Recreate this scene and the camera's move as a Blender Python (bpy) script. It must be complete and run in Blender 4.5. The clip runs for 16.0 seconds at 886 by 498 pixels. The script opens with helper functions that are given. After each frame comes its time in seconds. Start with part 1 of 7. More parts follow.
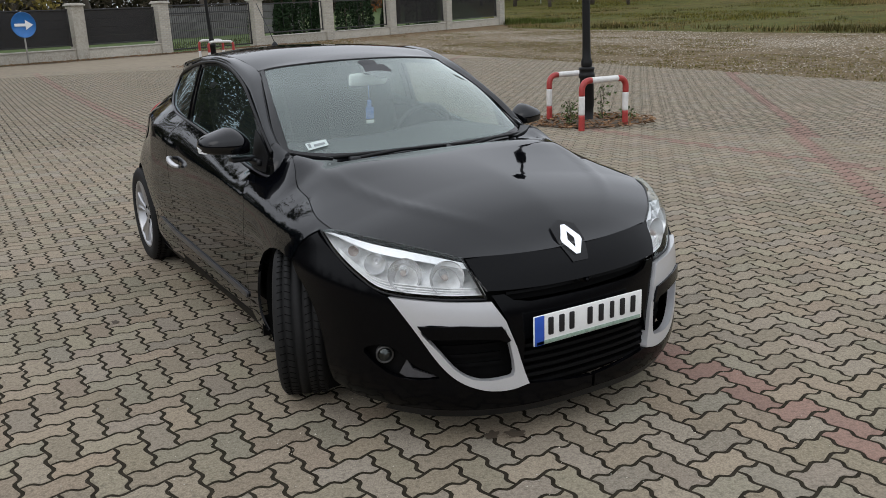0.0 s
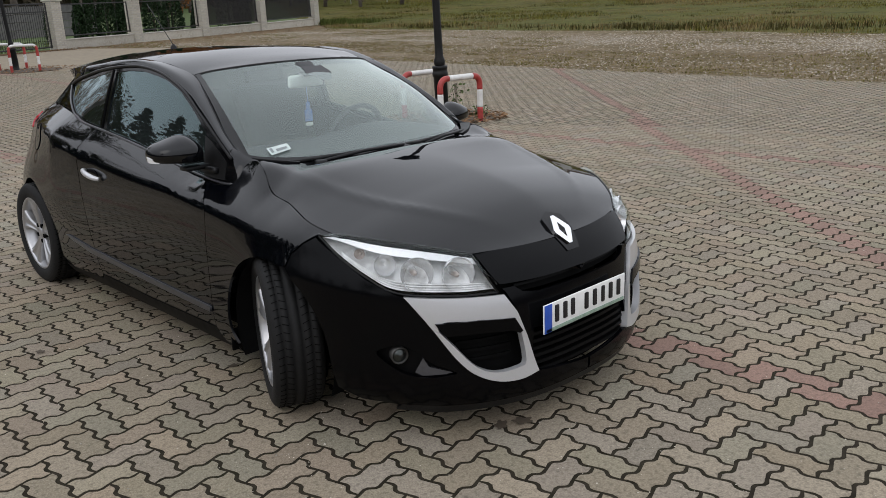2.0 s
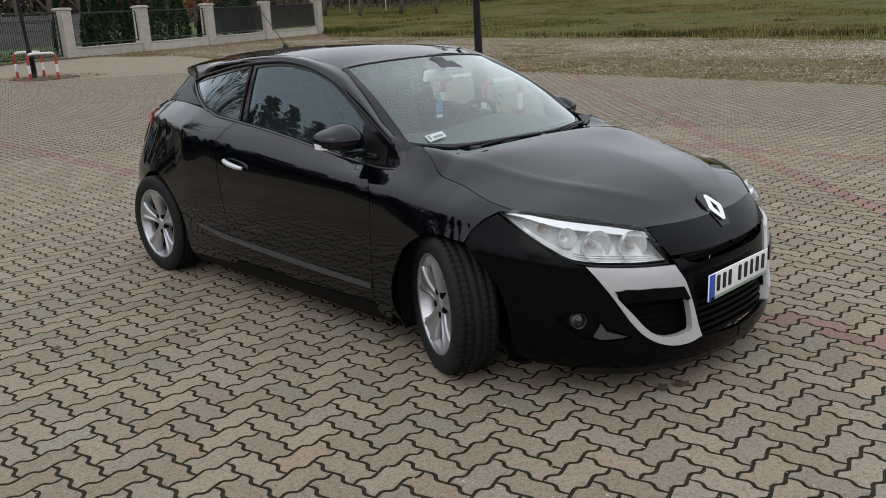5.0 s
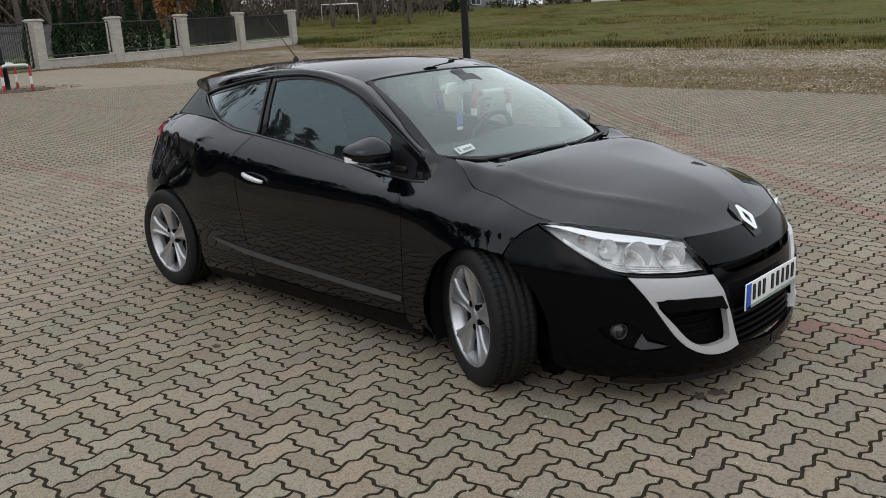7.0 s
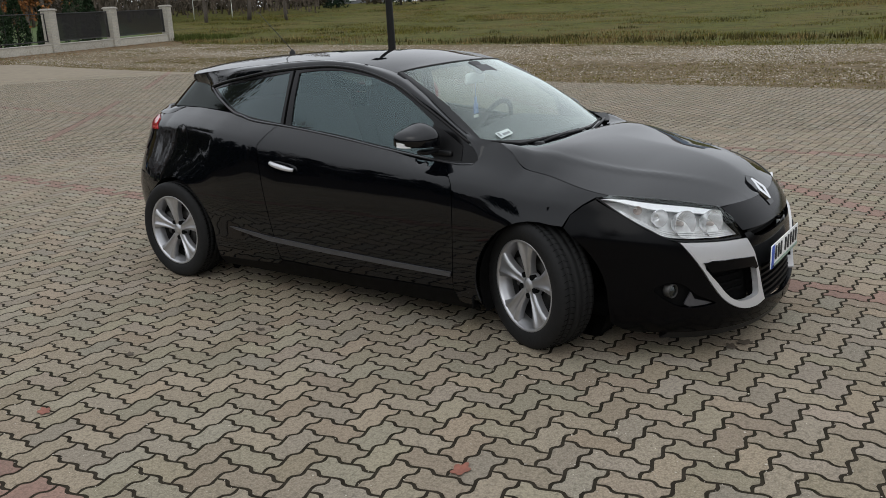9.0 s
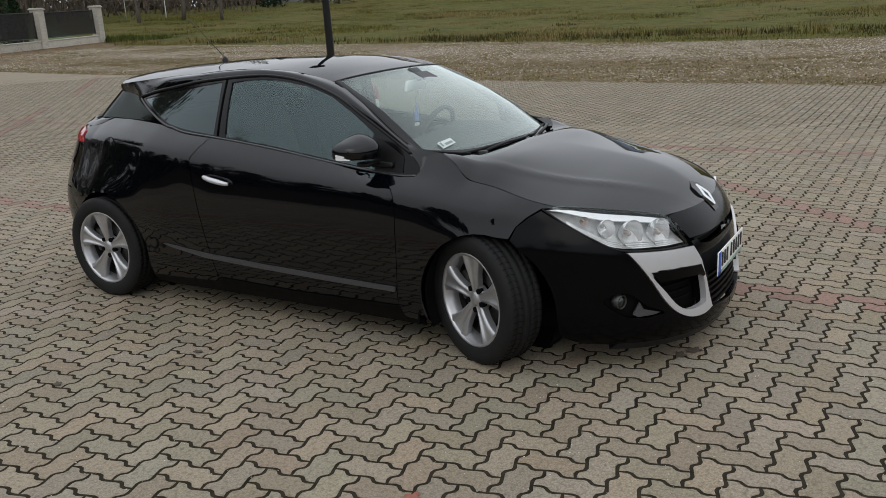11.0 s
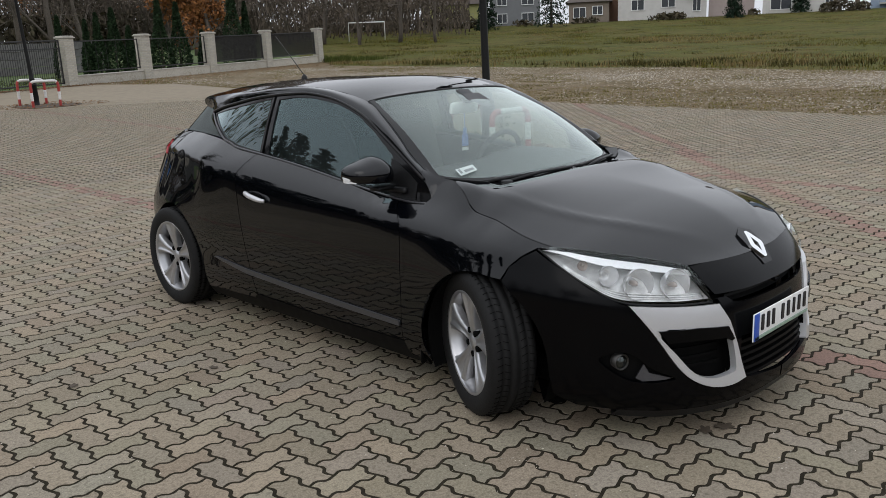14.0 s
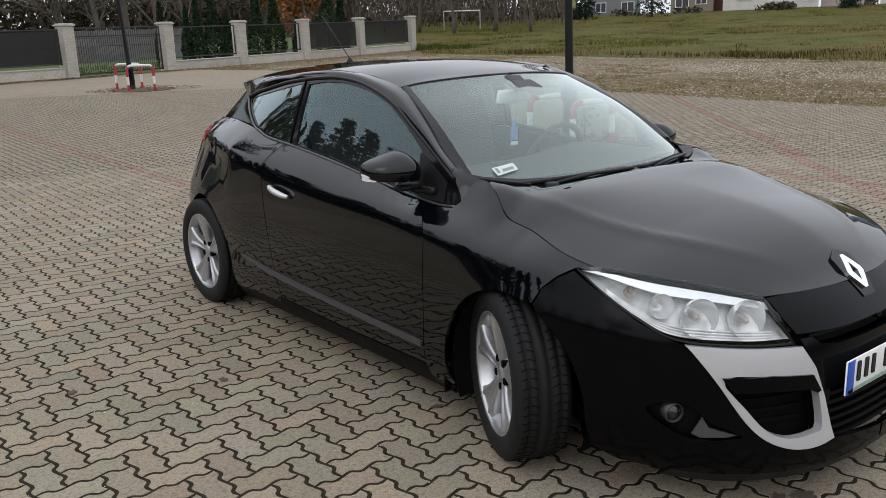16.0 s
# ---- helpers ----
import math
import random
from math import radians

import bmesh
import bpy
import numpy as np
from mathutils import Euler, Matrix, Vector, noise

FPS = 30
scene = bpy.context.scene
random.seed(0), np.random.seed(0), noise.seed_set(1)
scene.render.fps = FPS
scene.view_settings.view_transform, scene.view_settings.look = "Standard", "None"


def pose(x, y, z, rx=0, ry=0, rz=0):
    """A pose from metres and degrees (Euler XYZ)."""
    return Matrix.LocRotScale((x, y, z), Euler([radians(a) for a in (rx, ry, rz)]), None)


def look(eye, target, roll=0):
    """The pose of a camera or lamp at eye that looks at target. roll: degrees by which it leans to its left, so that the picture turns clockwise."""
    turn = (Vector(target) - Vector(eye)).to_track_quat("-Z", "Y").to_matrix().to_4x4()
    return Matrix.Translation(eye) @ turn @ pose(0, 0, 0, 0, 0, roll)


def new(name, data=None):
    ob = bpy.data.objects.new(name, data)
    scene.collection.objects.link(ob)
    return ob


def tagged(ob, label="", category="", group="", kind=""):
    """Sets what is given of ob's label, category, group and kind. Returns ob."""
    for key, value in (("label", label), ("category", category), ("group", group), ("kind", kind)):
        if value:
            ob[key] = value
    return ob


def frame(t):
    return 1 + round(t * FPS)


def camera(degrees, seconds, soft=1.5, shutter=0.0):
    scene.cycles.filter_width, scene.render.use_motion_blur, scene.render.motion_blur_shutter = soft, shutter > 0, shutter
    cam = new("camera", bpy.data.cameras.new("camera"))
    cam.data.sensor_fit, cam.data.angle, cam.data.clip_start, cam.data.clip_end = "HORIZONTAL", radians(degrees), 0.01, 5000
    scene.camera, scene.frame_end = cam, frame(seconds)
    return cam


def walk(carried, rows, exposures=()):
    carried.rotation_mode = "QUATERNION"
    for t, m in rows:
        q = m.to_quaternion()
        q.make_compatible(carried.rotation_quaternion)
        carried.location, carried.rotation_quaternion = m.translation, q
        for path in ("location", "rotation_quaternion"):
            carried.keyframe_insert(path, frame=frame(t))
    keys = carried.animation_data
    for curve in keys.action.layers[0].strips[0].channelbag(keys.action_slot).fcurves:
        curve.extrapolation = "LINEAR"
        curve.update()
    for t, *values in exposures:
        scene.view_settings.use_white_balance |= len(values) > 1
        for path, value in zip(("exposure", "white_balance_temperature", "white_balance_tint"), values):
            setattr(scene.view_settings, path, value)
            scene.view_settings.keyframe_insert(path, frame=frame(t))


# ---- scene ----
cam = camera(56.0, 16.0, soft=0.8)
PATH = [
    (0, (-1.966, -4.505, 1.516), (-0.979, -2.848, 0.987), -2.1),
    (0.5, (-2.029, -4.286, 1.502), (-0.918, -2.714, 0.96), -2.1),
    (1, (-2.121, -4.101, 1.507), (-0.866, -2.645, 0.954), -2.2),
    (1.5, (-2.302, -4.088, 1.514), (-0.988, -2.684, 0.962), -2.5),
    (2, (-2.521, -4.116, 1.54), (-1.194, -2.722, 0.995), -2.4),
    (2.5, (-2.66, -4.015, 1.548), (-1.336, -2.619, 1.001), -2.4),
    (3, (-2.831, -3.84, 1.525), (-1.514, -2.438, 0.977), -2.4),
    (3.5, (-3.003, -3.812, 1.531), (-1.691, -2.404, 0.984), -2.3),
    (4, (-3.206, -3.886, 1.525), (-1.897, -2.473, 0.988), -2.3),
    (6.5, (-3.271, -3.678, 1.507), (-1.87, -2.345, 0.994), -2.8),
    (7, (-3.43, -3.626, 1.537), (-2.035, -2.284, 1.031), -2.6),
    (7.5, (-3.724, -3.421, 1.553), (-2.346, -2.061, 1.052), -2.1),
    (8, (-3.914, -3.408, 1.55), (-2.535, -2.05, 1.047), -2.3),
    (8.5, (-4.103, -3.408, 1.554), (-2.646, -2.135, 1.046), -2.6),
    (9, (-4.194, -3.178, 1.557), (-2.618, -2.066, 1.032), -2.4),
    (9.5, (-4.216, -3.019, 1.559), (-2.571, -2.017, 1.022), -2.7),
    (9.7, (-4.212, -3.019, 1.562), (-2.556, -2.035, 1.023), -3.0),
    (11.8, (-3.907, -3.257, 1.614), (-2.293, -2.2, 1.086), -2.5),
    (12, (-3.857, -3.313, 1.588), (-2.277, -2.197, 1.078), -2.6),
    (12.5, (-3.741, -3.567, 1.568), (-2.287, -2.275, 1.1), -2.8),
    (13, (-3.662, -3.688, 1.555), (-2.284, -2.31, 1.103), -2.3),
    (13.5, (-3.519, -3.684, 1.549), (-2.151, -2.301, 1.085), -2.3),
    (14, (-3.278, -3.637, 1.535), (-1.916, -2.248, 1.072), -2.3),
    (14.5, (-3.087, -3.7, 1.499), (-1.717, -2.319, 1.038), -2.3),
    (15, (-2.949, -3.805, 1.508), (-1.591, -2.413, 1.041), -2.3),
    (15.5, (-2.842, -3.709, 1.492), (-1.574, -2.235, 1.024), -2.1),
    (16, (-2.73, -3.41, 1.484), (-1.533, -1.881, 1.005), -1.8),
]
walk(cam, [(t, look(eye, target, roll)) for t, eye, target, roll in PATH], [(0, 0.0, 6410, 11), (1, 0.02, 6390, 11), (2, -0.01, 6470, 12), (3.5, -0.03, 6480, 11), (7, -0.04, 6440, 11), (9, -0.10, 6500, 10), (12.5, -0.11, 6500, 10), (14, -0.06, 6460, 11), (15.5, -0.03, 6460, 11), (16, 0.12, 6440, 12)])

# ---- light: an overcast November day ----
world = bpy.data.worlds.new("sky")
scene.world = world
world.use_nodes = True
wn, wl = world.node_tree.nodes, world.node_tree.links
SUN_UP, SUN_TURN = radians(38), radians(250)
sky = wn.new("ShaderNodeTexSky")
sky.sky_type, sky.sun_disc = "NISHITA", False
sky.sun_elevation, sky.sun_rotation = SUN_UP, SUN_TURN
sky.dust_density, sky.ozone_density, sky.air_density = 4.0, 1.0, 1.0
pale = wn.new("ShaderNodeHueSaturation")
pale.inputs["Saturation"].default_value = 0.25
wl.new(sky.outputs[0], pale.inputs["Color"])
# the cloud cover: darker at the horizon, brighter towards the zenith
wco, wsep, wramp, wmix = wn.new("ShaderNodeTexCoord"), wn.new("ShaderNodeSeparateXYZ"), wn.new("ShaderNodeMapRange"), wn.new("ShaderNodeMix")
wl.new(wco.outputs["Generated"], wsep.inputs[0])
wl.new(wsep.outputs["Z"], wramp.inputs[0])
wramp.inputs[2].default_value, wramp.inputs[3].default_value, wramp.inputs[4].default_value = 0.72, 6.3, 11.1
wtint = wn.new("ShaderNodeVectorMath")
wtint.operation = "MULTIPLY"
wtint.inputs[1].default_value = (0.955, 1.0, 1.065)
wl.new(wramp.outputs[0], wtint.inputs[0])
wmix.data_type = "RGBA"
wmix.inputs[0].default_value = 0.9
wl.new(pale.outputs[0], wmix.inputs[6])
wl.new(wtint.outputs[0], wmix.inputs[7])
wl.new(wmix.outputs[2], wn["Background"].inputs["Color"])
wn["Background"].inputs["Strength"].default_value = 0.127
sun = new("sun", bpy.data.lights.new("sun", "SUN"))
sun.data.energy, sun.data.angle, sun.data.color = 0.25, radians(40), (1.0, 0.97, 0.93)
sun.matrix_world = look((0, 0, 0), (-math.sin(SUN_TURN) * math.cos(SUN_UP), -math.cos(SUN_TURN) * math.cos(SUN_UP), -math.sin(SUN_UP)))
scene.view_settings.exposure = 0.0

# ---- materials ----
def material(name, base, rough=0.6, metal=0.0, spread=0.0, grain=60.0, bump=0.0, coat=0.0, second=None, second_scale=3.0, second_amount=0.5, per_object=0.0, per_island=0.0, spec=0.5, coat_ior=1.5, world=False, others=()):
    """A surface with grain at two scales: fine grain, and larger patches of a second colour."""
    m = bpy.data.materials.new(name)
    m.use_nodes = True
    n, l = m.node_tree.nodes, m.node_tree.links
    b = n["Principled BSDF"]
    b.inputs["Roughness"].default_value, b.inputs["Metallic"].default_value = rough, metal
    b.inputs["Coat Weight"].default_value, b.inputs["Coat Roughness"].default_value = coat, 0.03
    b.inputs["Specular IOR Level"].default_value, b.inputs["Coat IOR"].default_value = spec, coat_ior
    place = n.new("ShaderNodeNewGeometry").outputs["Position"] if world else n.new("ShaderNodeTexCoord").outputs["Object"]
    def noise_at(scale, detail=4.0):
        t = n.new("ShaderNodeTexNoise")
        t.inputs["Scale"].default_value, t.inputs["Detail"].default_value = scale, detail
        l.new(place, t.inputs["Vector"])
        return t
    def mix(a, c, fac, mode="MIX"):
        x = n.new("ShaderNodeMix")
        x.data_type, x.blend_type = "RGBA", mode
        for socket, v in ((x.inputs[0], fac), (x.inputs[6], a), (x.inputs[7], c)):
            if isinstance(v, (tuple, float, int)):
                socket.default_value = (*v, 1) if isinstance(v, tuple) else v
            else:
                l.new(v, socket)
        return x.outputs[2]
    def ranged(v, lo, hi, a=0.0, c=1.0):
        x = n.new("ShaderNodeMapRange")
        for k, w in zip((1, 2, 3, 4), (lo, hi, a, c)):
            x.inputs[k].default_value = w
        l.new(v, x.inputs[0])
        return x.outputs[0]
    col = base
    if second is not None:
        big = noise_at(second_scale, 5.0)
        col = mix(col, second, ranged(big.outputs["Fac"], 0.42, 0.68, 0.0, second_amount))
    if spread > 0:
        fine = noise_at(grain, 6.0)
        col = mix(col, tuple(min(1, c * (1 + spread)) for c in base), ranged(fine.outputs["Fac"], 0.35, 0.65))
        dark = noise_at(grain * 0.37, 3.0)
        col = mix(col, tuple(c * (1 - spread) for c in base), ranged(dark.outputs["Fac"], 0.5, 0.72, 0.0, 0.7))
    if per_object or per_island:
        if per_object:
            src = n.new("ShaderNodeObjectInfo").outputs["Random"]
        else:
            src = n.new("ShaderNodeNewGeometry").outputs["Random Per Island"]
        amount = per_object or per_island
        g = ranged(src, 0, 1, 1 - amount, 1 + amount)
        v = n.new("ShaderNodeCombineColor")
        for k in range(3):
            l.new(g, v.inputs[k])
        col = mix(col, v.outputs[0], 1.0, "MULTIPLY")
        for k, tone in enumerate(others):
            f = n.new("ShaderNodeMath")
            f.operation = "WRAP"
            f.inputs[1].default_value, f.inputs[2].default_value = 1.0, 0.0
            f2 = n.new("ShaderNodeMath")
            f2.operation = "MULTIPLY"
            f2.inputs[1].default_value = 7.31 + 5.17 * k
            l.new(src, f2.inputs[0])
            l.new(f2.outputs[0], f.inputs[0])
            col = mix(col, tone, ranged(f.outputs[0], 0.45, 0.9, 0.0, 1.0), "MULTIPLY")
    if isinstance(col, tuple):
        b.inputs["Base Color"].default_value = (*col, 1)
    else:
        l.new(col, b.inputs["Base Color"])
    if bump:
        t = noise_at(grain * 1.3, 6.0)
        k = n.new("ShaderNodeBump")
        k.inputs["Strength"].default_value, k.inputs["Distance"].default_value = bump, 0.004
        l.new(t.outputs["Fac"], k.inputs["Height"])
        l.new(k.outputs[0], b.inputs["Normal"])
    return m


def glass(name, tint, gain=1.85, haze=0.0, gloss_tint=(0.92, 1.0, 0.97), rough=0.0):
    """Tinted pane: both of its faces mirror, and haze paints a pale veil, part dusty film and part sky sheen."""
    m = bpy.data.materials.new(name)
    m.use_nodes = True
    n, l = m.node_tree.nodes, m.node_tree.links
    out = n["Material Output"]
    n.remove(n["Principled BSDF"])
    clear, gloss, fres, mixer = n.new("ShaderNodeBsdfTransparent"), n.new("ShaderNodeBsdfGlossy"), n.new("ShaderNodeLayerWeight"), n.new("ShaderNodeMixShader")
    clear.inputs[0].default_value = (*tint, 1)
    gloss.inputs[0].default_value, gloss.inputs[1].default_value = (*gloss_tint, 1), rough
    fres.inputs["Blend"].default_value = 0.5
    steep, rise = n.new("ShaderNodeMath"), n.new("ShaderNodeMath")
    steep.operation, rise.operation = "POWER", "MULTIPLY_ADD"
    steep.inputs[1].default_value = 5.0
    rise.inputs[1].default_value, rise.inputs[2].default_value = 0.957, 0.043
    l.new(fres.outputs["Facing"], steep.inputs[0])
    l.new(steep.outputs[0], rise.inputs[0])
    twice = n.new("ShaderNodeMath")
    twice.operation, twice.use_clamp = "MULTIPLY", True
    twice.inputs[1].default_value = gain
    l.new(rise.outputs[0], twice.inputs[0])
    l.new(twice.outputs[0], mixer.inputs[0])
    l.new(clear.outputs[0], mixer.inputs[1])
    l.new(gloss.outputs[0], mixer.inputs[2])
    last = mixer.outputs[0]
    if haze:
        # dusty film and sky sheen mixed in as one diffuse colour
        veil, over, spots, co, rng_h = n.new("ShaderNodeBsdfDiffuse"), n.new("ShaderNodeMixShader"), n.new("ShaderNodeTexNoise"), n.new("ShaderNodeTexCoord"), n.new("ShaderNodeMapRange")
        veil.inputs[0].default_value = (0.50, 0.58, 0.56, 1)
        spots.inputs["Scale"].default_value, spots.inputs["Detail"].default_value = 5.0, 6.0
        l.new(co.outputs["Object"], spots.inputs["Vector"])
        rng_h.inputs[3].default_value, rng_h.inputs[4].default_value = haze * 0.75, haze * 1.25
        l.new(spots.outputs["Fac"], rng_h.inputs[0])
        l.new(rng_h.outputs[0], over.inputs[0])
        l.new(last, over.inputs[1])
        l.new(veil.outputs[0], over.inputs[2])
        last = over.outputs[0]
    l.new(last, out.inputs[0])
    return m


PAINT = material("black_paint", (0.0012, 0.0015, 0.0024), 0.04, spread=0.2, grain=900, second=(0.003, 0.003, 0.0033), second_scale=4, spec=0.0, coat=1.0, coat_ior=1.47)
# duller copy of the body paint: darker reflections on nose and bumpers set here
PAINT_DIM = material("black_bumper_paint", (0.0012, 0.0013, 0.0018), 0.15, spread=0.2, grain=900, second=(0.002, 0.002, 0.0024), second_scale=4, spec=0.13)
TRIM = material("black_plastic", (0.006, 0.006, 0.0065), 0.42, spec=0.28, spread=0.3, grain=300, bump=0.15)
GRILLE = material("grille_plastic", (0.0025, 0.0025, 0.0027), 0.5, spec=0.09, spread=0.3, grain=200)
BLADE = material("grey_gloss_plastic", (0.055, 0.055, 0.06), 0.14, spec=0.6, spread=0.1, grain=80)
GLOSS_BLACK = material("gloss_black", (0.003, 0.003, 0.0035), 0.08, spec=0.28)
RUBBER = material("tyre_rubber", (0.0055, 0.0055, 0.0055), 0.75, spec=0.3, spread=0.35, grain=90, bump=0.3, second=(0.011, 0.0105, 0.010), second_scale=9)
ALLOY = material("alloy", (0.44, 0.44, 0.45), 0.30, metal=0.75, spread=0.06, grain=40, second=(0.45, 0.45, 0.46), second_scale=12, second_amount=0.3)
DISC = material("brake_steel", (0.07, 0.068, 0.065), 0.5, metal=0.8, spread=0.2, grain=80)
SILVER = material("silver_paint", (0.56, 0.56, 0.57), 0.3, metal=0.4, coat=0.6, spread=0.04, grain=700)
CHROME = material("chrome", (0.86, 0.87, 0.88), 0.06, metal=1.0, spread=0.02, grain=30)
# near-black: shade inside ducts, gaps and wheel houses put into the colour
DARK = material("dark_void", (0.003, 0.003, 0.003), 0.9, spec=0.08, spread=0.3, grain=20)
GLASS_FRONT = glass("windscreen_glass", (0.80, 0.88, 0.84), gain=1.9, haze=0.125)
GLASS_SIDE = glass("side_glass", (0.16, 0.20, 0.20), gain=2.0, haze=0.012, gloss_tint=(0.82, 0.97, 1.0))
GLASS_DOOR = glass("door_glass", (0.62, 0.70, 0.68), gain=2.15, haze=0.012, gloss_tint=(0.76, 0.97, 1.0))
GLASS_REAR = glass("tailgate_tinted_glass", (0.05, 0.06, 0.06), gain=0.45, haze=0.002)
FRIT = material("windscreen_frit", (0.006, 0.006, 0.0065), 0.05, spec=0.4, spread=0.2, grain=60)
LENS = glass("lens_glass", (0.95, 0.96, 0.96), gain=0.7)
RED_LENS = material("red_lens", (0.42, 0.015, 0.02), 0.1, coat=1.0, spread=0.2, grain=40)
CLOTH = material("seat_cloth", (0.02, 0.02, 0.022), 0.9, spread=0.3, grain=120, bump=0.3)
DASH = material("dash_plastic", (0.035, 0.036, 0.038), 0.6, spread=0.2, grain=200, bump=0.3)
LINER = material("roof_lining", (0.30, 0.30, 0.29), 0.9, spread=0.1, grain=120)
WHITE = material("white_enamel", (0.78, 0.78, 0.76), 0.35, spread=0.06, grain=50)
BLUE = material("blue_enamel", (0.02, 0.08, 0.42), 0.35, spread=0.1, grain=50)
INK = material("black_ink", (0.01, 0.01, 0.012), 0.4, spread=0.1, grain=50)

# ---- building tools ----
from mathutils.geometry import delaunay_2d_cdt


def finish(bm, name, mat, smooth=True):
    bmesh.ops.recalc_face_normals(bm, faces=bm.faces)
    me = bpy.data.meshes.new(name)
    bm.to_mesh(me)
    bm.free()
    for f in me.polygons:
        f.use_smooth = smooth
    me.materials.append(mat)
    return me


def part(name, bm, mat, parent, label="", smooth=True, at=None):
    ob = new(name, bm if isinstance(bm, bpy.types.Mesh) else finish(bm, name, mat, smooth))
    if parent is not None:
        ob.parent = parent
    if at is not None:
        ob.matrix_basis = at
    if label:
        ob["label"] = label
    return ob


def thing(name, label, category, group="", kind="", at=None):
    ob = new(name)
    if at is not None:
        ob.matrix_basis = at
    return tagged(ob, label, category, group, kind)


def spline(pts, n=8, closed=False):
    """Points on a smooth curve through pts, n to a span."""
    p = [np.array(q, float) for q in pts]
    m, out = len(p), []
    for i in range(m if closed else m - 1):
        b, c = p[i], p[(i + 1) % m]
        a = p[i - 1] if (i or closed) else 2 * b - c
        d = p[(i + 2) % m] if (i + 2 < m or closed) else 2 * c - b
        for k in range(n):
            t = k / n
            out.append(0.5 * (2 * b + (c - a) * t + (2 * a - 5 * b + 4 * c - d) * t * t + (3 * b - a - 3 * c + d) * t ** 3))
    if not closed:
        out.append(p[-1])
    return out


def curve1(keys):
    """A smooth function through (x, value) keys, in rising x; flat beyond the ends."""
    xs, ys = [float(k[0]) for k in keys], [float(k[1]) for k in keys]
    h = np.diff(xs)
    s = np.diff(ys) / h
    d = [s[0]] + [0.0 if s[i] * s[i + 1] <= 0 else 2 * s[i] * s[i + 1] / (s[i] + s[i + 1]) for i in range(len(s) - 1)] + [s[-1]]
    def f(x):
        if x <= xs[0]:
            return ys[0]
        if x >= xs[-1]:
            return ys[-1]
        i = int(np.searchsorted(xs, x)) - 1
        t = (x - xs[i]) / h[i]
        return ((1 + 2 * t) * ys[i] + t * h[i] * d[i]) * (1 - t) ** 2 + ((3 - 2 * t) * ys[i + 1] - (1 - t) * h[i] * d[i + 1]) * t * t
    return f


def inside(p, poly):
    x, y, c = p[0], p[1], False
    for i in range(len(poly)):
        (x1, y1), (x2, y2) = poly[i - 1][:2], poly[i][:2]
        if (y1 > y) != (y2 > y) and x < (x2 - x1) * (y - y1) / (y2 - y1) + x1:
            c = not c
    return c


def resample(poly, step):
    out = []
    for i in range(len(poly)):
        a, b = np.array(poly[i - 1], float), np.array(poly[i], float)
        k = max(1, int(np.linalg.norm(b - a) / step))
        out += [a + (b - a) * j / k for j in range(k)]
    return out


def inset(poly, d):
    area = sum(poly[i - 1][0] * poly[i][1] - poly[i][0] * poly[i - 1][1] for i in range(len(poly)))
    s, out = (1 if area > 0 else -1), []
    for i in range(len(poly)):
        a, b, c = (np.array(poly[k % len(poly)], float) for k in (i - 1, i, i + 1))
        u, v = b - a, c - b
        u, v = u / (np.linalg.norm(u) + 1e-9), v / (np.linalg.norm(v) + 1e-9)
        m = np.array([-(u + v)[1], (u + v)[0]])
        ln = np.linalg.norm(m)
        m = m / ln if ln > 0.2 else np.array([-u[1], u[0]])
        out.append(b + s * d * m)
    return out


def panel(poly, f, step=0.03, gap=0.0025, rim=0.012, holes=(), lift=0.0, out=None):
    """A sheet over the outline poly in two coordinates, which f turns into a place in space, with a rim turned in all round."""
    poly = resample(poly, step * 0.7)
    if gap:
        poly = inset(poly, gap)
    rings = [poly] + [resample(h, step * 0.7) for h in holes]
    pts, edges = [], []
    for r in rings:
        k = len(pts)
        pts += [Vector((float(p[0]), float(p[1]))) for p in r]
        edges += [(k + i, k + (i + 1) % len(r)) for i in range(len(r))]
    lo, hi = np.min(poly, 0), np.max(poly, 0)
    ring = np.array([(p[0], p[1]) for p in pts])
    nx, ny = int((hi[0] - lo[0]) / step) + 2, int((hi[1] - lo[1]) / step) + 2
    for i in range(nx):
        for j in range(ny):
            q = np.array([lo[0] + i * step, lo[1] + (j + 0.5 * (i % 2)) * step])
            if np.min(np.hypot(*(ring - q).T)) > step * 0.55 and inside(q, poly) and not any(inside(q, h) for h in rings[1:]):
                pts.append(Vector((float(q[0]), float(q[1]))))
    v2, e2, f2, _, _, _ = delaunay_2d_cdt(pts, edges, [], 1, 1e-6)
    bm = bmesh.new()
    if rings[1:]:
        f2 = [t for t in f2 if not any(inside(sum((v2[k] for k in t), Vector((0, 0))) / 3, h) for h in rings[1:])]
    vs = [bm.verts.new(f(p.x, p.y)) for p in v2]
    for t in f2:
        try:
            bm.faces.new([vs[k] for k in t])
        except ValueError:
            pass
    for v in [v for v in bm.verts if not v.link_faces]:
        bm.verts.remove(v)
    bmesh.ops.recalc_face_normals(bm, faces=bm.faces)
    bm.normal_update()
    mean = sum((g.normal * g.calc_area() for g in bm.faces), Vector())
    if out is not None and mean.dot(Vector(out)) < 0:
        bmesh.ops.reverse_faces(bm, faces=bm.faces)
        bm.normal_update()
    if lift:
        for v in bm.verts:
            v.co += v.normal * lift
    if rim:
        edge = [e for e in bm.edges if len(e.link_faces) == 1]
        back = {}
        for e in edge:
            e.smooth = False
            for v in e.verts:
                if v not in back:
                    back[v] = bm.verts.new(v.co - v.normal * rim)
        for e in edge:
            a, b = e.verts
            bm.faces.new((b, a, back[a], back[b]))
    return bm


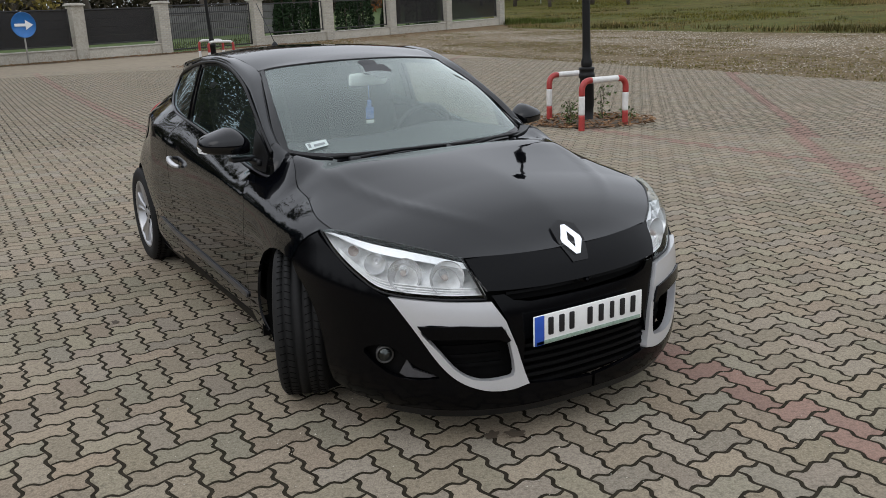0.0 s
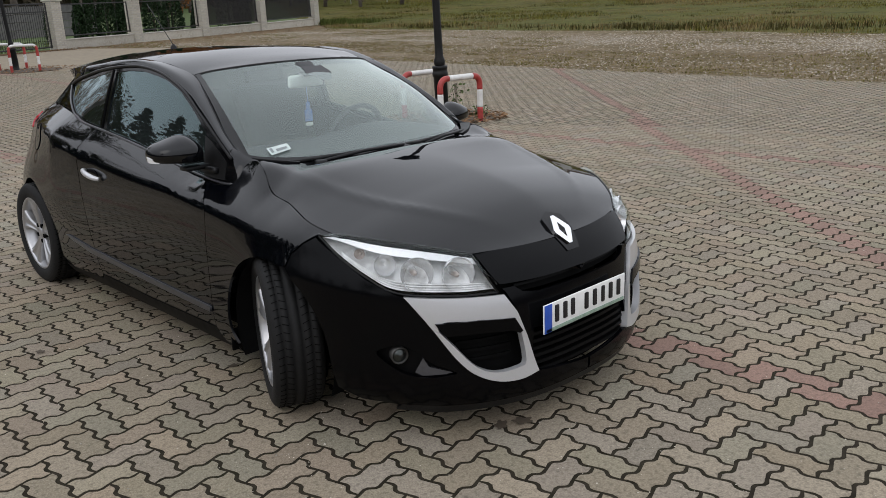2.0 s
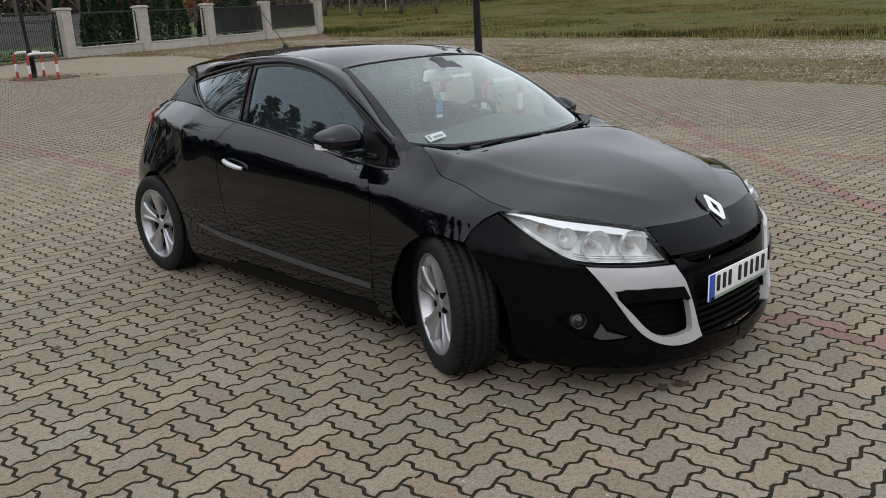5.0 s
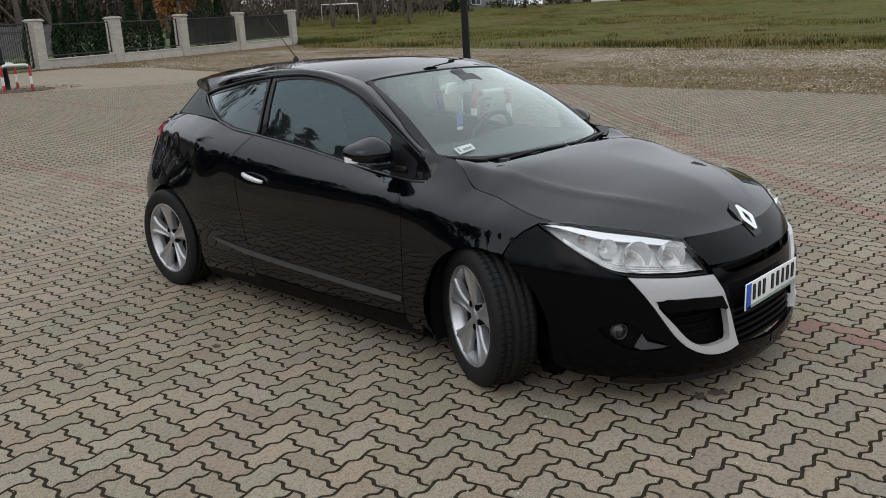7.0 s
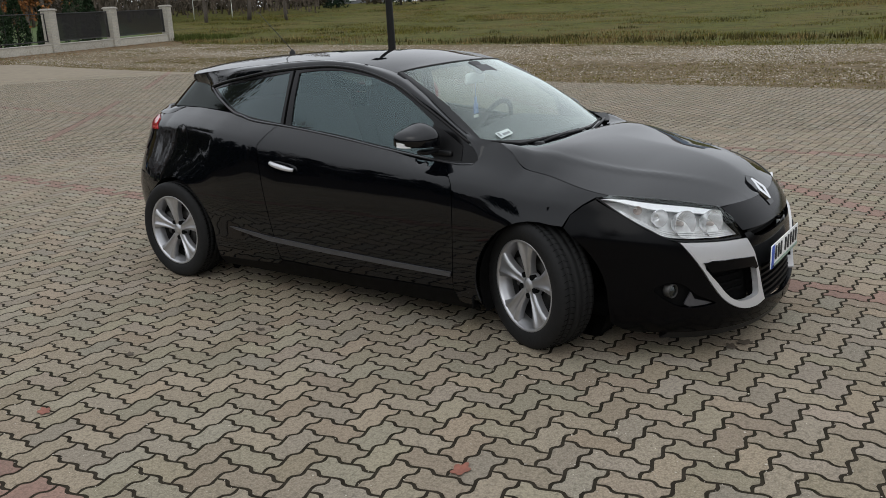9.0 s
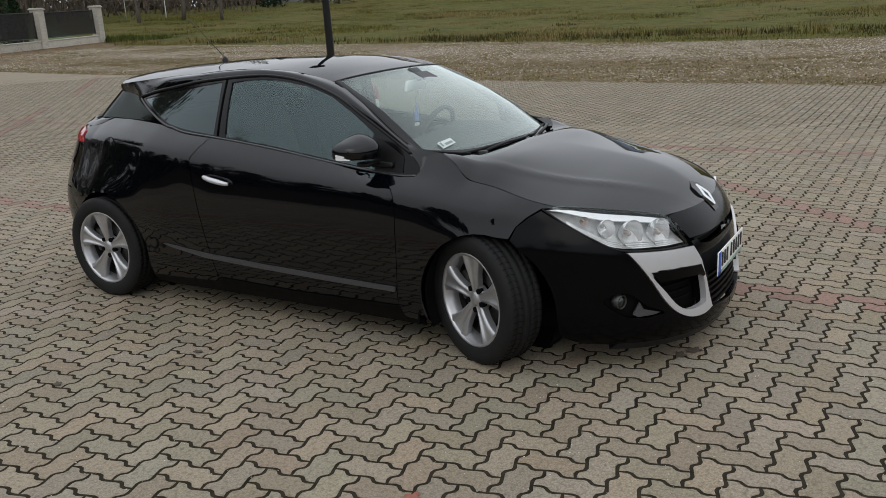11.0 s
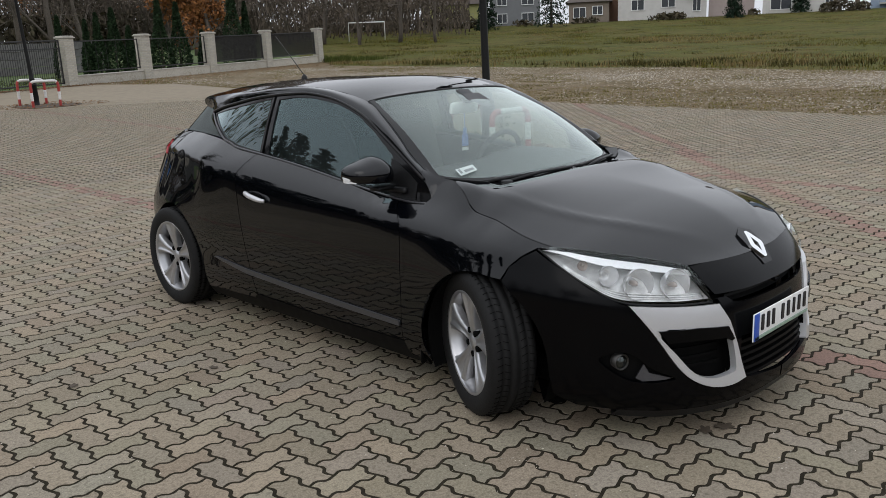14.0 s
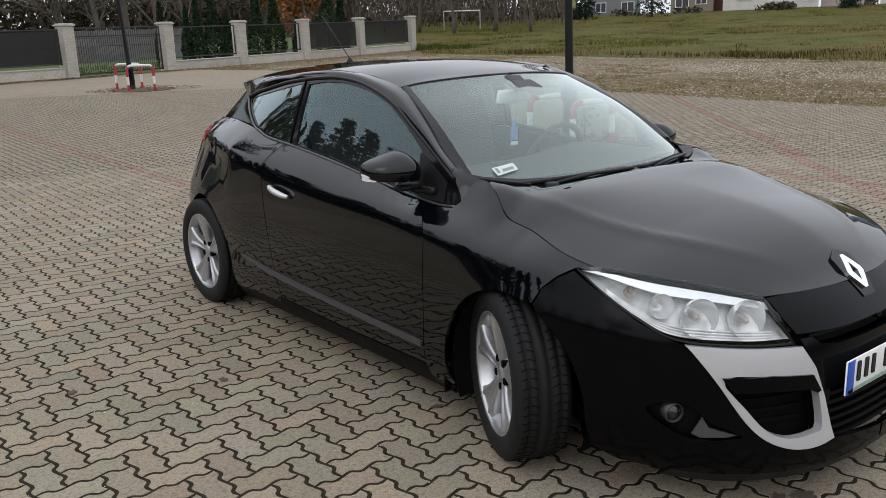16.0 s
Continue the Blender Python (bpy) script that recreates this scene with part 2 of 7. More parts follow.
def keep_normals(bm, name, mat, smooth=True):
    me = bpy.data.meshes.new(name)
    bm.to_mesh(me)
    bm.free()
    for f in me.polygons:
        f.use_smooth = smooth
    me.materials.append(mat)
    return me


def mirrored(me):
    """The same mesh on the other side of x = 0."""
    bm = bmesh.new()
    bm.from_mesh(me)
    for v in bm.verts:
        v.co.x = -v.co.x
    bmesh.ops.reverse_faces(bm, faces=bm.faces)
    m2 = bpy.data.meshes.new(me.name)
    bm.to_mesh(m2)
    bm.free()
    for mat in me.materials:
        m2.materials.append(mat)
    return m2


def both(name, bm, mat, parent, label="", smooth=True):
    """A part on the car's right side and its mirror image on the left."""
    me = keep_normals(bm, name, mat, smooth)
    return part(name, me, mat, parent, label), part(name, mirrored(me), mat, parent, label)


def grid_mesh(rows, closed=False):
    bm = bmesh.new()
    vs = [[bm.verts.new(p) for p in r] for r in rows]
    for a, b in zip(vs, vs[1:]):
        k = len(a)
        for i in range(k if closed else k - 1):
            bm.faces.new((a[i], a[(i + 1) % k], b[(i + 1) % k], b[i]))
    return bm


def loft(curves, n=8, m=10, bulge=0.0, outward=(-1, 0, 0)):
    """A sheet through two or more curves in space, each given by a few points."""
    c = [spline(k, n) for k in curves]
    rows = [[Vector(p) for p in col] for col in zip(*[spline([k[i] for k in c], m) for i in range(len(c[0]))])]
    bm = grid_mesh(rows)
    bmesh.ops.remove_doubles(bm, verts=bm.verts, dist=1e-5)
    bm.normal_update()
    mean = sum((g.normal * g.calc_area() for g in bm.faces), Vector())
    if mean.dot(Vector(outward)) < 0:
        bmesh.ops.reverse_faces(bm, faces=bm.faces)
        bm.normal_update()
    return bm


def thick(bm, d):
    """Gives an open sheet a back, d behind it, and edges."""
    bm.normal_update()
    geo = list(bm.faces)
    edge = [e for e in bm.edges if len(e.link_faces) == 1]
    for e in edge:
        e.smooth = False
    back = {v: bm.verts.new(v.co - v.normal * d) for v in list(bm.verts)}
    for f in geo:
        bm.faces.new([back[v] for v in reversed(f.verts)])
    for e in edge:
        a, b = e.verts
        bm.faces.new((b, a, back[a], back[b]))
    return bm


def box(size, at=(0, 0, 0), bevel=0.0, seg=2, turn=None):
    bm = bmesh.new()
    bmesh.ops.create_cube(bm, size=1)
    for v in bm.verts:
        v.co = Vector((v.co.x * size[0], v.co.y * size[1], v.co.z * size[2]))
    if bevel:
        bmesh.ops.bevel(bm, geom=list(bm.edges), offset=bevel, segments=seg, affect="EDGES", profile=0.5)
    m = Matrix.Translation(at) @ (turn.to_4x4() if turn is not None else Matrix())
    bm.transform(m)
    return bm


def join(*bms):
    out = bmesh.new()
    for b in bms:
        me = bpy.data.meshes.new("t")
        b.to_mesh(me)
        b.free()
        out.from_mesh(me)
        bpy.data.meshes.remove(me)
    return out


def tube(path, r, n=10, caps=True, radii=None):
    """A round bar along the points of path."""
    p = [Vector(q) for q in path]
    bm, rings, up = bmesh.new(), [], None
    for i, q in enumerate(p):
        d = (p[min(i + 1, len(p) - 1)] - p[max(i - 1, 0)]).normalized()
        if up is None:
            up = d.orthogonal().normalized()
        up = (up - d * up.dot(d)).normalized()
        side = d.cross(up)
        rr = radii[i] if radii else r
        rings.append([bm.verts.new(q + rr * (math.cos(2 * math.pi * k / n) * up + math.sin(2 * math.pi * k / n) * side)) for k in range(n)])
    for a, b in zip(rings, rings[1:]):
        for k in range(n):
            bm.faces.new((a[k], a[(k + 1) % n], b[(k + 1) % n], b[k]))
    if caps:
        bm.faces.new(rings[0][::-1])
        bm.faces.new(rings[-1])
    return bm


def lathe(profile, n=48, axis="x"):
    """A turned shape: profile of (along the axis, radius)."""
    bm, rings = bmesh.new(), []
    for a, r in profile:
        ring = []
        for k in range(n):
            c, s = r * math.cos(2 * math.pi * k / n), r * math.sin(2 * math.pi * k / n)
            ring.append(bm.verts.new((a, c, s) if axis == "x" else (c, s, a)))
        rings.append(ring)
    for a, b in zip(rings, rings[1:]):
        for k in range(n):
            bm.faces.new((a[k], a[(k + 1) % n], b[(k + 1) % n], b[k]))
    return bm

# ---- ground ----
def ground_z(x, y):
    """The lot lies level round the car and rises gently beyond it."""
    r = math.hypot(x, y)
    r = min(r, 108.0)
    k = (r - 15.0) / 3.0
    return 0.0305 * 3.0 * (math.log1p(math.exp(k)) if k < 30 else k) + 0.00038 * max(0.0, r - 45.0) ** 2


def ground_zs(x, y):
    """The same for arrays of places within the lot."""
    return 0.0305 * 3.0 * np.logaddexp(0.0, (np.hypot(x, y) - 15.0) / 3.0)


def drape(name, poly, step, mat, lift=0.004):
    """A sheet over an outline on the ground."""
    return finish(panel(poly, lambda x, y: Vector((x, y, ground_z(x, y) + lift)), step, gap=0, rim=0, out=(0, 0, 1)), name, mat)


SAND = material("joint_sand", (0.024, 0.020, 0.0145), 0.95, spec=0.05, spread=0.5, grain=25, second=(0.018, 0.021, 0.010), second_scale=2.0)
SEG = 160
rings = [1, 3, 5, 6] + [7 + 0.5 * k for k in range(44)] + [30, 36, 44, 50, 56, 62, 70, 80, 90, 100, 108, 130, 260, 600, 2500]
bm = bmesh.new()
rows = []
for r in rings:
    rows.append([bm.verts.new((r * math.cos(2 * math.pi * k / SEG), r * math.sin(2 * math.pi * k / SEG), ground_z(r, 0) - (0.0016 if r < 25.2 else 0.022))) for k in range(SEG)])
c = bm.verts.new((0, 0, ground_z(0, 0) - 0.0016))
for k in range(SEG):
    bm.faces.new((c, rows[0][k], rows[0][(k + 1) % SEG]))
for a, b in zip(rows, rows[1:]):
    for k in range(SEG):
        bm.faces.new((a[k], b[k], b[(k + 1) % SEG], a[(k + 1) % SEG]))
ground = tagged(part("ground", bm, SAND, None), "sandy ground that shows in the joints of the pavers", "ground", kind="structure")

# the edge of the paving on the field side and along the fence
LOT_EDGE = [(12.0, -12), (12.6, -4), (13.3, 0), (13.9, 5), (14.3, 9), (14.5, 15), (14.2, 21), (14.3, 26), (14.6, 30.5), (12.2, 34.7), (7.3, 33.0), (3.7, 31.75), (0.0, 30.45), (-6, 28.4)]
EDGE_X = curve1([(y, x) for x, y in LOT_EDGE[:9]])
FENCE_Y = curve1([(x, y) for x, y in LOT_EDGE[8:][::-1]])
LOT_LEFT, LOT_NEAR = -9.0, -9.0


def in_lot(x, y):
    return LOT_LEFT < x < EDGE_X(y) and LOT_NEAR < y < FENCE_Y(x)

# ---- the car: its nose points to -y, its right side lies at -x ----
# Half widths of the body at given heights, from sill to hood edge, along its length.
SH = curve1([(-1.75, 0.70), (-1.4, 0.745), (-0.89, 0.80), (-0.54, 0.835), (-0.156, 0.857), (0.4, 0.913), (0.83, 0.953), (1.307, 0.975), (1.75, 0.955)])
TOP = curve1([(-1.75, 0.765), (-1.45, 0.822), (-1.335, 0.841), (-1.22, 0.862), (-1.165, 0.905), (-1.06, 0.969), (-0.95, 0.972), (-0.83, 0.955), (-0.70, 0.874), (-0.408, 0.921), (-0.053, 0.973), (0.321, 1.016), (0.615, 1.036), (0.86, 1.075), (1.25, 1.09), (1.5, 1.088)])
XTOP = curve1([(-1.75, 0.735), (-1.45, 0.724), (-1.335, 0.722), (-1.22, 0.711), (-1.165, 0.695), (-1.06, 0.663), (-0.95, 0.655), (-0.83, 0.69), (-0.70, 0.735), (0.3, 0.735), (0.615, 0.727), (0.86, 0.69), (1.1, 0.645), (1.3, 0.602), (1.5, 0.58)])
XSH = curve1([(-1.4, 0.845), (-0.89, 0.835), (-0.4, 0.828), (0.3, 0.828), (0.6, 0.838), (0.83, 0.835), (1.0, 0.808), (1.2, 0.772), (1.5, 0.735)])
XMID = curve1([(-1.4, 0.885), (-0.95, 0.862), (-0.4, 0.856), (0.4, 0.862), (0.85, 0.876), (1.2, 0.868), (1.5, 0.855)])
XLOW = curve1([(-1.4, 0.88), (-0.9, 0.86), (0, 0.852), (0.8, 0.858), (1.2, 0.852), (1.5, 0.838)])
FAIR = curve1([(-1.35, 0.0), (-1.25, 0.0), (-1.2, 0.008), (-1.15, 0.018), (-1.06, 0.030), (-0.95, 0.030), (-0.86, 0.024), (-0.76, 0.010), (-0.70, 0.0), (-0.5, 0.0)])
Y0F, Y0R, YEND, NN, NR = -1.35, 0.9, 1.5, 2.5, 3.0


def side_x(y, z):
    """Half width of the lower body at length y and height z."""
    x = flank(y, z)
    if y < Y0F:
        q = min(0.999, (Y0F - y) / front_y(z))
        x *= (1 - q ** NN) ** (1 / NN)
    elif y > Y0R:
        q = min(0.999, (y - Y0R) / (REAR_Y(z) - Y0R))
        x *= (1 - q ** NR) ** (1 / NR)
    return x


def flank(y, z):
    """The same before the plan rounds in towards nose and tail."""
    yy = min(max(y, Y0F), YEND)
    zs, zt = SH(yy), TOP(yy)
    keys = [(0.12, XLOW(yy) - 0.07), (0.2, XLOW(yy) - 0.02), (0.3, XLOW(yy)), (0.36, XLOW(yy) + 0.002), (0.58, XMID(yy)), (zs - 0.05, XSH(yy) + 0.012), (zs, XSH(yy))]
    if zt - zs > 0.03:
        keys += [((zs + zt) / 2, (XSH(yy) + XTOP(yy)) / 2 + 0.012 - FAIR(yy)), (zt, XTOP(yy)), (zt + 0.1, XTOP(yy) - 0.1)]
    else:
        keys += [(zs + 0.06, XTOP(yy)), (zs + 0.2, XTOP(yy) - 0.12)]
    return curve1(keys)(z)


FRONT_C = curve1([(0.1, 2.255), (0.17, 2.283), (0.22, 2.285), (0.28, 2.278), (0.36, 2.27), (0.48, 2.258), (0.56, 2.24), (0.63, 2.205), (0.69, 2.155), (0.74, 2.10), (0.78, 2.04), (0.85, 1.9)])
REAR_Y = curve1([(0.15, 2.0), (0.25, 2.09), (0.5, 2.12), (0.7, 2.09), (0.9, 2.03), (1.05, 1.95), (1.1, 1.90)])


def front_y(z):
    return FRONT_C(z) + Y0F


def side(y, z):
    return Vector((-side_x(y, z), y, z))


def nose(u, z):
    """The wrapped front: u is x at the widest, bent round by the plan's curve; u from -1 (right) to 1."""
    a, b = side_x(Y0F, z), front_y(z)
    th = u * math.pi / 2
    c, s = abs(math.cos(th)), abs(math.sin(th))
    return Vector((math.copysign(a * s ** (2 / NN), u), Y0F - b * c ** (2 / NN), z))


def nose_u(x, z):
    a = side_x(Y0F, z)
    s = min(1.0, abs(x) / a) ** (NN / 2)
    return math.copysign(math.asin(s) * 2 / math.pi, x)


def arch(cy, cz, r, a0, a1, n=22):
    return [(cy + r * math.cos(radians(a)), cz + r * math.sin(radians(a))) for a in np.linspace(a0, a1, n)]


car = thing("car", "glossy black three-door coupe with silver bumper accents, on pavers", "car")

HOOD_EDGE = [(-1.055, 0.969), (-1.105, 0.949), (-1.165, 0.905), (-1.20, 0.874), (-1.235, 0.857), (-1.335, 0.841), (-1.43, 0.824), (-1.57, 0.796), (-1.665, 0.779), (-1.713, 0.771)]
FRONT_ARCH = arch(-1.365, 0.295, 0.35, -22, 178)
REAR_ARCH = arch(1.285, 0.30, 0.365, 188, -8)
DOOR_FRONT = [(-0.79, 0.872), (-0.865, 0.80), (-0.885, 0.70), (-0.885, 0.45), (-0.875, 0.235)]
DOOR_REAR = [(0.395, 1.021), (0.43, 0.98), (0.458, 0.942), (0.485, 0.895), (0.47, 0.78), (0.43, 0.55), (0.40, 0.40), (0.36, 0.235)]
BELT = [(0.395, 1.021), (0.31, 1.014), (0.1, 0.992), (-0.053, 0.973), (-0.408, 0.921), (-0.70, 0.876), (-0.79, 0.872)]

fender = [(-0.79, 0.872), (-0.87, 0.864), (-0.945, 0.866), (-0.972, 0.90), (-0.970, 0.94), (-0.99, 0.962), (-1.02, 0.970)] + spline(HOOD_EDGE, 5) + [(-1.632, 0.768), (-1.58, 0.735), (-1.53, 0.69), (-1.50, 0.635)]
fender += [p for p in FRONT_ARCH[::-1] if p[0] > -1.49] + [(-1.01, 0.2), (-0.99, 0.16), (-0.90, 0.16)] + spline(DOOR_FRONT, 5)[::-1][:-1]
both("front_fender", panel(fender, side, 0.028, gap=0.0012, out=(-1, 0, 0)), PAINT, car)
door = spline(BELT[::-1], 6)[:-1] + spline(DOOR_REAR, 5) + [(-0.2, 0.222)] + spline(DOOR_FRONT, 5)[::-1][:-1]
doors = both("door", panel(door, side, 0.03, out=(-1, 0, 0)), PAINT, car)
quarter = spline([(0.395, 1.021), (0.615, 1.036), (0.74, 1.056), (0.86, 1.075), (1.1, 1.088), (1.3, 1.09), (1.45, 1.086), (1.56, 1.062), (1.64, 1.03)], 5) + [(1.70, 0.99), (1.75, 0.95), (1.77, 0.90), (1.74, 0.80), (1.70, 0.66), (1.66, 0.60), (1.60, 0.52)]
quarter += [p for p in REAR_ARCH[::-1] if p[0] < 1.60] + [(0.92, 0.18), (0.4, 0.2)] + spline(DOOR_REAR, 5)[::-1][:-1]
both("rear_quarter", panel(quarter, side, 0.02, out=(-1, 0, 0)), PAINT, car)
sill = [(0.93, 0.19), (0.4, 0.20), (0.36, 0.232), (-0.2, 0.218), (-0.875, 0.232), (-0.90, 0.16), (-1.0, 0.16), (-1.0, 0.125), (0.93, 0.125)]
both("sill", panel(sill, side, 0.04, out=(-1, 0, 0)), GRILLE, car)

# rear bumper and tail
def tail(u, z):
    th = u * math.pi / 2
    c, s = abs(math.cos(th)), abs(math.sin(th))
    y = Y0R + (REAR_Y(z) - Y0R) * c ** (2 / NR)
    return Vector((math.copysign(flank(y, z) * s ** (2 / NR), u), y, z))
rear = [(-0.76, 0.25), (-0.72, 0.50), (-0.675, 0.60), (-0.655, 0.655), (0.655, 0.655), (0.675, 0.60), (0.72, 0.50), (0.76, 0.25), (0.7, 0.2), (-0.7, 0.2)]
part("rear_bumper", keep_normals(panel(rear, tail, 0.05, out=(0, 1, 0)), "rear_bumper", PAINT_DIM), PAINT_DIM, car)
hatch = [(-0.65, 0.66), (-0.61, 0.80), (-0.585, 0.92), (-0.60, 1.03), (-0.58, 1.075), (0.58, 1.075), (0.60, 1.03), (0.585, 0.92), (0.61, 0.80), (0.65, 0.66)]
part("tailgate", keep_normals(panel(hatch, tail, 0.05, out=(0, 1, 0)), "tailgate", PAINT), PAINT, car)
lamp = [(-0.56, 0.80), (-0.46, 0.81), (-0.44, 0.93), (-0.46, 1.0), (-0.54, 1.012), (-0.585, 0.985), (-0.605, 0.94), (-0.595, 0.86)]
lights = both("tail_light", panel(lamp, tail, 0.02, lift=0.004, out=(-0.5, 1, 0)), GLOSS_BLACK, car, "tail light, red above and dark below")
wedge = keep_normals(panel([(-0.665, 0.940), (-0.55, 0.936), (-0.44, 0.935), (-0.46, 1.01), (-0.55, 1.022), (-0.615, 1.004)], tail, 0.02, gap=0, rim=0.008, lift=0.008, out=(-0.5, 1, 0)), "red_lens", RED_LENS)
for k, lt in enumerate(lights):
    part("red_lens", wedge if k == 0 else mirrored(wedge), RED_LENS, lt, "red lens")
flap = [(1.243 + 0.078 * math.cos(a), 0.915 + 0.076 * math.sin(a)) for a in np.linspace(0, 2 * math.pi, 29)[:-1]]
part("fuel_flap", keep_normals(panel(flap, side, 0.03, gap=0.0, rim=0.006, lift=0.003, out=(-1, 0, 0)), "fuel_flap", PAINT), PAINT, car)
flap_ring = [tuple(side(y, z) + Vector((-0.0005, 0, 0))) for y, z in flap + flap[:1]]
part("flap_gap", finish(tube(flap_ring, 0.0035, 5), "flap_gap", DARK), DARK, car)

# hood: a height over x and y
HC = curve1([(-2.16, 0.692), (-2.125, 0.713), (-2.06, 0.772), (-1.95, 0.832), (-1.8, 0.874), (-1.55, 0.916), (-1.3, 0.948), (-1.15, 0.960), (-1.0, 0.968)])
BROW = [(-0.447, -2.082, 0.694), (-0.56, -1.985, 0.728), (-0.66, -1.868, 0.753), (-0.715, -1.79, 0.765)]
hood_z = curve1([(y, z) for x, y, z in BROW] + HOOD_EDGE[::-1])
hood_ys = [-1.70 + 0.02 * k for k in range(32)] + [-1.06]
HEX = curve1([(y, -x) for x, y, z in BROW] + [(y, side_x(y, hood_z(y))) for y in hood_ys])
HEZ = curve1([(-2.16, 0.668)] + [(y, hood_z(y)) for y in [p[1] for p in BROW] + hood_ys] + [(-1.0, 0.978), (-0.9, 0.98)])


HOOD_N = curve1([(-2.2, 1.9), (-1.95, 1.95), (-1.75, 2.1), (-1.5, 3.4), (-1.3, 6.5), (-1.05, 9.0)])
CREASE_X = curve1([(-2.14, 0.14), (-2.05, 0.25), (-1.9, 0.385), (-1.7, 0.495), (-1.5, 0.562), (-1.3, 0.60), (-1.15, 0.618), (-1.05, 0.622)])


def hood(x, y):
    """A flat middle between two long creases, falling off towards the fenders."""
    w = HEX(y)
    q, qc = min(1.12, abs(x) / w), min(0.93, CREASE_X(y) / w)
    n = HOOD_N(y)
    dome = 1 - q ** n
    knee = 1 - 0.68 * qc
    if q < qc:
        tent = 1 - (1 - knee) * (q / qc) ** 1.35
    else:
        u = (q - qc) / (1 - qc)
        tent = knee * (1 - (0.92 * u + 0.08 * u * u))
    mix = min(1, max(0, (-1.35 - y) / 0.35))
    f = dome + (tent - dome) * mix
    ridge = 0.0055 * math.exp(-((abs(x) - CREASE_X(y)) / 0.022) ** 2) * min(1, max(0, (y + 2.1) / 0.3)) * min(1, max(0, (-1.06 - y) / 0.1))
    lip = 0.034 * min(1, max(0, (y + 1.25 + 0.2 * x * x) / 0.13)) ** 1.8 * max(0, 1 - (abs(x) / 0.63) ** 3)
    return Vector((x, y, HEZ(y) + (HC(y) - HEZ(y)) * f + ridge - lip))


hood_front = spline([(0, -2.166), (-0.15, -2.155), (-0.30, -2.128), (-0.40, -2.10), (-0.447, -2.082)], 4)
hood_side = [(-HEX(y), y) for y in np.linspace(-2.06, -1.08, 40)]
hood_edge = hood_front + hood_side + spline([(-0.657, -1.060), (-0.62, -1.052), (-0.56, -1.085), (-0.45, -1.135), (-0.25, -1.185), (0, -1.205)], 4)
hood_poly = hood_edge + [(-p[0], p[1]) for p in hood_edge[::-1][1:-1]]
part("hood", keep_normals(panel(hood_poly, hood, 0.026, gap=0.0012, rim=0.03, out=(0, 0, 1)), "hood", PAINT), PAINT, car)

# front bumper, grilles and lamps
def front_poly(pts):
    """An outline given as (x, z) in front view, as the coordinates of nose()."""
    return [(nose_u(x, z), z) for x, z in pts]


def at_y(y, z):
    c = min(1.0, max(0.0, (Y0F - y) / front_y(z))) ** (NN / 2)
    return -math.acos(c) * 2 / math.pi


def both_poly(pts):
    return pts + [(-x, z) for x, z in pts[::-1]]


HL_LOW = [(-0.405, -2.172, 0.556), (-0.55, -2.105, 0.566), (-0.70, -1.965, 0.584), (-0.757, -1.86, 0.636), (-0.788, -1.745, 0.702), (-0.792, -1.635, 0.764)]
HL_TOP = [(-0.447, -2.082, 0.694), (-0.56, -1.985, 0.728), (-0.66, -1.868, 0.753), (-0.715, -1.79, 0.765), (-0.752, -1.715, 0.772), (-0.790, -1.632, 0.766)]
# the silver frames and their ducts
SIL_LOW = spline([(-0.285, 0.236), (-0.36, 0.222), (-0.445, 0.230), (-0.52, 0.266), (-0.578, 0.332), (-0.643, 0.46), (-0.700, 0.577)], 5)
SIL_OUT = [(-0.55, 0.562), (-0.397, 0.552), (-0.355, 0.48), (-0.322, 0.38)] + [tuple(p) for p in SIL_LOW]
DUCT = [(-0.627, 0.474), (-0.50, 0.472), (-0.378, 0.458), (-0.352, 0.41), (-0.338, 0.29), (-0.37, 0.270), (-0.455, 0.268), (-0.52, 0.300), (-0.575, 0.375)]
duct_hole = spline(DUCT, 3, closed=True)
both("silver_frame", panel(front_poly(SIL_OUT), nose, 0.012, gap=0.0015, rim=0.03, holes=[front_poly(duct_hole)], lift=0.008, out=(0, -1, 0)), SILVER, car, "silver painted bumper frame")
both("duct_flap", panel(front_poly([(-0.632, 0.478), (-0.50, 0.476), (-0.374, 0.462), (-0.346, 0.408), (-0.36, 0.402), (-0.39, 0.418), (-0.50, 0.428), (-0.605, 0.43)]), nose, 0.012, gap=0.0, rim=0.03, lift=0.016, out=(0, -1, 0)), PAINT_DIM, car)


def nose_back(d):
    def f(u, z):
        p = nose(u, z)
        k = Vector((p.x * 0.5, p.y - Y0F, 0)).normalized()
        return p - k * d
    return f


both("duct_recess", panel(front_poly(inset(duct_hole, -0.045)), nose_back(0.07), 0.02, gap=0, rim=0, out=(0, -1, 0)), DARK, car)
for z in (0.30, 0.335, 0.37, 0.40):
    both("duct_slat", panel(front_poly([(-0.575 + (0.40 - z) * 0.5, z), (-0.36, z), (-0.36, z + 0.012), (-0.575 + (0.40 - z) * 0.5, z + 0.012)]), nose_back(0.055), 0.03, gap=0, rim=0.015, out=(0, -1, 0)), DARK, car)

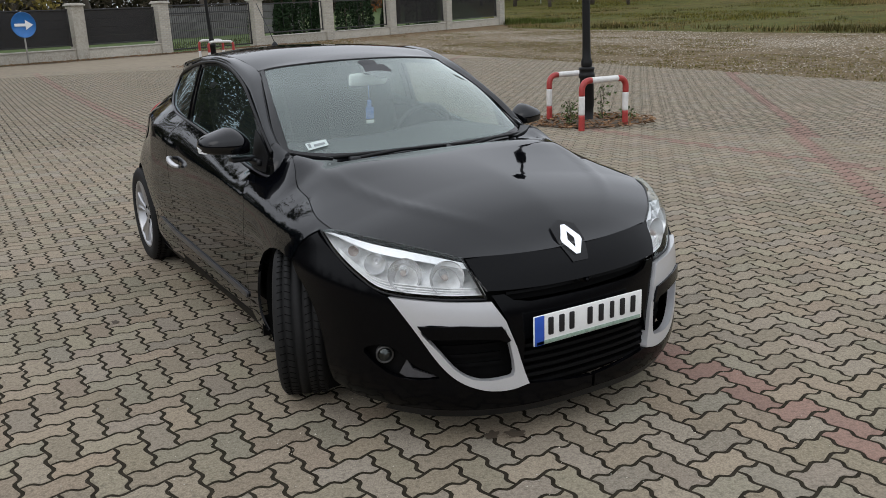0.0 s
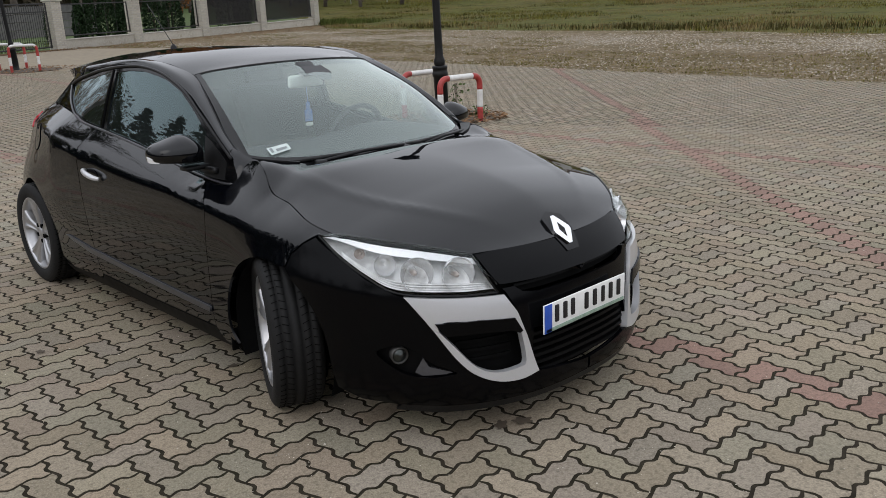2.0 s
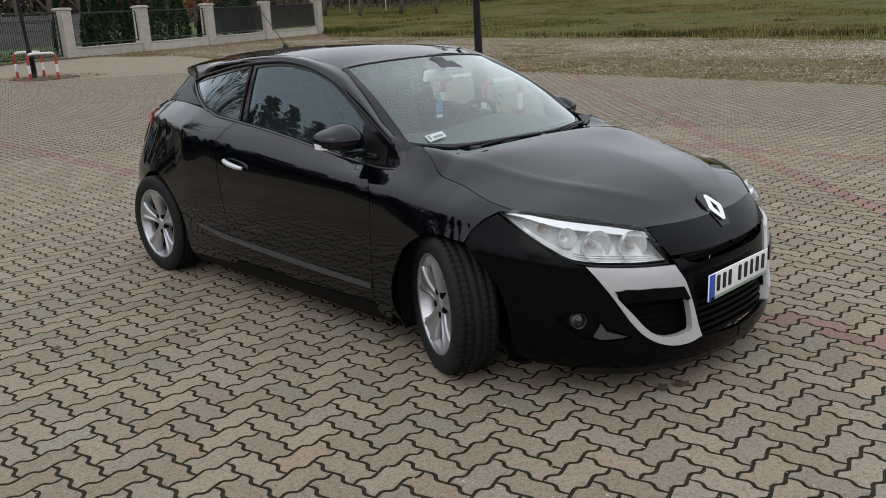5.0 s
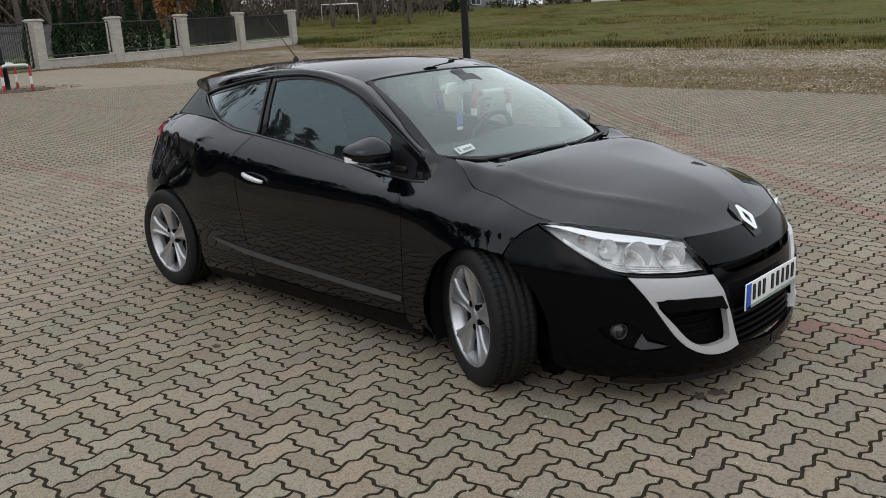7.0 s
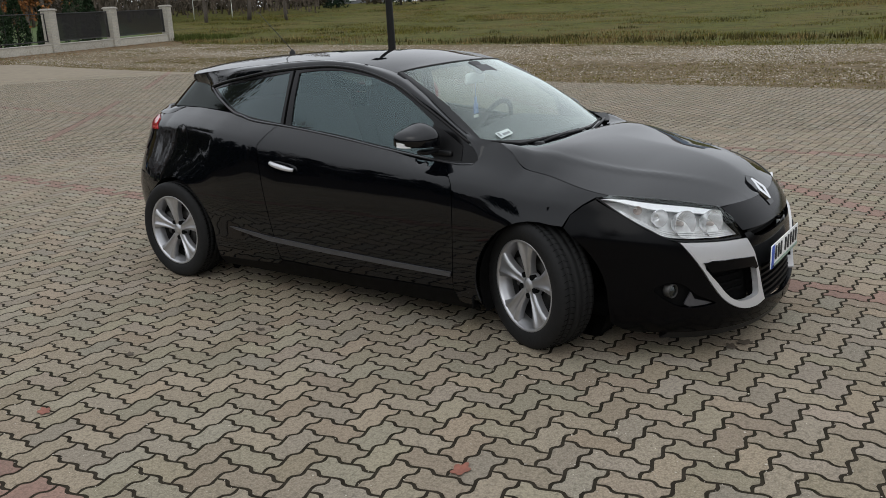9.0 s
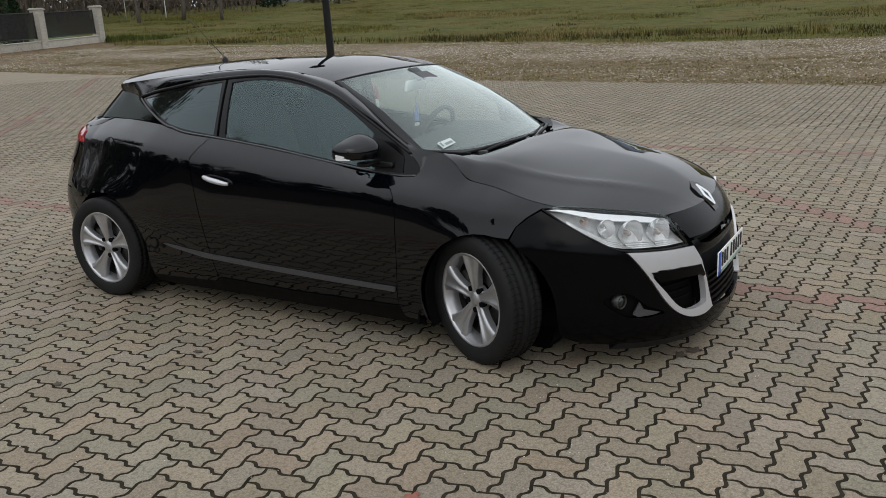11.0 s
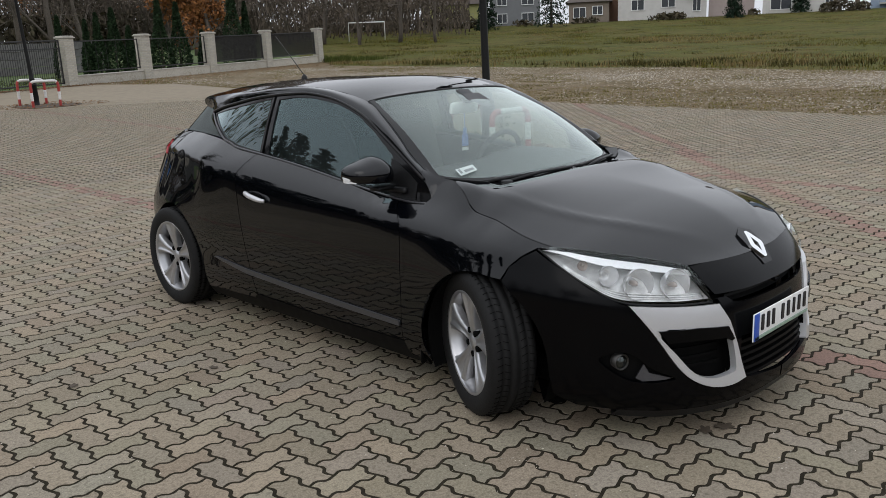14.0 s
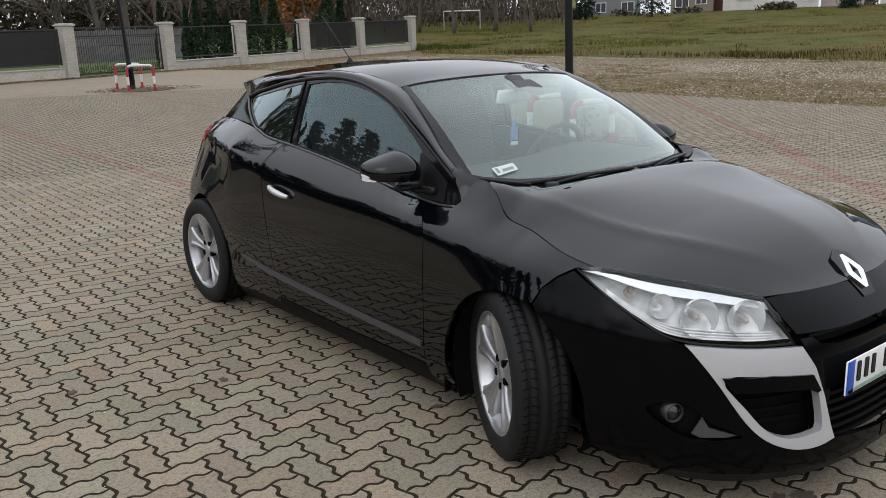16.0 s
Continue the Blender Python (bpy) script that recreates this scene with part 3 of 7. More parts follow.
# bumper skin on each side, from the silver frame round to the wheel arch
skin = [(at_y(-1.505, 0.632), 0.632), (at_y(-1.53, 0.69), 0.69), (at_y(-1.585, 0.735), 0.735), (at_y(-1.632, 0.762), 0.762)]
skin += [(at_y(p[1], p[2]), p[2]) for p in HL_LOW[::-1][1:4]] + front_poly([tuple(p) for p in SIL_LOW[::-1]])
skin += front_poly([(0.0, 0.205)])
skin += front_poly([(0.0, 0.15), (-0.3, 0.145), (-0.6, 0.145)]) + [(at_y(-1.80, 0.15), 0.15), (at_y(-1.72, 0.19), 0.19)]
skin += [(at_y(y, z), z) for y, z in FRONT_ARCH[::-1] if y < -1.505 and z > 0.2]
FOGGLASS = glass("fog_glass", (0.35, 0.36, 0.36), gain=1.6)
fogc = (-0.722, 0.355)
fog_hole = front_poly(spline([(-0.770, 0.355), (-0.755, 0.385), (-0.72, 0.396), (-0.688, 0.375), (-0.65, 0.328), (-0.585, 0.288), (-0.60, 0.278), (-0.66, 0.272), (-0.72, 0.29)], 3, closed=True))
both("bumper_skin", panel(skin, nose, 0.02, gap=0.0015, rim=0.02, holes=[fog_hole], out=(-0.6, -1, 0)), PAINT_DIM, car)
both("fog_recess", panel([(u * 1.0, z) for u, z in inset(fog_hole, -0.008)], nose_back(0.035), 0.015, gap=0, rim=0, out=(-0.6, -1, 0)), GRILLE, car)
both("fog_blade", panel(front_poly([(-0.668, 0.345), (-0.655, 0.31), (-0.59, 0.285), (-0.61, 0.279), (-0.672, 0.276), (-0.69, 0.29)]), nose_back(0.012), 0.012, gap=0, rim=0.01, out=(-0.6, -1, 0)), BLADE, car, "grey plastic blade below the fog lamp")
for sx in (-1, 1):
    c = nose(nose_u(fogc[0], fogc[1]), fogc[1])
    c = Vector((c.x * -sx, c.y, c.z))
    d = Vector((0.35 * sx, -0.93, 0.0)).normalized()
    turn = d.to_track_quat("X", "Z").to_matrix().to_4x4()
    fog = part("fog_lamp", keep_normals(lathe([(-0.03, 0.030), (0.004, 0.033), (0.008, 0.029), (-0.006, 0.024), (-0.02, 0.0005)], 24), "fog_lamp", DISC), DISC, car, "round fog lamp", at=Matrix.Translation(c - d * 0.012) @ turn)
    part("fog_glass", keep_normals(lathe([(0.0, 0.028), (0.008, 0.02), (0.012, 0.0005)], 24), "fog_glass", FOGGLASS), FOGGLASS, fog)

# nose panel, slot, plate carrier and lower grille
nose_edge = [(0, 0.6875), (-0.2, 0.692), (-0.36, 0.697), (-0.44, 0.6925), (-0.425, 0.63), (-0.402, 0.585), (-0.37, 0.583), (-0.2, 0.577), (0, 0.575)]
part("nose_panel", keep_normals(panel(front_poly(both_poly(nose_edge)), nose, 0.02, gap=0.002, rim=0.02, out=(0, -1, 0)), "nose_panel", PAINT_DIM), PAINT_DIM, car)
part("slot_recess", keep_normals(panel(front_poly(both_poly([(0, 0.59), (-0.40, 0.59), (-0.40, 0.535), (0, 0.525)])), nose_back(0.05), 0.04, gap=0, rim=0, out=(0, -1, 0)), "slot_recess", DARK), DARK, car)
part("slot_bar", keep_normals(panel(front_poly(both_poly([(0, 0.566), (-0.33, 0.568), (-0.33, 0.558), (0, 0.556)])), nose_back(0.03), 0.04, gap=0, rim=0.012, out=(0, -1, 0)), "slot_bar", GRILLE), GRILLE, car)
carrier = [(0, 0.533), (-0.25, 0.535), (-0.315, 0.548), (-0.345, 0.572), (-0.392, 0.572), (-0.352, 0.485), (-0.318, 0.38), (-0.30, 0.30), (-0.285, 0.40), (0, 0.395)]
part("plate_carrier", keep_normals(panel(front_poly(both_poly(carrier)), nose, 0.02, gap=0.001, rim=0.02, lift=-0.004, out=(0, -1, 0)), "plate_carrier", PAINT_DIM), PAINT_DIM, car)
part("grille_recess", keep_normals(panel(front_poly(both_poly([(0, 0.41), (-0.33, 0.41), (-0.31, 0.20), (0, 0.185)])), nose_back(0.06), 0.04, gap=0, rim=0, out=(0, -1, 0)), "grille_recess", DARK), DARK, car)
for i, z in enumerate((0.222, 0.25, 0.278, 0.306, 0.334, 0.362)):
    part("grille_bar", keep_normals(panel(front_poly(both_poly([(0, z + 0.012), (-0.292 - z * 0.06, z + 0.012), (-0.292 - z * 0.06, z), (0, z)])), nose_back(0.018), 0.05, gap=0, rim=0.025, out=(0, -1, 0)), "grille_bar", GRILLE), GRILLE, car)
part("front_lip", keep_normals(panel(front_poly(both_poly([(0, 0.15), (-0.3, 0.147), (-0.62, 0.15), (-0.70, 0.155), (-0.70, 0.115), (-0.6, 0.11), (0, 0.115)])), nose_back(0.004), 0.03, gap=0, rim=0.03, out=(0, -1, 0)), "front_lip", TRIM), TRIM, car)

# the badge: a plain silver rhombus in a black shield
def nose_hood(x, z):
    return Vector((x, -FRONT_C(z) - 0.005, z))
shield = [(0, 0.766), (-0.058, 0.748), (-0.062, 0.70), (-0.036, 0.636), (0.036, 0.636), (0.062, 0.70), (0.058, 0.748)]
part("badge_shield", keep_normals(panel(shield, nose_hood, 0.02, gap=0, rim=0.014, out=(0, -1, 0)), "badge_shield", GLOSS_BLACK), GLOSS_BLACK, car)
part("badge", keep_normals(panel([(0.006, 0.747), (-0.014, 0.747), (-0.051, 0.707), (-0.051, 0.697), (-0.014, 0.656), (0.006, 0.656), (0.043, 0.697), (0.043, 0.707)], nose_hood, 0.02, gap=0, rim=0.012, lift=0.008, holes=[[(-0.004, 0.727), (-0.020, 0.703), (-0.004, 0.676), (0.012, 0.703)]], out=(0, -1, 0)), "badge", CHROME, False), CHROME, car, "polished plain rhombus badge")

FOOT = material("plate_foot_green", (0.22, 0.30, 0.24), 0.5, spread=0.3, grain=120)
# number plate with its writing as bars
plate = part("number_plate", box((0.52, 0.006, 0.114), (-0.02, -2.281, 0.436), 0.003), WHITE, car, "white number plate with a blue end strip")
part("plate_strip", box((0.042, 0.003, 0.110), (-0.256, -2.2855, 0.436), 0.001), BLUE, plate)
for x, w in ((-0.185, 0.035), (-0.135, 0.036), (-0.088, 0.034), (-0.002, 0.036), (0.052, 0.036), (0.106, 0.03), (0.158, 0.036), (0.212, 0.036)):
    part("plate_bar", box((w * 0.62, 0.003, 0.066), (x - 0.02, -2.2855, 0.446), 0.004), INK, plate)
part("plate_foot", box((0.50, 0.003, 0.014), (-0.02, -2.2855, 0.389), 0.001), FOOT, plate)

# headlights
hl_lens = loft([HL_LOW, [tuple(np.array(a) * 0.5 + np.array(b) * 0.5 + np.array((-0.020, -0.025, 0.016))) for a, b in zip(HL_LOW, HL_TOP)], [(x, y, z + 0.005) for x, y, z in HL_TOP]], 8, 8, outward=(-1, -1, 0.3))
hl_body = loft([[tuple(np.array(p) + np.array((0.014, 0.024, 0.006))) for p in HL_LOW], [tuple(np.array(a) * 0.5 + np.array(b) * 0.5 + np.array((0.034, 0.044, -0.006))) for a, b in zip(HL_LOW, HL_TOP)], [tuple(np.array(p) + np.array((0.028, 0.052, -0.012))) for p in HL_TOP]], 8, 8, outward=(-1, -1, 0.3))
HOUSING = material("lamp_housing", (0.74, 0.74, 0.735), 0.3, metal=0.30, spread=0.12, grain=40, second=(0.40, 0.40, 0.41), second_scale=14)
AMBER = material("amber_lens", (0.46, 0.40, 0.37), 0.2, spread=0.1, grain=60)
BAND = material("lamp_band", (0.86, 0.87, 0.88), 0.3, metal=0.2, spread=0.05, grain=60)
housings = both("headlight", hl_body, HOUSING, car, "clear headlight with silver reflectors")
band = loft([[tuple(np.array(b) * 0.74 + np.array(a) * 0.26 + np.array((0.004, 0.008, -0.004))) for a, b in zip(HL_LOW, HL_TOP)], [tuple(np.array(b) * 0.90 + np.array(a) * 0.10 + np.array((0.004, 0.006, -0.004))) for a, b in zip(HL_LOW, HL_TOP)]], 8, 3, outward=(-1, -1, 1))
bandm = keep_normals(thick(band, 0.012), "light_band", BAND)
lensm = keep_normals(hl_lens, "lens", LENS)
edge_pts = spline(HL_LOW, 6) + spline(HL_TOP, 6)[::-1]
rimm = finish(tube([tuple(p) for p in edge_pts] + [HL_LOW[0]], 0.0042, 6), "lens_seal", TRIM)


def bowl(c, d, r, deep):
    bm = lathe([(0.0, r), (-0.3 * deep, r * 0.93), (-0.7 * deep, r * 0.68), (-deep, r * 0.28), (-deep * 0.55, r * 0.2), (-deep * 0.35, r * 0.16), (-deep * 0.3, 0.0005)], 28)
    bm.transform(Matrix.Translation(c) @ Vector(d).to_track_quat("X", "Z").to_matrix().to_4x4())
    return bm


REFLECT = material("lamp_reflector", (0.78, 0.78, 0.785), 0.22, metal=0.6, spread=0.05, grain=40)
inner = [("reflector", bowl((-0.510, -2.082, 0.632), (-0.3, -1, 0.05), 0.064, 0.075), REFLECT), ("reflector", bowl((-0.632, -1.992, 0.645), (-0.5, -1, 0.08), 0.062, 0.075), REFLECT), ("reflector", bowl((-0.702, -1.90, 0.678), (-0.6, -0.9, 0.1), 0.040, 0.055), REFLECT), ("indicator", bowl((-0.744, -1.81, 0.714), (-0.8, -0.7, 0.1), 0.020, 0.03), AMBER)]
for c, d in (((-0.512, -2.080, 0.630), (-0.3, -1, 0.05)), ((-0.632, -1.982, 0.645), (-0.5, -1, 0.08))):
    bulb = lathe([(-0.045, 0.010), (-0.012, 0.011), (-0.004, 0.007), (0.0, 0.0005)], 14)
    bulb.transform(Matrix.Translation(c) @ Vector(d).to_track_quat("X", "Z").to_matrix().to_4x4())
    inner.append(("bulb_cap", bulb, AMBER))
# fine steps pressed into the floor of the housing
low_l, top_l = spline(HL_LOW, 8), spline(HL_TOP, 8)
for f in (0.05, 0.10, 0.15):
    step = [tuple(np.array(p) + (np.array(q) - np.array(p)) * f + np.array((0.017, 0.026, 0.005))) for p, q in zip(low_l, top_l)]
    inner.append(("housing_step", tube(step[1:int(len(step) * 0.8)], 0.0042, 8), HOUSING))
inner = [(n, keep_normals(b, n, m), m) for n, b, m in inner]
for k, h in enumerate(housings):
    for n, me, m in inner + [("light_band", bandm, BAND), ("lens", lensm, LENS), ("lens_seal", rimm, TRIM)]:
        part(n, me if k == 0 else mirrored(me), m, h)

# cabin sides, roof and glass
BELT_Z = curve1([(-0.9, 0.868), (-0.70, 0.876), (-0.408, 0.921), (-0.053, 0.973), (0.321, 1.016), (0.615, 1.036), (0.888, 1.045), (1.4, 1.05)])
BELT_X = curve1([(-0.9, 0.72), (-0.6, 0.733), (0.3, 0.735), (0.6, 0.725), (0.9, 0.70), (1.2, 0.635), (1.4, 0.59), (1.6, 0.54)])
LEAN = curve1([(-0.9, 0.22), (0.2, 0.22), (0.5, 0.34), (0.9, 0.50), (1.2, 0.55), (1.6, 0.55)])


def cabin(y, z):
    d = z - BELT_Z(y)
    return Vector((-(BELT_X(y) - LEAN(y) * d - 0.25 * d * abs(d)), y, z))


DOOR_GLASS = [(-0.70, 0.882), (-0.408, 0.926), (-0.053, 0.979), (0.298, 1.019), (0.294, 1.166), (0.283, 1.308), (0.15, 1.321), (0.0, 1.320), (-0.10, 1.308), (-0.25, 1.283), (-0.40, 1.233), (-0.53, 1.160), (-0.60, 1.113), (-0.676, 1.062), (-0.69, 0.97)]
QUARTER_GLASS = [(0.385, 1.027), (0.614, 1.050), (0.72, 1.068), (0.80, 1.085), (0.934, 1.14), (1.03, 1.18), (1.10, 1.207), (0.93, 1.234), (0.758, 1.259), (0.569, 1.285), (0.368, 1.310), (0.372, 1.164)]
DLO = [(-0.945, 0.868), (-0.86, 0.866), (-0.78, 0.868), (-0.70, 0.872), (-0.408, 0.917), (-0.053, 0.969), (0.321, 1.012), (0.614, 1.035), (0.726, 1.058), (0.80, 1.07), (0.945, 1.125), (1.06, 1.17), (1.15, 1.212), (1.0, 1.243), (0.824, 1.270), (0.603, 1.302), (0.389, 1.322), (0.161, 1.336), (0.0, 1.335), (-0.202, 1.306), (-0.403, 1.246), (-0.53, 1.180), (-0.657, 1.110), (-0.824, 1.010), (-0.915, 0.950), (-0.958, 0.905), (-0.962, 0.88)]
both("window_surround", panel(DLO, cabin, 0.03, gap=0, rim=0.02, holes=[DOOR_GLASS, QUARTER_GLASS], out=(-1, 0, 0)), GLOSS_BLACK, car)
glass_r, glass_l = both("door_glass", panel(inset(DOOR_GLASS, -0.006), cabin, 0.04, gap=0, rim=0.004, lift=-0.006, out=(-1, 0, 0)), GLASS_DOOR, car, "tinted door window")
both("quarter_glass", panel(inset(QUARTER_GLASS, -0.006), cabin, 0.04, gap=0, rim=0.004, lift=-0.004, out=(-1, 0, 0)), GLASS_SIDE, car, "tinted quarter window")
SATIN = material("satin_strip", (0.08, 0.08, 0.084), 0.3, metal=0.5, spread=0.1, grain=90)
belt_line = [tuple(cabin(y, z) + Vector((-0.006, 0, 0))) for y, z in spline([(-0.94, 0.866), (-0.80, 0.866), (-0.408, 0.917), (-0.053, 0.969), (0.321, 1.012), (0.614, 1.037), (0.726, 1.06), (0.80, 1.073), (0.945, 1.128), (1.06, 1.172), (1.14, 1.208)], 5)]
both("belt_strip", tube(belt_line, 0.006, 6), SATIN, car)

RAIL_IN = [(-0.965, 0.925), (-0.90, 0.965), (-0.80, 1.026), (-0.70, 1.085), (-0.58, 1.152), (-0.42, 1.238), (-0.202, 1.308), (0.0, 1.337), (0.161, 1.338), (0.389, 1.324), (0.603, 1.304), (0.824, 1.272), (1.0, 1.245), (1.15, 1.214)]
RAIL_OUT = [(-0.650, -1.035, 0.968), (-0.655, -0.95, 0.968), (-0.66, -0.86, 1.008), (-0.648, -0.76, 1.072), (-0.622, -0.655, 1.14), (-0.585, -0.52, 1.218), (-0.535, -0.345, 1.297), (-0.548, -0.12, 1.350), (-0.555, 0.05, 1.368), (-0.556, 0.21, 1.374), (-0.552, 0.45, 1.365), (-0.54, 0.62, 1.352), (-0.530, 0.88, 1.336), (-0.515, 1.05, 1.322), (-0.495, 1.20, 1.308), (-0.475, 1.32, 1.298), (-0.45, 1.44, 1.286)]
rail_in = [(-0.674, -1.045, 0.957)] + [tuple(cabin(y, z)) for y, z in RAIL_IN] + [(-0.478, 1.29, 1.222), (-0.432, 1.43, 1.228)]
rail_mid = [tuple((np.array(a) + np.array(b)) / 2 + np.array((-0.018, 0, 0.014)) * min(1.0, 0.2 + 0.3 * k)) for k, (a, b) in enumerate(zip(rail_in, RAIL_OUT))]
for k, f in ((13, 0.7), (14, 0.9), (15, 1.0), (16, 1.0)):
    rail_mid[k] = tuple(np.array(rail_mid[k]) - np.array((-0.018, 0, 0.014)) * f)
both("roof_rail", thick(loft([rail_in[2:], rail_mid[2:], RAIL_OUT[2:]], 6, 6, outward=(-1, 0, 1)), 0.02), PAINT, car)
seal_line = [tuple(cabin(y, z) + Vector((-0.004, 0, 0.004))) for y, z in spline(RAIL_IN[1:], 4)]
both("door_seal", tube(seal_line, 0.0075, 8), TRIM, car)
both("door_gap", tube([tuple(cabin(y, z) + Vector((-0.001, 0, 0))) for y, z in ((0.352, 1.022), (0.346, 1.12), (0.338, 1.22), (0.328, 1.322))], 0.006, 8), DARK, car)
base_in = [RAIL_OUT[2], (-0.655, -0.935, 0.985), (-0.658, -1.005, 0.974), (-0.662, -1.058, 0.9695), tuple(side(-1.105, 0.949)), tuple(side(-1.165, 0.905))]
base_out = [rail_in[2], tuple(cabin(-0.945, 0.925) + Vector((-0.004, 0, 0))), tuple(cabin(-0.964, 0.885) + Vector((-0.004, 0, 0))), tuple(side(-0.985, 0.845) + Vector((0.005, 0, 0))), tuple(side(-1.06, 0.845) + Vector((0.005, 0, 0))), tuple(side(-1.15, 0.855) + Vector((0.005, 0, 0)))]
base_mid = [tuple((np.array(a) + np.array(b)) / 2 + np.array((-0.010, 0.0, 0.008)) * f) for a, b, f in zip(base_in, base_out, (1.0, 0.3, -0.5, -1.1, -1.0, -0.6))]
both("pillar_base", thick(loft([base_out, base_mid, base_in], 6, 6, outward=(-1, -0.3, 1)), 0.012), PAINT, car)
ROOF_C = curve1([(-0.50, 1.318), (-0.44, 1.337), (-0.3, 1.365), (0.078, 1.402), (0.542, 1.404), (0.934, 1.39), (1.3, 1.365), (1.515, 1.342), (1.68, 1.315)])
ROOF_X = curve1([(p[1], -p[0]) for p in RAIL_OUT[6:]] + [(1.68, 0.40)])
ROOF_E = curve1([(p[1], p[2]) for p in RAIL_OUT[6:]] + [(1.68, 1.262)])


def roof(x, y):
    q = min(1.15, abs(x) / ROOF_X(y))
    return Vector((x, y, ROOF_E(y) + (ROOF_C(y) - ROOF_E(y)) * (1 - q ** 2.2)))


head_line = [(-0.533, -0.34), (-0.40, -0.405), (-0.2, -0.445), (0, -0.458)]
roof_edge = spline(head_line, 4)[::-1] + [(-ROOF_X(y), y) for y in np.linspace(-0.3, 1.43, 22)] + [(-0.415, 1.485), (-0.34, 1.545), (-0.20, 1.595), (0, 1.615)]
part("roof", keep_normals(panel(roof_edge + [(-x, y) for x, y in roof_edge[::-1][1:-1]], roof, 0.045, gap=0.004, rim=0.03, out=(0, 0, 1)), "roof", PAINT), PAINT, car)

tail_edge = [(-ROOF_X(1.28), 1.28), (-ROOF_X(1.36), 1.36), (-0.43, 1.43), (-0.415, 1.485), (-0.34, 1.545), (-0.20, 1.595), (0, 1.615)]
spoil = [[], [], [], []]
for k, (x, y) in enumerate(tail_edge):
    t = tuple(roof(x, y))
    w = min(1.0, k / 4.0)
    nx, ny = (-0.8, 0.6) if k < 4 else ((-0.55, 0.83) if k == 4 else ((-0.25, 0.97) if k == 5 else (0.0, 1.0)))
    for c, (out_d, down) in enumerate(((-0.004, -0.001), (0.007, 0.012), (0.009, 0.040), (-0.006, 0.062))):
        spoil[c].append((t[0] + nx * out_d * w, t[1] + ny * out_d * w, t[2] - down * (0.2 + 0.8 * w)))
def twin(l):
    return l + [(-x, y, z) for x, y, z in l[::-1][1:]]
part("roof_spoiler", keep_normals(loft([twin(c) for c in spoil], 5, 4, outward=(0, 1, 0.3)), "roof_spoiler", PAINT), PAINT, car, "black spoiler over the tailgate window")
part("spoiler_underside", keep_normals(loft([twin([(x, y, z + 0.002) for x, y, z in spoil[3]]), twin([(x * 0.9, y - 0.09, z + 0.012) for x, y, z in spoil[3]])], 5, 2, outward=(0, 0, -1)), "spoiler_underside", TRIM), TRIM, car)

base_r = [(-0.645, -0.93, 0.957), (-0.60, -1.02, 0.940), (-0.45, -1.115, 0.925), (-0.25, -1.165, 0.922), (0, -1.185, 0.922)]
head_r = [(-0.530, -0.343, 1.2985), (-0.46, -0.385, 1.314), (-0.33, -0.425, 1.326), (-0.17, -0.452, 1.334), (0, -0.462, 1.336)]
def mirror_line(l):
    return l + [(-x, y, z) for x, y, z in l[::-1][1:]]
mid_r = [tuple((np.array(a) + np.array(b)) / 2 + np.array((-0.012, -0.008, 0.028))) for a, b in zip(base_r, head_r)]
mid_r[-1] = (0, mid_r[-1][1], mid_r[-1][2])
def screen_at(x, y):
    """A point of the windscreen: the lower part of it, as a plane bent in plan."""
    lo = np.array([np.interp(-abs(x), [p[0] for p in base_r], [p[k] for p in base_r]) for k in (1, 2)])
    hi = np.array([np.interp(-abs(x) * 0.9, [p[0] for p in mid_r], [p[k] for p in mid_r]) for k in (1, 2)])
    f = (y - lo[0]) / (hi[0] - lo[0])
    return Vector((x, y, lo[1] + (hi[1] - lo[1]) * f + 0.03 * f * (1 - f) + 0.006))
ws = loft([mirror_line(base_r), mirror_line(mid_r), mirror_line(head_r)], 6, 8, outward=(0, -1, 1))
screen = part("windscreen", keep_normals(ws, "windscreen", GLASS_FRONT), GLASS_FRONT, car, "clear curved windscreen")
screen.visible_shadow = False
for g in (glass_r, glass_l):
    g.visible_shadow = False
# dark band round the windscreen
cowl = loft([mirror_line([(x * 1.02, y + 0.01, z - 0.012) for x, y, z in base_r]), mirror_line([(-0.66, -1.09, 0.90), (-0.60, -1.11, 0.90), (-0.45, -1.18, 0.895), (-0.25, -1.23, 0.893), (0, -1.25, 0.893)])], 6, 3, outward=(0, -1, 1))
part("cowl", keep_normals(thick(cowl, 0.01), "cowl", TRIM), TRIM, car)
both("cowl_corner", thick(loft([[(-0.48, -1.085, 0.946), (-0.56, -1.05, 0.955), (-0.645, -0.96, 0.972)], [(-0.50, -1.125, 0.949), (-0.58, -1.09, 0.963), (-0.655, -1.03, 0.977)]], 5, 3, outward=(0, 0, 1)), 0.012), TRIM, car)
ws_c = [spline(mirror_line(k), 6) for k in (base_r, mid_r, head_r)]
ws_grid = [spline([k[i] for k in ws_c], 8) for i in range(len(ws_c[0]))]
lift_f = np.array((0.0, -0.0020, 0.0034))
cols, rows_n = len(ws_grid), len(ws_grid[0])
rail_pts = spline(RAIL_OUT[1:7], 3)
rail_pts = [np.array(rail_pts[round(k * (len(rail_pts) - 1) / (rows_n - 1))]) for k in range(rows_n)]
frit = bmesh.new()
fv = [[frit.verts.new(tuple(p + lift_f + np.array((-0.0025 * (1 - min(1, i / 6)) + 0.0025 * (1 - min(1, (cols - 1 - i) / 6)), 0, 0)))) for p in col] for i, col in enumerate(ws_grid)]
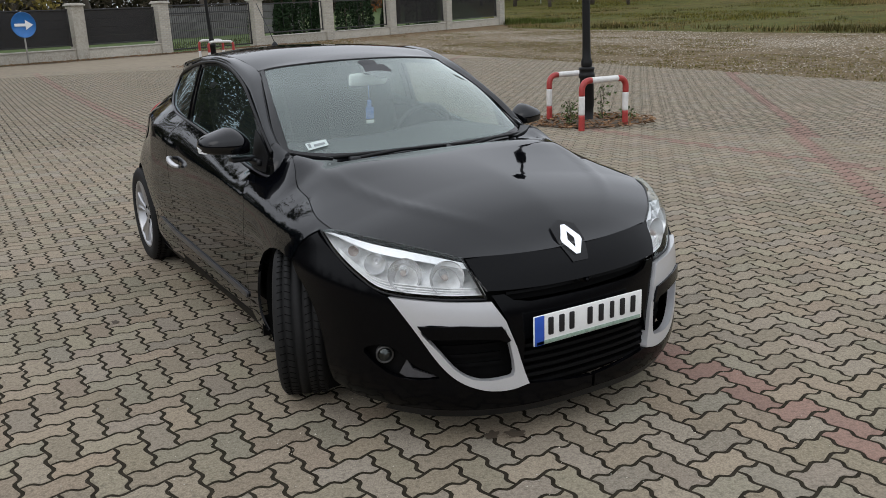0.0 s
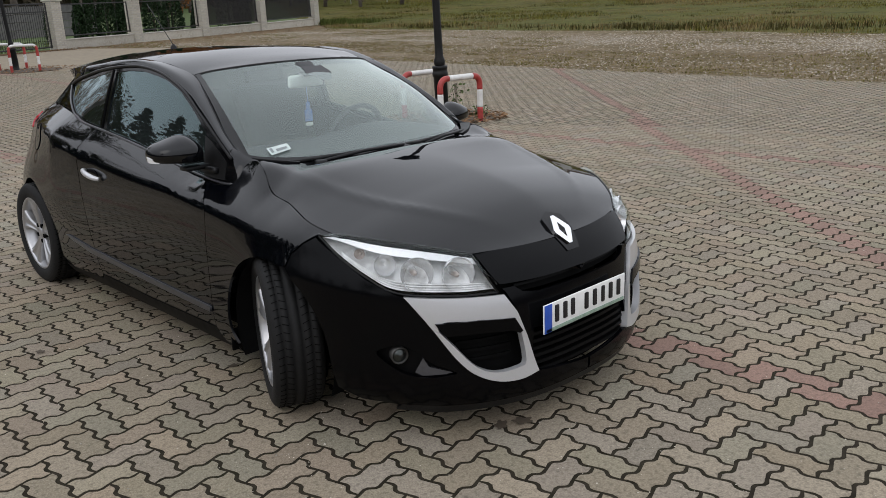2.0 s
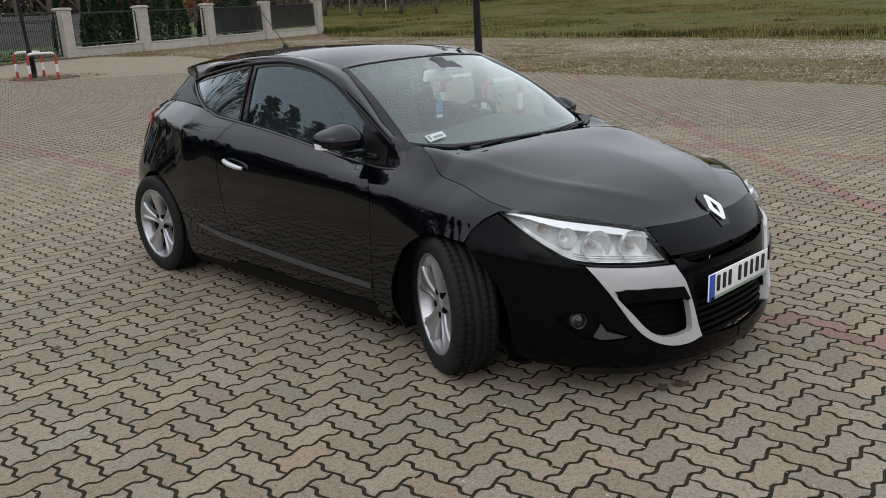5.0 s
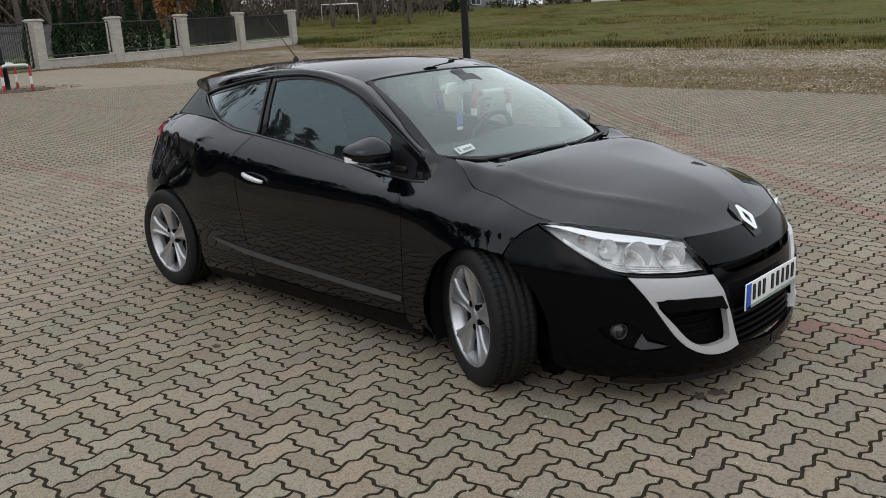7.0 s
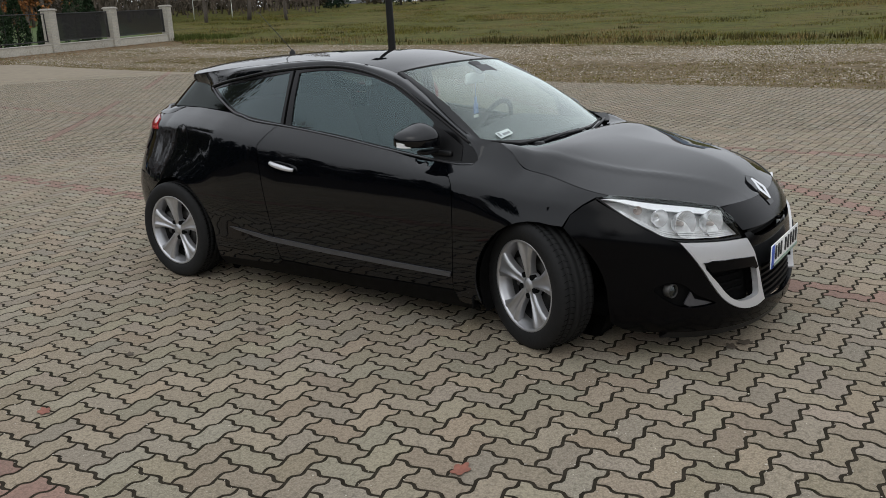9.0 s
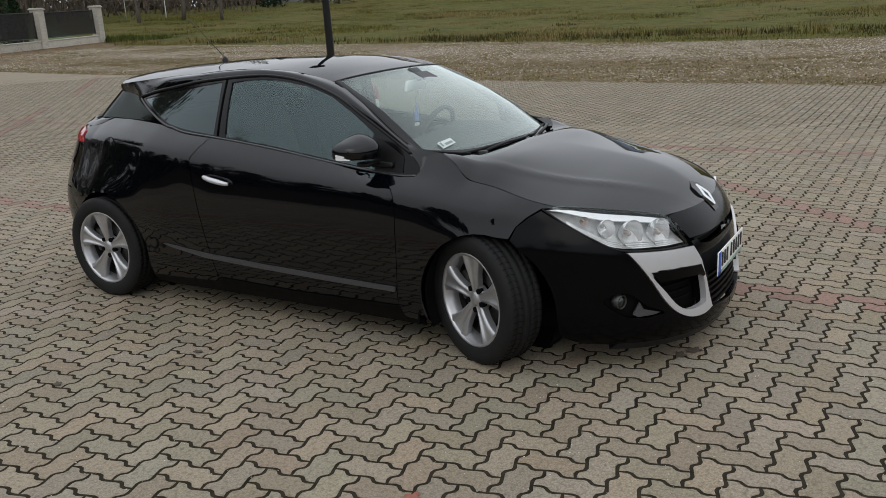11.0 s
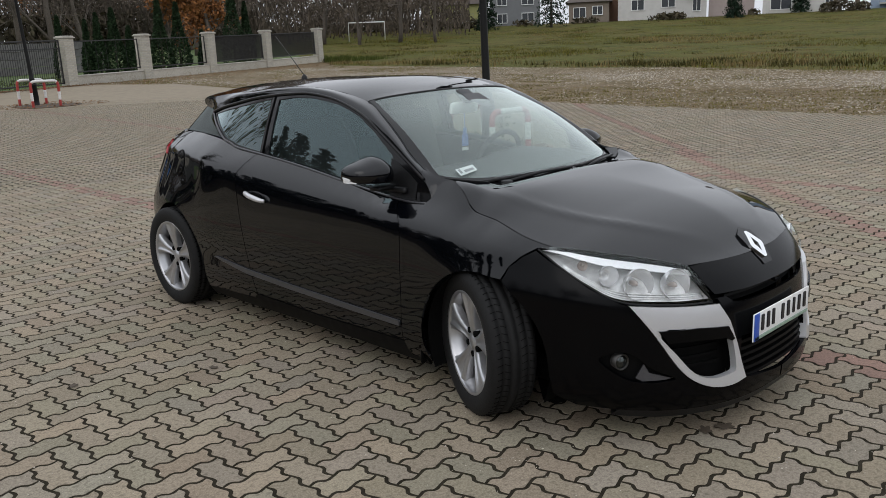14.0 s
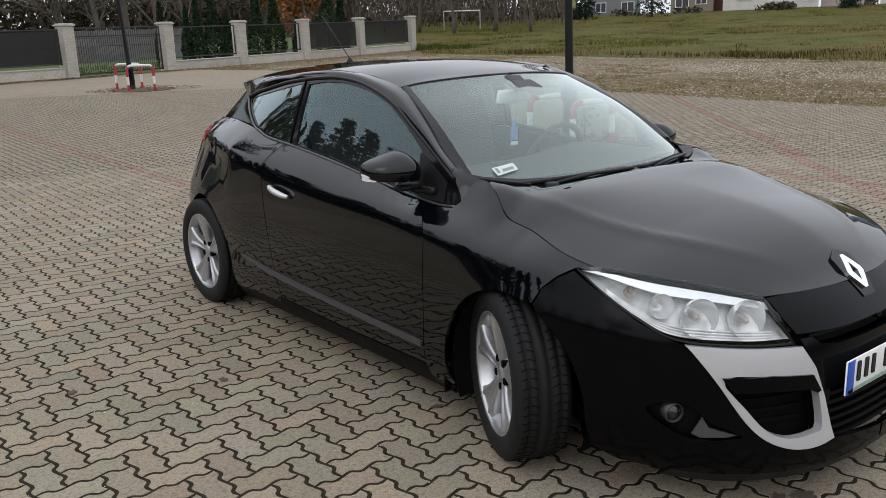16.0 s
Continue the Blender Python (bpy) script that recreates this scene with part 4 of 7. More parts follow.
for i in range(cols - 1):
    for j in range(rows_n - 1):
        if min(i, cols - 2 - i) < 2 or j < 1:
            frit.faces.new((fv[i][j], fv[i + 1][j], fv[i + 1][j + 1], fv[i][j + 1]))
for sx, i in ((1, 0), (-1, cols - 1)):
    edge_v = [frit.verts.new((r[0] * sx + 0.010 * sx, r[1], r[2] - 0.002)) for r in rail_pts]
    for j in range(rows_n - 1):
        frit.faces.new((edge_v[j], fv[i][j], fv[i][j + 1], edge_v[j + 1]))
for v in [v for v in frit.verts if not v.link_faces]:
    frit.verts.remove(v)
part("frit_band", frit, FRIT, screen, "black band round the windscreen's edge")
both("header_seal", tube([tuple(p) for p in spline(head_r, 4)], 0.006, 6), TRIM, car)
both("pillar_seal", tube([tuple(p) for p in spline([(x + 0.004, y, z) for x, y, z in RAIL_OUT[1:7]], 4)], 0.003, 6), TRIM, car)
hatch_top = [(-0.56, 1.14, 1.214), (-0.485, 1.27, 1.226), (-0.435, 1.42, 1.236), (-0.385, 1.52, 1.24), (-0.25, 1.62, 1.275), (0, 1.65, 1.29)]
hatch_low = [(-0.688, 0.86, 1.082), (-0.628, 1.15, 1.090), (-0.562, 1.43, 1.090), (-0.50, 1.62, 1.082), (-0.3, 1.84, 1.075), (0, 1.90, 1.075)]
part("tailgate_glass", keep_normals(thick(loft([mirror_line(hatch_top), mirror_line(hatch_low)], 6, 6, outward=(0, 1, 1)), 0.006), "tailgate_glass", GLASS_REAR), GLASS_REAR, car, "black tinted tailgate window")

shelf_in = [(x, y, z - 0.004) for x, y, z in hatch_low[2:]]
shelf_out = [tuple(side(1.42, 1.078)), tuple(side(1.60, 1.036)), tuple(tail(-0.40, 1.045)), tuple(tail(0.0, 1.055))]
part("tailgate_shoulder", keep_normals(thick(loft([twin(shelf_in), twin([tuple((np.array(a) + np.array(b)) / 2 + np.array((0, 0.004, 0.006))) for a, b in zip(shelf_in, shelf_out)]), twin(shelf_out)], 5, 4, outward=(0, 0.5, 1)), 0.01), "tailgate_shoulder", PAINT), PAINT, car)

# rub strip, handle, mirror, aerial, wipers
strip = [(0.76, 0.40), (0.74, 0.402), (0.43, 0.372), (0.0, 0.352), (-0.5, 0.338), (-0.87, 0.332), (-0.87, 0.308), (-0.5, 0.312), (0.0, 0.325), (0.43, 0.345), (0.70, 0.385)]
both("rub_strip", panel(strip, side, 0.03, gap=0, rim=0.014, lift=0.010, out=(-1, 0, 0)), SATIN, car, "dark grey rub strip along the door")
hp = [(0.37, 0.812), (0.35, 0.815), (0.30, 0.806), (0.25, 0.798), (0.215, 0.79), (0.19, 0.783)]
for sx, dr in ((1, doors[0]), (-1, doors[1])):
    path = [(-(side_x(y, z) + dx) * sx, y, z) for (y, z), dx in zip(hp, (0.006, 0.026, 0.036, 0.036, 0.028, 0.010))]
    part("handle", keep_normals(tube([tuple(p) for p in spline(path, 4)], 0.013, 10, radii=[0.010 + 0.005 * math.sin(math.pi * k / 20) for k in range(21)]), "handle", SILVER), SILVER, dr, "silver door handle")
    part("handle_cup", keep_normals(panel([(0.28 + 0.05 * math.cos(a), 0.795 + 0.026 * math.sin(a)) for a in np.linspace(0, 2 * math.pi, 20)[:-1]], lambda y, z: Vector((-(side_x(y, z) + 0.002) * sx, y, z)), 0.03, gap=0, rim=0, out=(-sx, 0, 0)), "handle_cup", GLOSS_BLACK), GLOSS_BLACK, dr)

mbm = bmesh.new()
bmesh.ops.create_uvsphere(mbm, u_segments=28, v_segments=18, radius=1)
for v in mbm.verts:
    x, y, z = v.co
    xn = math.copysign(abs(x) ** 0.72, x)
    peak = 0.60 + 0.40 * math.exp(-((xn - 0.25) / 0.62) ** 2)
    tall = 0.084 * peak if z > 0 else 0.042
    v.co = Vector((xn * 0.118, (y if y < 0 else y * 0.45) * 0.112, math.copysign(abs(z) ** (0.82 if z > 0 else 0.32), z) * tall))
    v.co.y += 0.0175 * (1 - v.co.x / 0.115) - 0.02
mbm.transform(Matrix.Translation((-0.845, -0.665, 0.995)) @ Euler((0, radians(4), radians(-8))).to_matrix().to_4x4())
mirrors = both("door_mirror", mbm, PAINT, car, "black folding door mirror")
ind = loft([[(-0.951, -0.640, 0.992), (-0.955, -0.665, 0.989), (-0.947, -0.69, 0.984), (-0.932, -0.712, 0.976)], [(-0.948, -0.640, 0.966), (-0.951, -0.665, 0.965), (-0.943, -0.69, 0.964), (-0.931, -0.713, 0.964)]], 5, 3, outward=(-1, -1, 0))
ind = thick(ind, 0.006)
ind.transform(Matrix.Translation((-0.010, 0, 0.001)))
indm = keep_normals(ind, "mirror_indicator", BAND)
armm = keep_normals(join(box((0.12, 0.07, 0.022), (-0.77, -0.70, 0.925), 0.008), box((0.03, 0.13, 0.03), (-0.728, -0.75, 0.912), 0.01)), "mirror_arm", TRIM)
glm = keep_normals(box((0.13, 0.004, 0.044), (-0.845, -0.636, 0.994), 0.002, turn=Euler((0, radians(4), radians(-8))).to_matrix()), "mirror_glass", CHROME)
sailm = keep_normals(panel([(-0.70, 0.882), (-0.69, 0.96), (-0.675, 1.05), (-0.73, 1.03), (-0.80, 0.99), (-0.865, 0.95), (-0.865, 0.876), (-0.80, 0.876)], lambda y, z: cabin(y, z) + Vector((-0.004, 0, 0)), 0.03, gap=0, rim=0.01, out=(-1, 0, 0)), "mirror_base", TRIM)
for k, mo in enumerate(mirrors):
    for n, me, m in (("mirror_indicator", indm, BAND), ("mirror_arm", armm, TRIM), ("mirror_glass", glm, CHROME), ("mirror_base", sailm, TRIM)):
        part(n, me if k == 0 else mirrored(me), m, mo)

mirrors[1].matrix_world = Matrix.Translation((0.845 + 0.06, -0.665 + 0.03, 0.995 - 0.02)) @ Matrix.Scale(0.88, 4) @ Matrix.Translation((-0.845, 0.665, -0.995))

aerial = part("aerial", finish(join(lathe([(1.385, 0.022), (1.40, 0.02), (1.415, 0.009), (1.42, 0.0005)], 14, "z")), "aerial", TRIM), TRIM, car, at=pose(0.07, 1.03, 0.0))
part("aerial_rod", finish(tube([(0, 0, 1.41), (0, 0.10, 1.50), (0, 0.30, 1.675)], 0.0027, 6), "aerial_rod", TRIM), TRIM, aerial)
for x0, y0, x1, y1 in ((-0.40, -1.135, 0.06, -1.165), (0.16, -1.18, 0.55, -1.075)):
    w = part("wiper", finish(join(tube([(x0, y0, 0.936), ((x0 + x1) / 2, (y0 + y1) / 2 - 0.010, 0.955), (x1, y1, 0.952)], 0.008, 8), box((0.05, 0.05, 0.03), (x0, y0, 0.930), 0.01)), "wiper", TRIM), TRIM, car)
    part("wiper_blade", finish(tube([(x0 - 0.12, y0 + 0.05, 0.945), (x0, y0 + 0.02, 0.948), (x1 - 0.02, y1 + 0.022, 0.952)], 0.007, 6), "wiper_blade", RUBBER), RUBBER, w)

# wheel-house shells and underbody keep the light out
for sx in (-1, 1):
    for cy, cz, r in ((-1.365, 0.295, 0.35), (1.285, 0.30, 0.365)):
        shell = lathe([(0.0, r - 0.002), (0.27, r - 0.01), (0.272, 0.02)], 40)
        gone = [f for f in shell.faces if f.calc_center_median().z < -0.17]
        bmesh.ops.delete(shell, geom=gone, context="FACES")
        x0 = 0.825
        shell.transform(Matrix.Translation((-sx * x0, cy, cz)) @ (Matrix.Identity(4) if sx > 0 else Matrix.Rotation(math.pi, 4, "Z")))
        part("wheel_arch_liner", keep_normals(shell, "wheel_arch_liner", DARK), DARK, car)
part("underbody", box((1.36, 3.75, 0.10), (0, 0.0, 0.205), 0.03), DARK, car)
both("mud_flap", box((0.09, 0.012, 0.10), (-0.80, -0.985, 0.195), 0.004), GRILLE, car)

# cabin: dash, seats, wheel, lining
part("cabin_floor", box((1.30, 3.0, 0.05), (0, 0.35, 0.32), 0.01), DARK, car)
part("dashboard", finish(loft([[(-0.64, -0.93, 0.945), (-0.3, -1.02, 0.945), (0, -1.05, 0.945), (0.3, -1.02, 0.945), (0.64, -0.93, 0.945)], [(-0.66, -0.62, 0.95), (-0.3, -0.65, 0.955), (0, -0.65, 0.955), (0.37, -0.62, 0.985), (0.66, -0.62, 0.95)], [(-0.66, -0.50, 0.90), (-0.3, -0.52, 0.90), (0, -0.52, 0.90), (0.37, -0.50, 0.92), (0.66, -0.50, 0.90)], [(-0.66, -0.52, 0.5), (-0.3, -0.55, 0.5), (0, -0.55, 0.5), (0.37, -0.55, 0.5), (0.66, -0.52, 0.5)]], 5, 5, outward=(0, 1, 1)), "dashboard", DASH), DASH, car)
wheel_ring = [(0.37 + 0.18 * math.cos(a), -0.40 - 0.065 * math.sin(a), 0.90 + 0.168 * math.sin(a)) for a in np.linspace(0, 2 * math.pi, 33)]
sw = part("steering_wheel", finish(tube(wheel_ring, 0.016, 8), "steering_wheel", DASH), DASH, car)
part("steering_hub", join(box((0.15, 0.05, 0.12), (0.37, -0.40, 0.89), 0.02), box((0.32, 0.02, 0.03), (0.37, -0.40, 0.90), 0.008)), DASH, sw)
def seat_parts(x):
    s = part("seat", box((0.48, 0.50, 0.16), (x, 0.02, 0.55), 0.05, 3), CLOTH, car, "dark cloth front seat")
    part("backrest", box((0.46, 0.13, 0.62), (x, 0.33, 0.88), 0.05, 3, turn=Euler((radians(-18), 0, 0)).to_matrix()), CLOTH, s)
    part("headrest", box((0.26, 0.09, 0.17), (x, 0.45, 1.20), 0.035, 3, turn=Euler((radians(-12), 0, 0)).to_matrix()), CLOTH, s)
seat_parts(-0.36), seat_parts(0.36)
part("rear_seat", join(box((1.15, 0.45, 0.16), (0, 0.92, 0.58), 0.05, 3), box((1.15, 0.13, 0.5), (0, 1.2, 0.85), 0.05, 3, turn=Euler((radians(-22), 0, 0)).to_matrix())), CLOTH, car)
lining = panel([(x * 0.965, y * 0.98 + 0.02) for x, y in roof_edge + [(-x, y) for x, y in roof_edge[::-1][1:-1]]], lambda x, y: roof(x, y) - Vector((0, 0, 0.03)), 0.12, gap=0, rim=0, out=(0, 0, -1))
part("roof_lining", keep_normals(lining, "roof_lining", LINER), LINER, car)
both("door_card", panel([(-0.80, 0.40), (-0.80, 0.86), (-0.408, 0.905), (0.31, 0.99), (0.80, 0.99), (1.2, 0.93), (1.25, 0.4)], lambda y, z: Vector((-0.69 + 0.10 * max(0, y - 0.7), y, z)), 0.1, gap=0, rim=0.015, out=(1, 0, 0)), DASH, car)
rv = part("rear_view_mirror", box((0.23, 0.03, 0.065), (0, -0.50, 1.235), 0.015, turn=Euler((radians(10), 0, radians(6))).to_matrix()), WHITE, car, "pale rear-view mirror behind the windscreen")
part("mirror_mount", box((0.10, 0.10, 0.03), (0, -0.52, 1.295), 0.012, turn=Euler((radians(35), 0, 0)).to_matrix()), DASH, rv)
part("sensor_patch", keep_normals(panel([(-0.06, -0.50), (0.06, -0.50), (0.075, -0.56), (0.03, -0.625), (-0.03, -0.625), (-0.075, -0.56)], lambda x, y: Vector((x + 0.02, y - 0.03, 1.336 - (-0.432 - y) * 0.535 + 0.0085)), 0.03, gap=0, rim=0, out=(0, 0, 1)), "sensor_patch", INK), INK, screen)

PRINT = material("grey_print", (0.22, 0.25, 0.25), 0.6, spread=0.2, grain=90)
PAPER = material("sticker_paper", (0.55, 0.62, 0.60), 0.6, spread=0.08, grain=90)
sticker = part("inspection_sticker", keep_normals(panel([(-0.562, -1.004), (-0.472, -1.024), (-0.472, -0.992), (-0.564, -0.968)], screen_at, 0.02, gap=0, rim=0, lift=0.002, out=(0, -1, 1)), "inspection_sticker", PAPER), PAPER, screen, "white paper sticker")
part("sticker_bar", keep_normals(panel([(-0.532, -1.003), (-0.484, -1.014), (-0.484, -1.003), (-0.532, -0.991)], screen_at, 0.02, gap=0, rim=0, lift=0.004, out=(0, -1, 1)), "sticker_bar", PRINT), PRINT, sticker)
CARD = material("blue_card", (0.10, 0.20, 0.55), 0.6, spread=0.15, grain=60, second=(0.5, 0.55, 0.6), second_scale=30)
freshener = part("air_freshener", join(box((0.046, 0.005, 0.06), (0.0, -0.50, 1.057), 0.002), box((0.024, 0.005, 0.05), (0.0, -0.50, 1.10), 0.002), tube([(0.0, -0.50, 1.12), (0.0, -0.50, 1.215)], 0.0015, 5)), CARD, rv, "blue hanging air freshener")
part("freshener_tag", box((0.045, 0.006, 0.018), (0.0, -0.50, 1.012), 0.002), WHITE, freshener)
part("sticker_block", keep_normals(panel([(-0.555, -0.998), (-0.544, -1.000), (-0.544, -0.978), (-0.556, -0.975)], screen_at, 0.02, gap=0, rim=0, lift=0.004, out=(0, -1, 1)), "sticker_block", PRINT), PRINT, sticker)

# wheels: built once at the origin with the axle along x, the outer face towards -x
TREAD_R, RIM_R = 0.316, 0.228
hub_wheel = thing("w", "", "")
prof = [(-0.085, RIM_R - 0.006), (-0.094, RIM_R + 0.002), (-0.100, 0.250), (-0.103, 0.272), (-0.100, 0.292), (-0.092, 0.305), (-0.082, 0.3125)]
groove = []
for x in (-0.058, -0.022, 0.018, 0.055):
    groove += [(x - 0.006, TREAD_R), (x - 0.0045, TREAD_R - 0.007), (x + 0.0045, TREAD_R - 0.007), (x + 0.006, TREAD_R)]
prof += [(-0.076, 0.3155)] + groove + [(0.076, 0.3155), (0.082, 0.3125), (0.092, 0.305), (0.100, 0.29), (0.100, 0.25), (0.085, RIM_R)]
tyre_m = finish(lathe(prof, 96), "tyre", RUBBER)
sipes = bmesh.new()
for k in range(64):
    a = 2 * math.pi * k / 64
    for x, w, sk in ((-0.070, 0.022, 0.25), (-0.040, 0.026, -0.35), (0.036, 0.026, 0.35), (0.068, 0.020, -0.25)):
        b = box((w, 0.0035, 0.004), (0, 0, 0), 0, turn=Euler((0, 0, sk)).to_matrix())
        b.transform(Matrix.Rotation(a, 4, "X") @ Matrix.Translation((x, 0, TREAD_R - 0.0012)))
        me = bpy.data.meshes.new("t")
        b.to_mesh(me)
        b.free()
        sipes.from_mesh(me)
        bpy.data.meshes.remove(me)
sipe_m = finish(sipes, "tread_sipes", DARK, False)
# the alloy again, darkened: shade behind the spokes painted into the barrel
BARREL_SHADE = material("wheel_well_metal", (0.045, 0.045, 0.045), 0.5, metal=0.3, spread=0.3, grain=60)
barrel_m = finish(lathe([(0.085, RIM_R - 0.002), (0.07, RIM_R - 0.022), (-0.020, RIM_R - 0.030)], 64), "rim_barrel", BARREL_SHADE)
rim_m = finish(lathe([(-0.018, RIM_R - 0.031), (-0.060, RIM_R - 0.026), (-0.075, RIM_R - 0.016), (-0.088, RIM_R - 0.014), (-0.093, RIM_R - 0.004), (-0.090, RIM_R + 0.002), (-0.084, RIM_R)], 64), "rim", ALLOY)


def spoke_mesh():
    """One broad arm that opens towards the rim, with two raised ridges and a hollow between them."""
    rows = []
    for r, w, x, dip in ((0.030, 0.024, -0.060, 0.0), (0.060, 0.024, -0.066, 0.003), (0.090, 0.027, -0.072, 0.007), (0.125, 0.035, -0.078, 0.010), (0.158, 0.047, -0.083, 0.012), (0.188, 0.062, -0.086, 0.011), (0.207, 0.076, -0.087, 0.007), (0.221, 0.090, -0.086, 0.003)):
        half = [(1.0, 0.040), (1.0, 0.012), (0.93, 0.004), (0.72, 0.0035), (0.60, -0.001), (0.50, 0.0), (0.40, dip * 0.75), (0.15, dip)]
        rows.append([(x + d, -w * f, r) for f, d in half] + [(x + d, w * f, r) for f, d in half[::-1]])
    return finish(grid_mesh(rows), "spoke", ALLOY)


spoke_m = spoke_mesh()
cap_m = finish(lathe([(-0.02, 0.066), (-0.050, 0.064), (-0.058, 0.056), (-0.061, 0.034), (-0.067, 0.029), (-0.069, 0.012), (-0.069, 0.0005)], 32), "hub", ALLOY)
nut_m = finish(lathe([(-0.040, 0.0135), (-0.0665, 0.0135), (-0.067, 0.010), (-0.060, 0.0005)], 12), "wheel_nut", DARK)
disc_m = finish(lathe([(-0.01, 0.07), (-0.012, 0.14), (0.01, 0.14), (0.012, 0.07)], 40), "brake_disc", DISC)
cal_m = finish(box((0.06, 0.07, 0.15), (0.0, 0.115, 0.03), 0.015), "brake_caliper", DISC)
back_m = finish(lathe([(0.04, 0.205), (0.045, 0.0005)], 32), "brake_shield", DARK)


def wheel(at):
    w = part("wheel", tyre_m, RUBBER, car, "black tyre on a five-spoke alloy wheel", at=at)
    tagged(part("tread_pattern", sipe_m, DARK, w), "dark cuts in the tread", kind="stuff")
    r = part("rim", rim_m, ALLOY, w, "silver alloy rim")
    for m in (barrel_m, cap_m, disc_m, cal_m, back_m):
        part(m.name.split(".")[0], m, ALLOY, w)
    for k in range(5):
        a = 2 * math.pi * (k + 0.5) / 5
        part("wheel_nut", nut_m, DARK, w, at=Matrix.Translation((0, 0.054 * math.sin(a), 0.054 * math.cos(a))))
        part("spoke", spoke_m, ALLOY, w, at=Matrix.Rotation(2 * math.pi * k / 5, 4, "X"))
    return w


bpy.data.objects.remove(hub_wheel)
for sx, y, steer, roll in ((-1, -1.32, -25, 0), (-1, 1.32, 0, -2), (1, -1.32, -25, 30), (1, 1.32, 0, 50)):
    base = Matrix.Translation((sx * 0.768, y, TREAD_R - 0.002)) @ Matrix.Rotation(radians(steer), 4, "Z")
    if sx > 0:
        base = base @ Matrix.Rotation(math.pi, 4, "Z")
    wheel(base @ Matrix.Rotation(radians(roll), 4, "X"))

# ---- round the lot: gravel, field, fence, trees, houses ----
GRAVEL = material("gravel", (0.122, 0.092, 0.055), 0.95, spec=0.1, spread=0.5, grain=9, bump=0.6, second=(0.060, 0.050, 0.019), second_scale=0.5, second_amount=0.95)
FIELD = material("field_grass", (0.056, 0.058, 0.013), 0.95, spec=0.08, spread=0.6, grain=2.2, bump=0.5, second=(0.110, 0.074, 0.030), second_scale=0.22, second_amount=0.95)
LAWN = material("lawn", (0.050, 0.078, 0.015), 0.95, spread=0.3, grain=4, bump=0.4)
FARPAVE = material("far_paving", (0.228, 0.192, 0.142), 0.9, spec=0.15, spread=0.12, grain=5.5, second=(0.176, 0.149, 0.113), second_scale=0.35)
LEAFLIT = material("leaf_litter", (0.16, 0.085, 0.038), 0.9, spread=0.4, grain=14, per_island=0.45)

arc = [(-1.5 + 25.5 * math.cos(radians(a)), -1 + 25.5 * math.sin(radians(a))) for a in np.linspace(107, 52, 18)]
far_lot = arc + [(14.3, 26), (14.6, 30.5), (12.2, 34.9), (7.3, 33.2), (3.7, 31.95), (0.0, 30.65), (-6, 28.6), (-9, 27.5)]
tagged(part("far_pavement", drape("far_pavement", far_lot, 0.7, FARPAVE, -0.0009), FARPAVE, None), "grey paving of the far lot", "pavement", kind="structure")
gravel_poly = [(EDGE_X(y) - 0.05, y) for y in np.linspace(-12, 30.5, 26)] + [(12.3, 34.6), (16.0, 36.1), (20.5, 37.7), (25.2, 39.4), (30.3, 41.2), (27.5, 36), (27.7, 27), (27.6, 19), (28, 14), (26.6, 8.5), (26, 4), (26, -12)]
tagged(part("gravel_strip", drape("gravel_strip", gravel_poly, 0.8, GRAVEL, 0.0), GRAVEL, None), "pale gravel strip with thin grass beside the paving", "gravel", kind="structure")
field_poly = [(26, -40), (26, 4), (26.6, 8.5), (28, 14), (27.6, 19), (27.7, 27), (27.5, 36), (30.6, 41.4), (35, 50), (50, 75), (60, 95), (85, 85), (125, 40), (130, -40)]
tagged(part("field", drape("field", field_poly, 2.5, FIELD, 0.0), FIELD, None), "uneven grass field with dry brown patches", "grass", kind="structure")
lawn_poly = [(-8, 28.0), (-3.6, 29.7), (3.4, 32.1), (11.7, 35.0), (20.5, 38.1), (30.3, 41.6), (35, 50), (50, 75), (60, 95), (20, 110), (-20, 90), (-15, 40)]
tagged(part("lawn", drape("lawn", lawn_poly, 2.0, LAWN, 0.0), LAWN, None), "green lawn behind the fence", "grass", kind="structure")


DIRT = material("verge_dirt", (0.090, 0.066, 0.040), 0.95, spec=0.1, spread=0.5, grain=7, bump=0.6, second=(0.055, 0.055, 0.020), second_scale=0.8, second_amount=0.9)
verge_x = np.linspace(-5.5, 12.2, 40)
verge_poly = [(x, FENCE_Y(x) - 0.35 - 0.5 * max(0.0, 0.5 + noise.noise(Vector((x * 0.7, 2.0, 6.0))))) for x in verge_x] + [(x, FENCE_Y(x) + 0.1) for x in verge_x[::-1]]
tagged(part("verge", drape("verge", verge_poly, 0.4, DIRT, 0.012), DIRT, None), "brown dirt verge with leaves along the fence", "verge", kind="structure")


def scatter_mesh(name, shapes, mat, kind_label, category):
    """Many small pieces joined: shapes is a list of (vertices, faces)."""
    vs, fs, base = [], [], 0
    for v, f in shapes:
        vs.append(v)
        fs += [tuple(base + k for k in g) for g in f]
        base += len(v)
    me = bpy.data.meshes.new(name)
    me.from_pydata(np.concatenate(vs).tolist(), [], fs)
    me.materials.append(mat)
    return tagged(new(name, me), kind_label, category, kind="stuff")


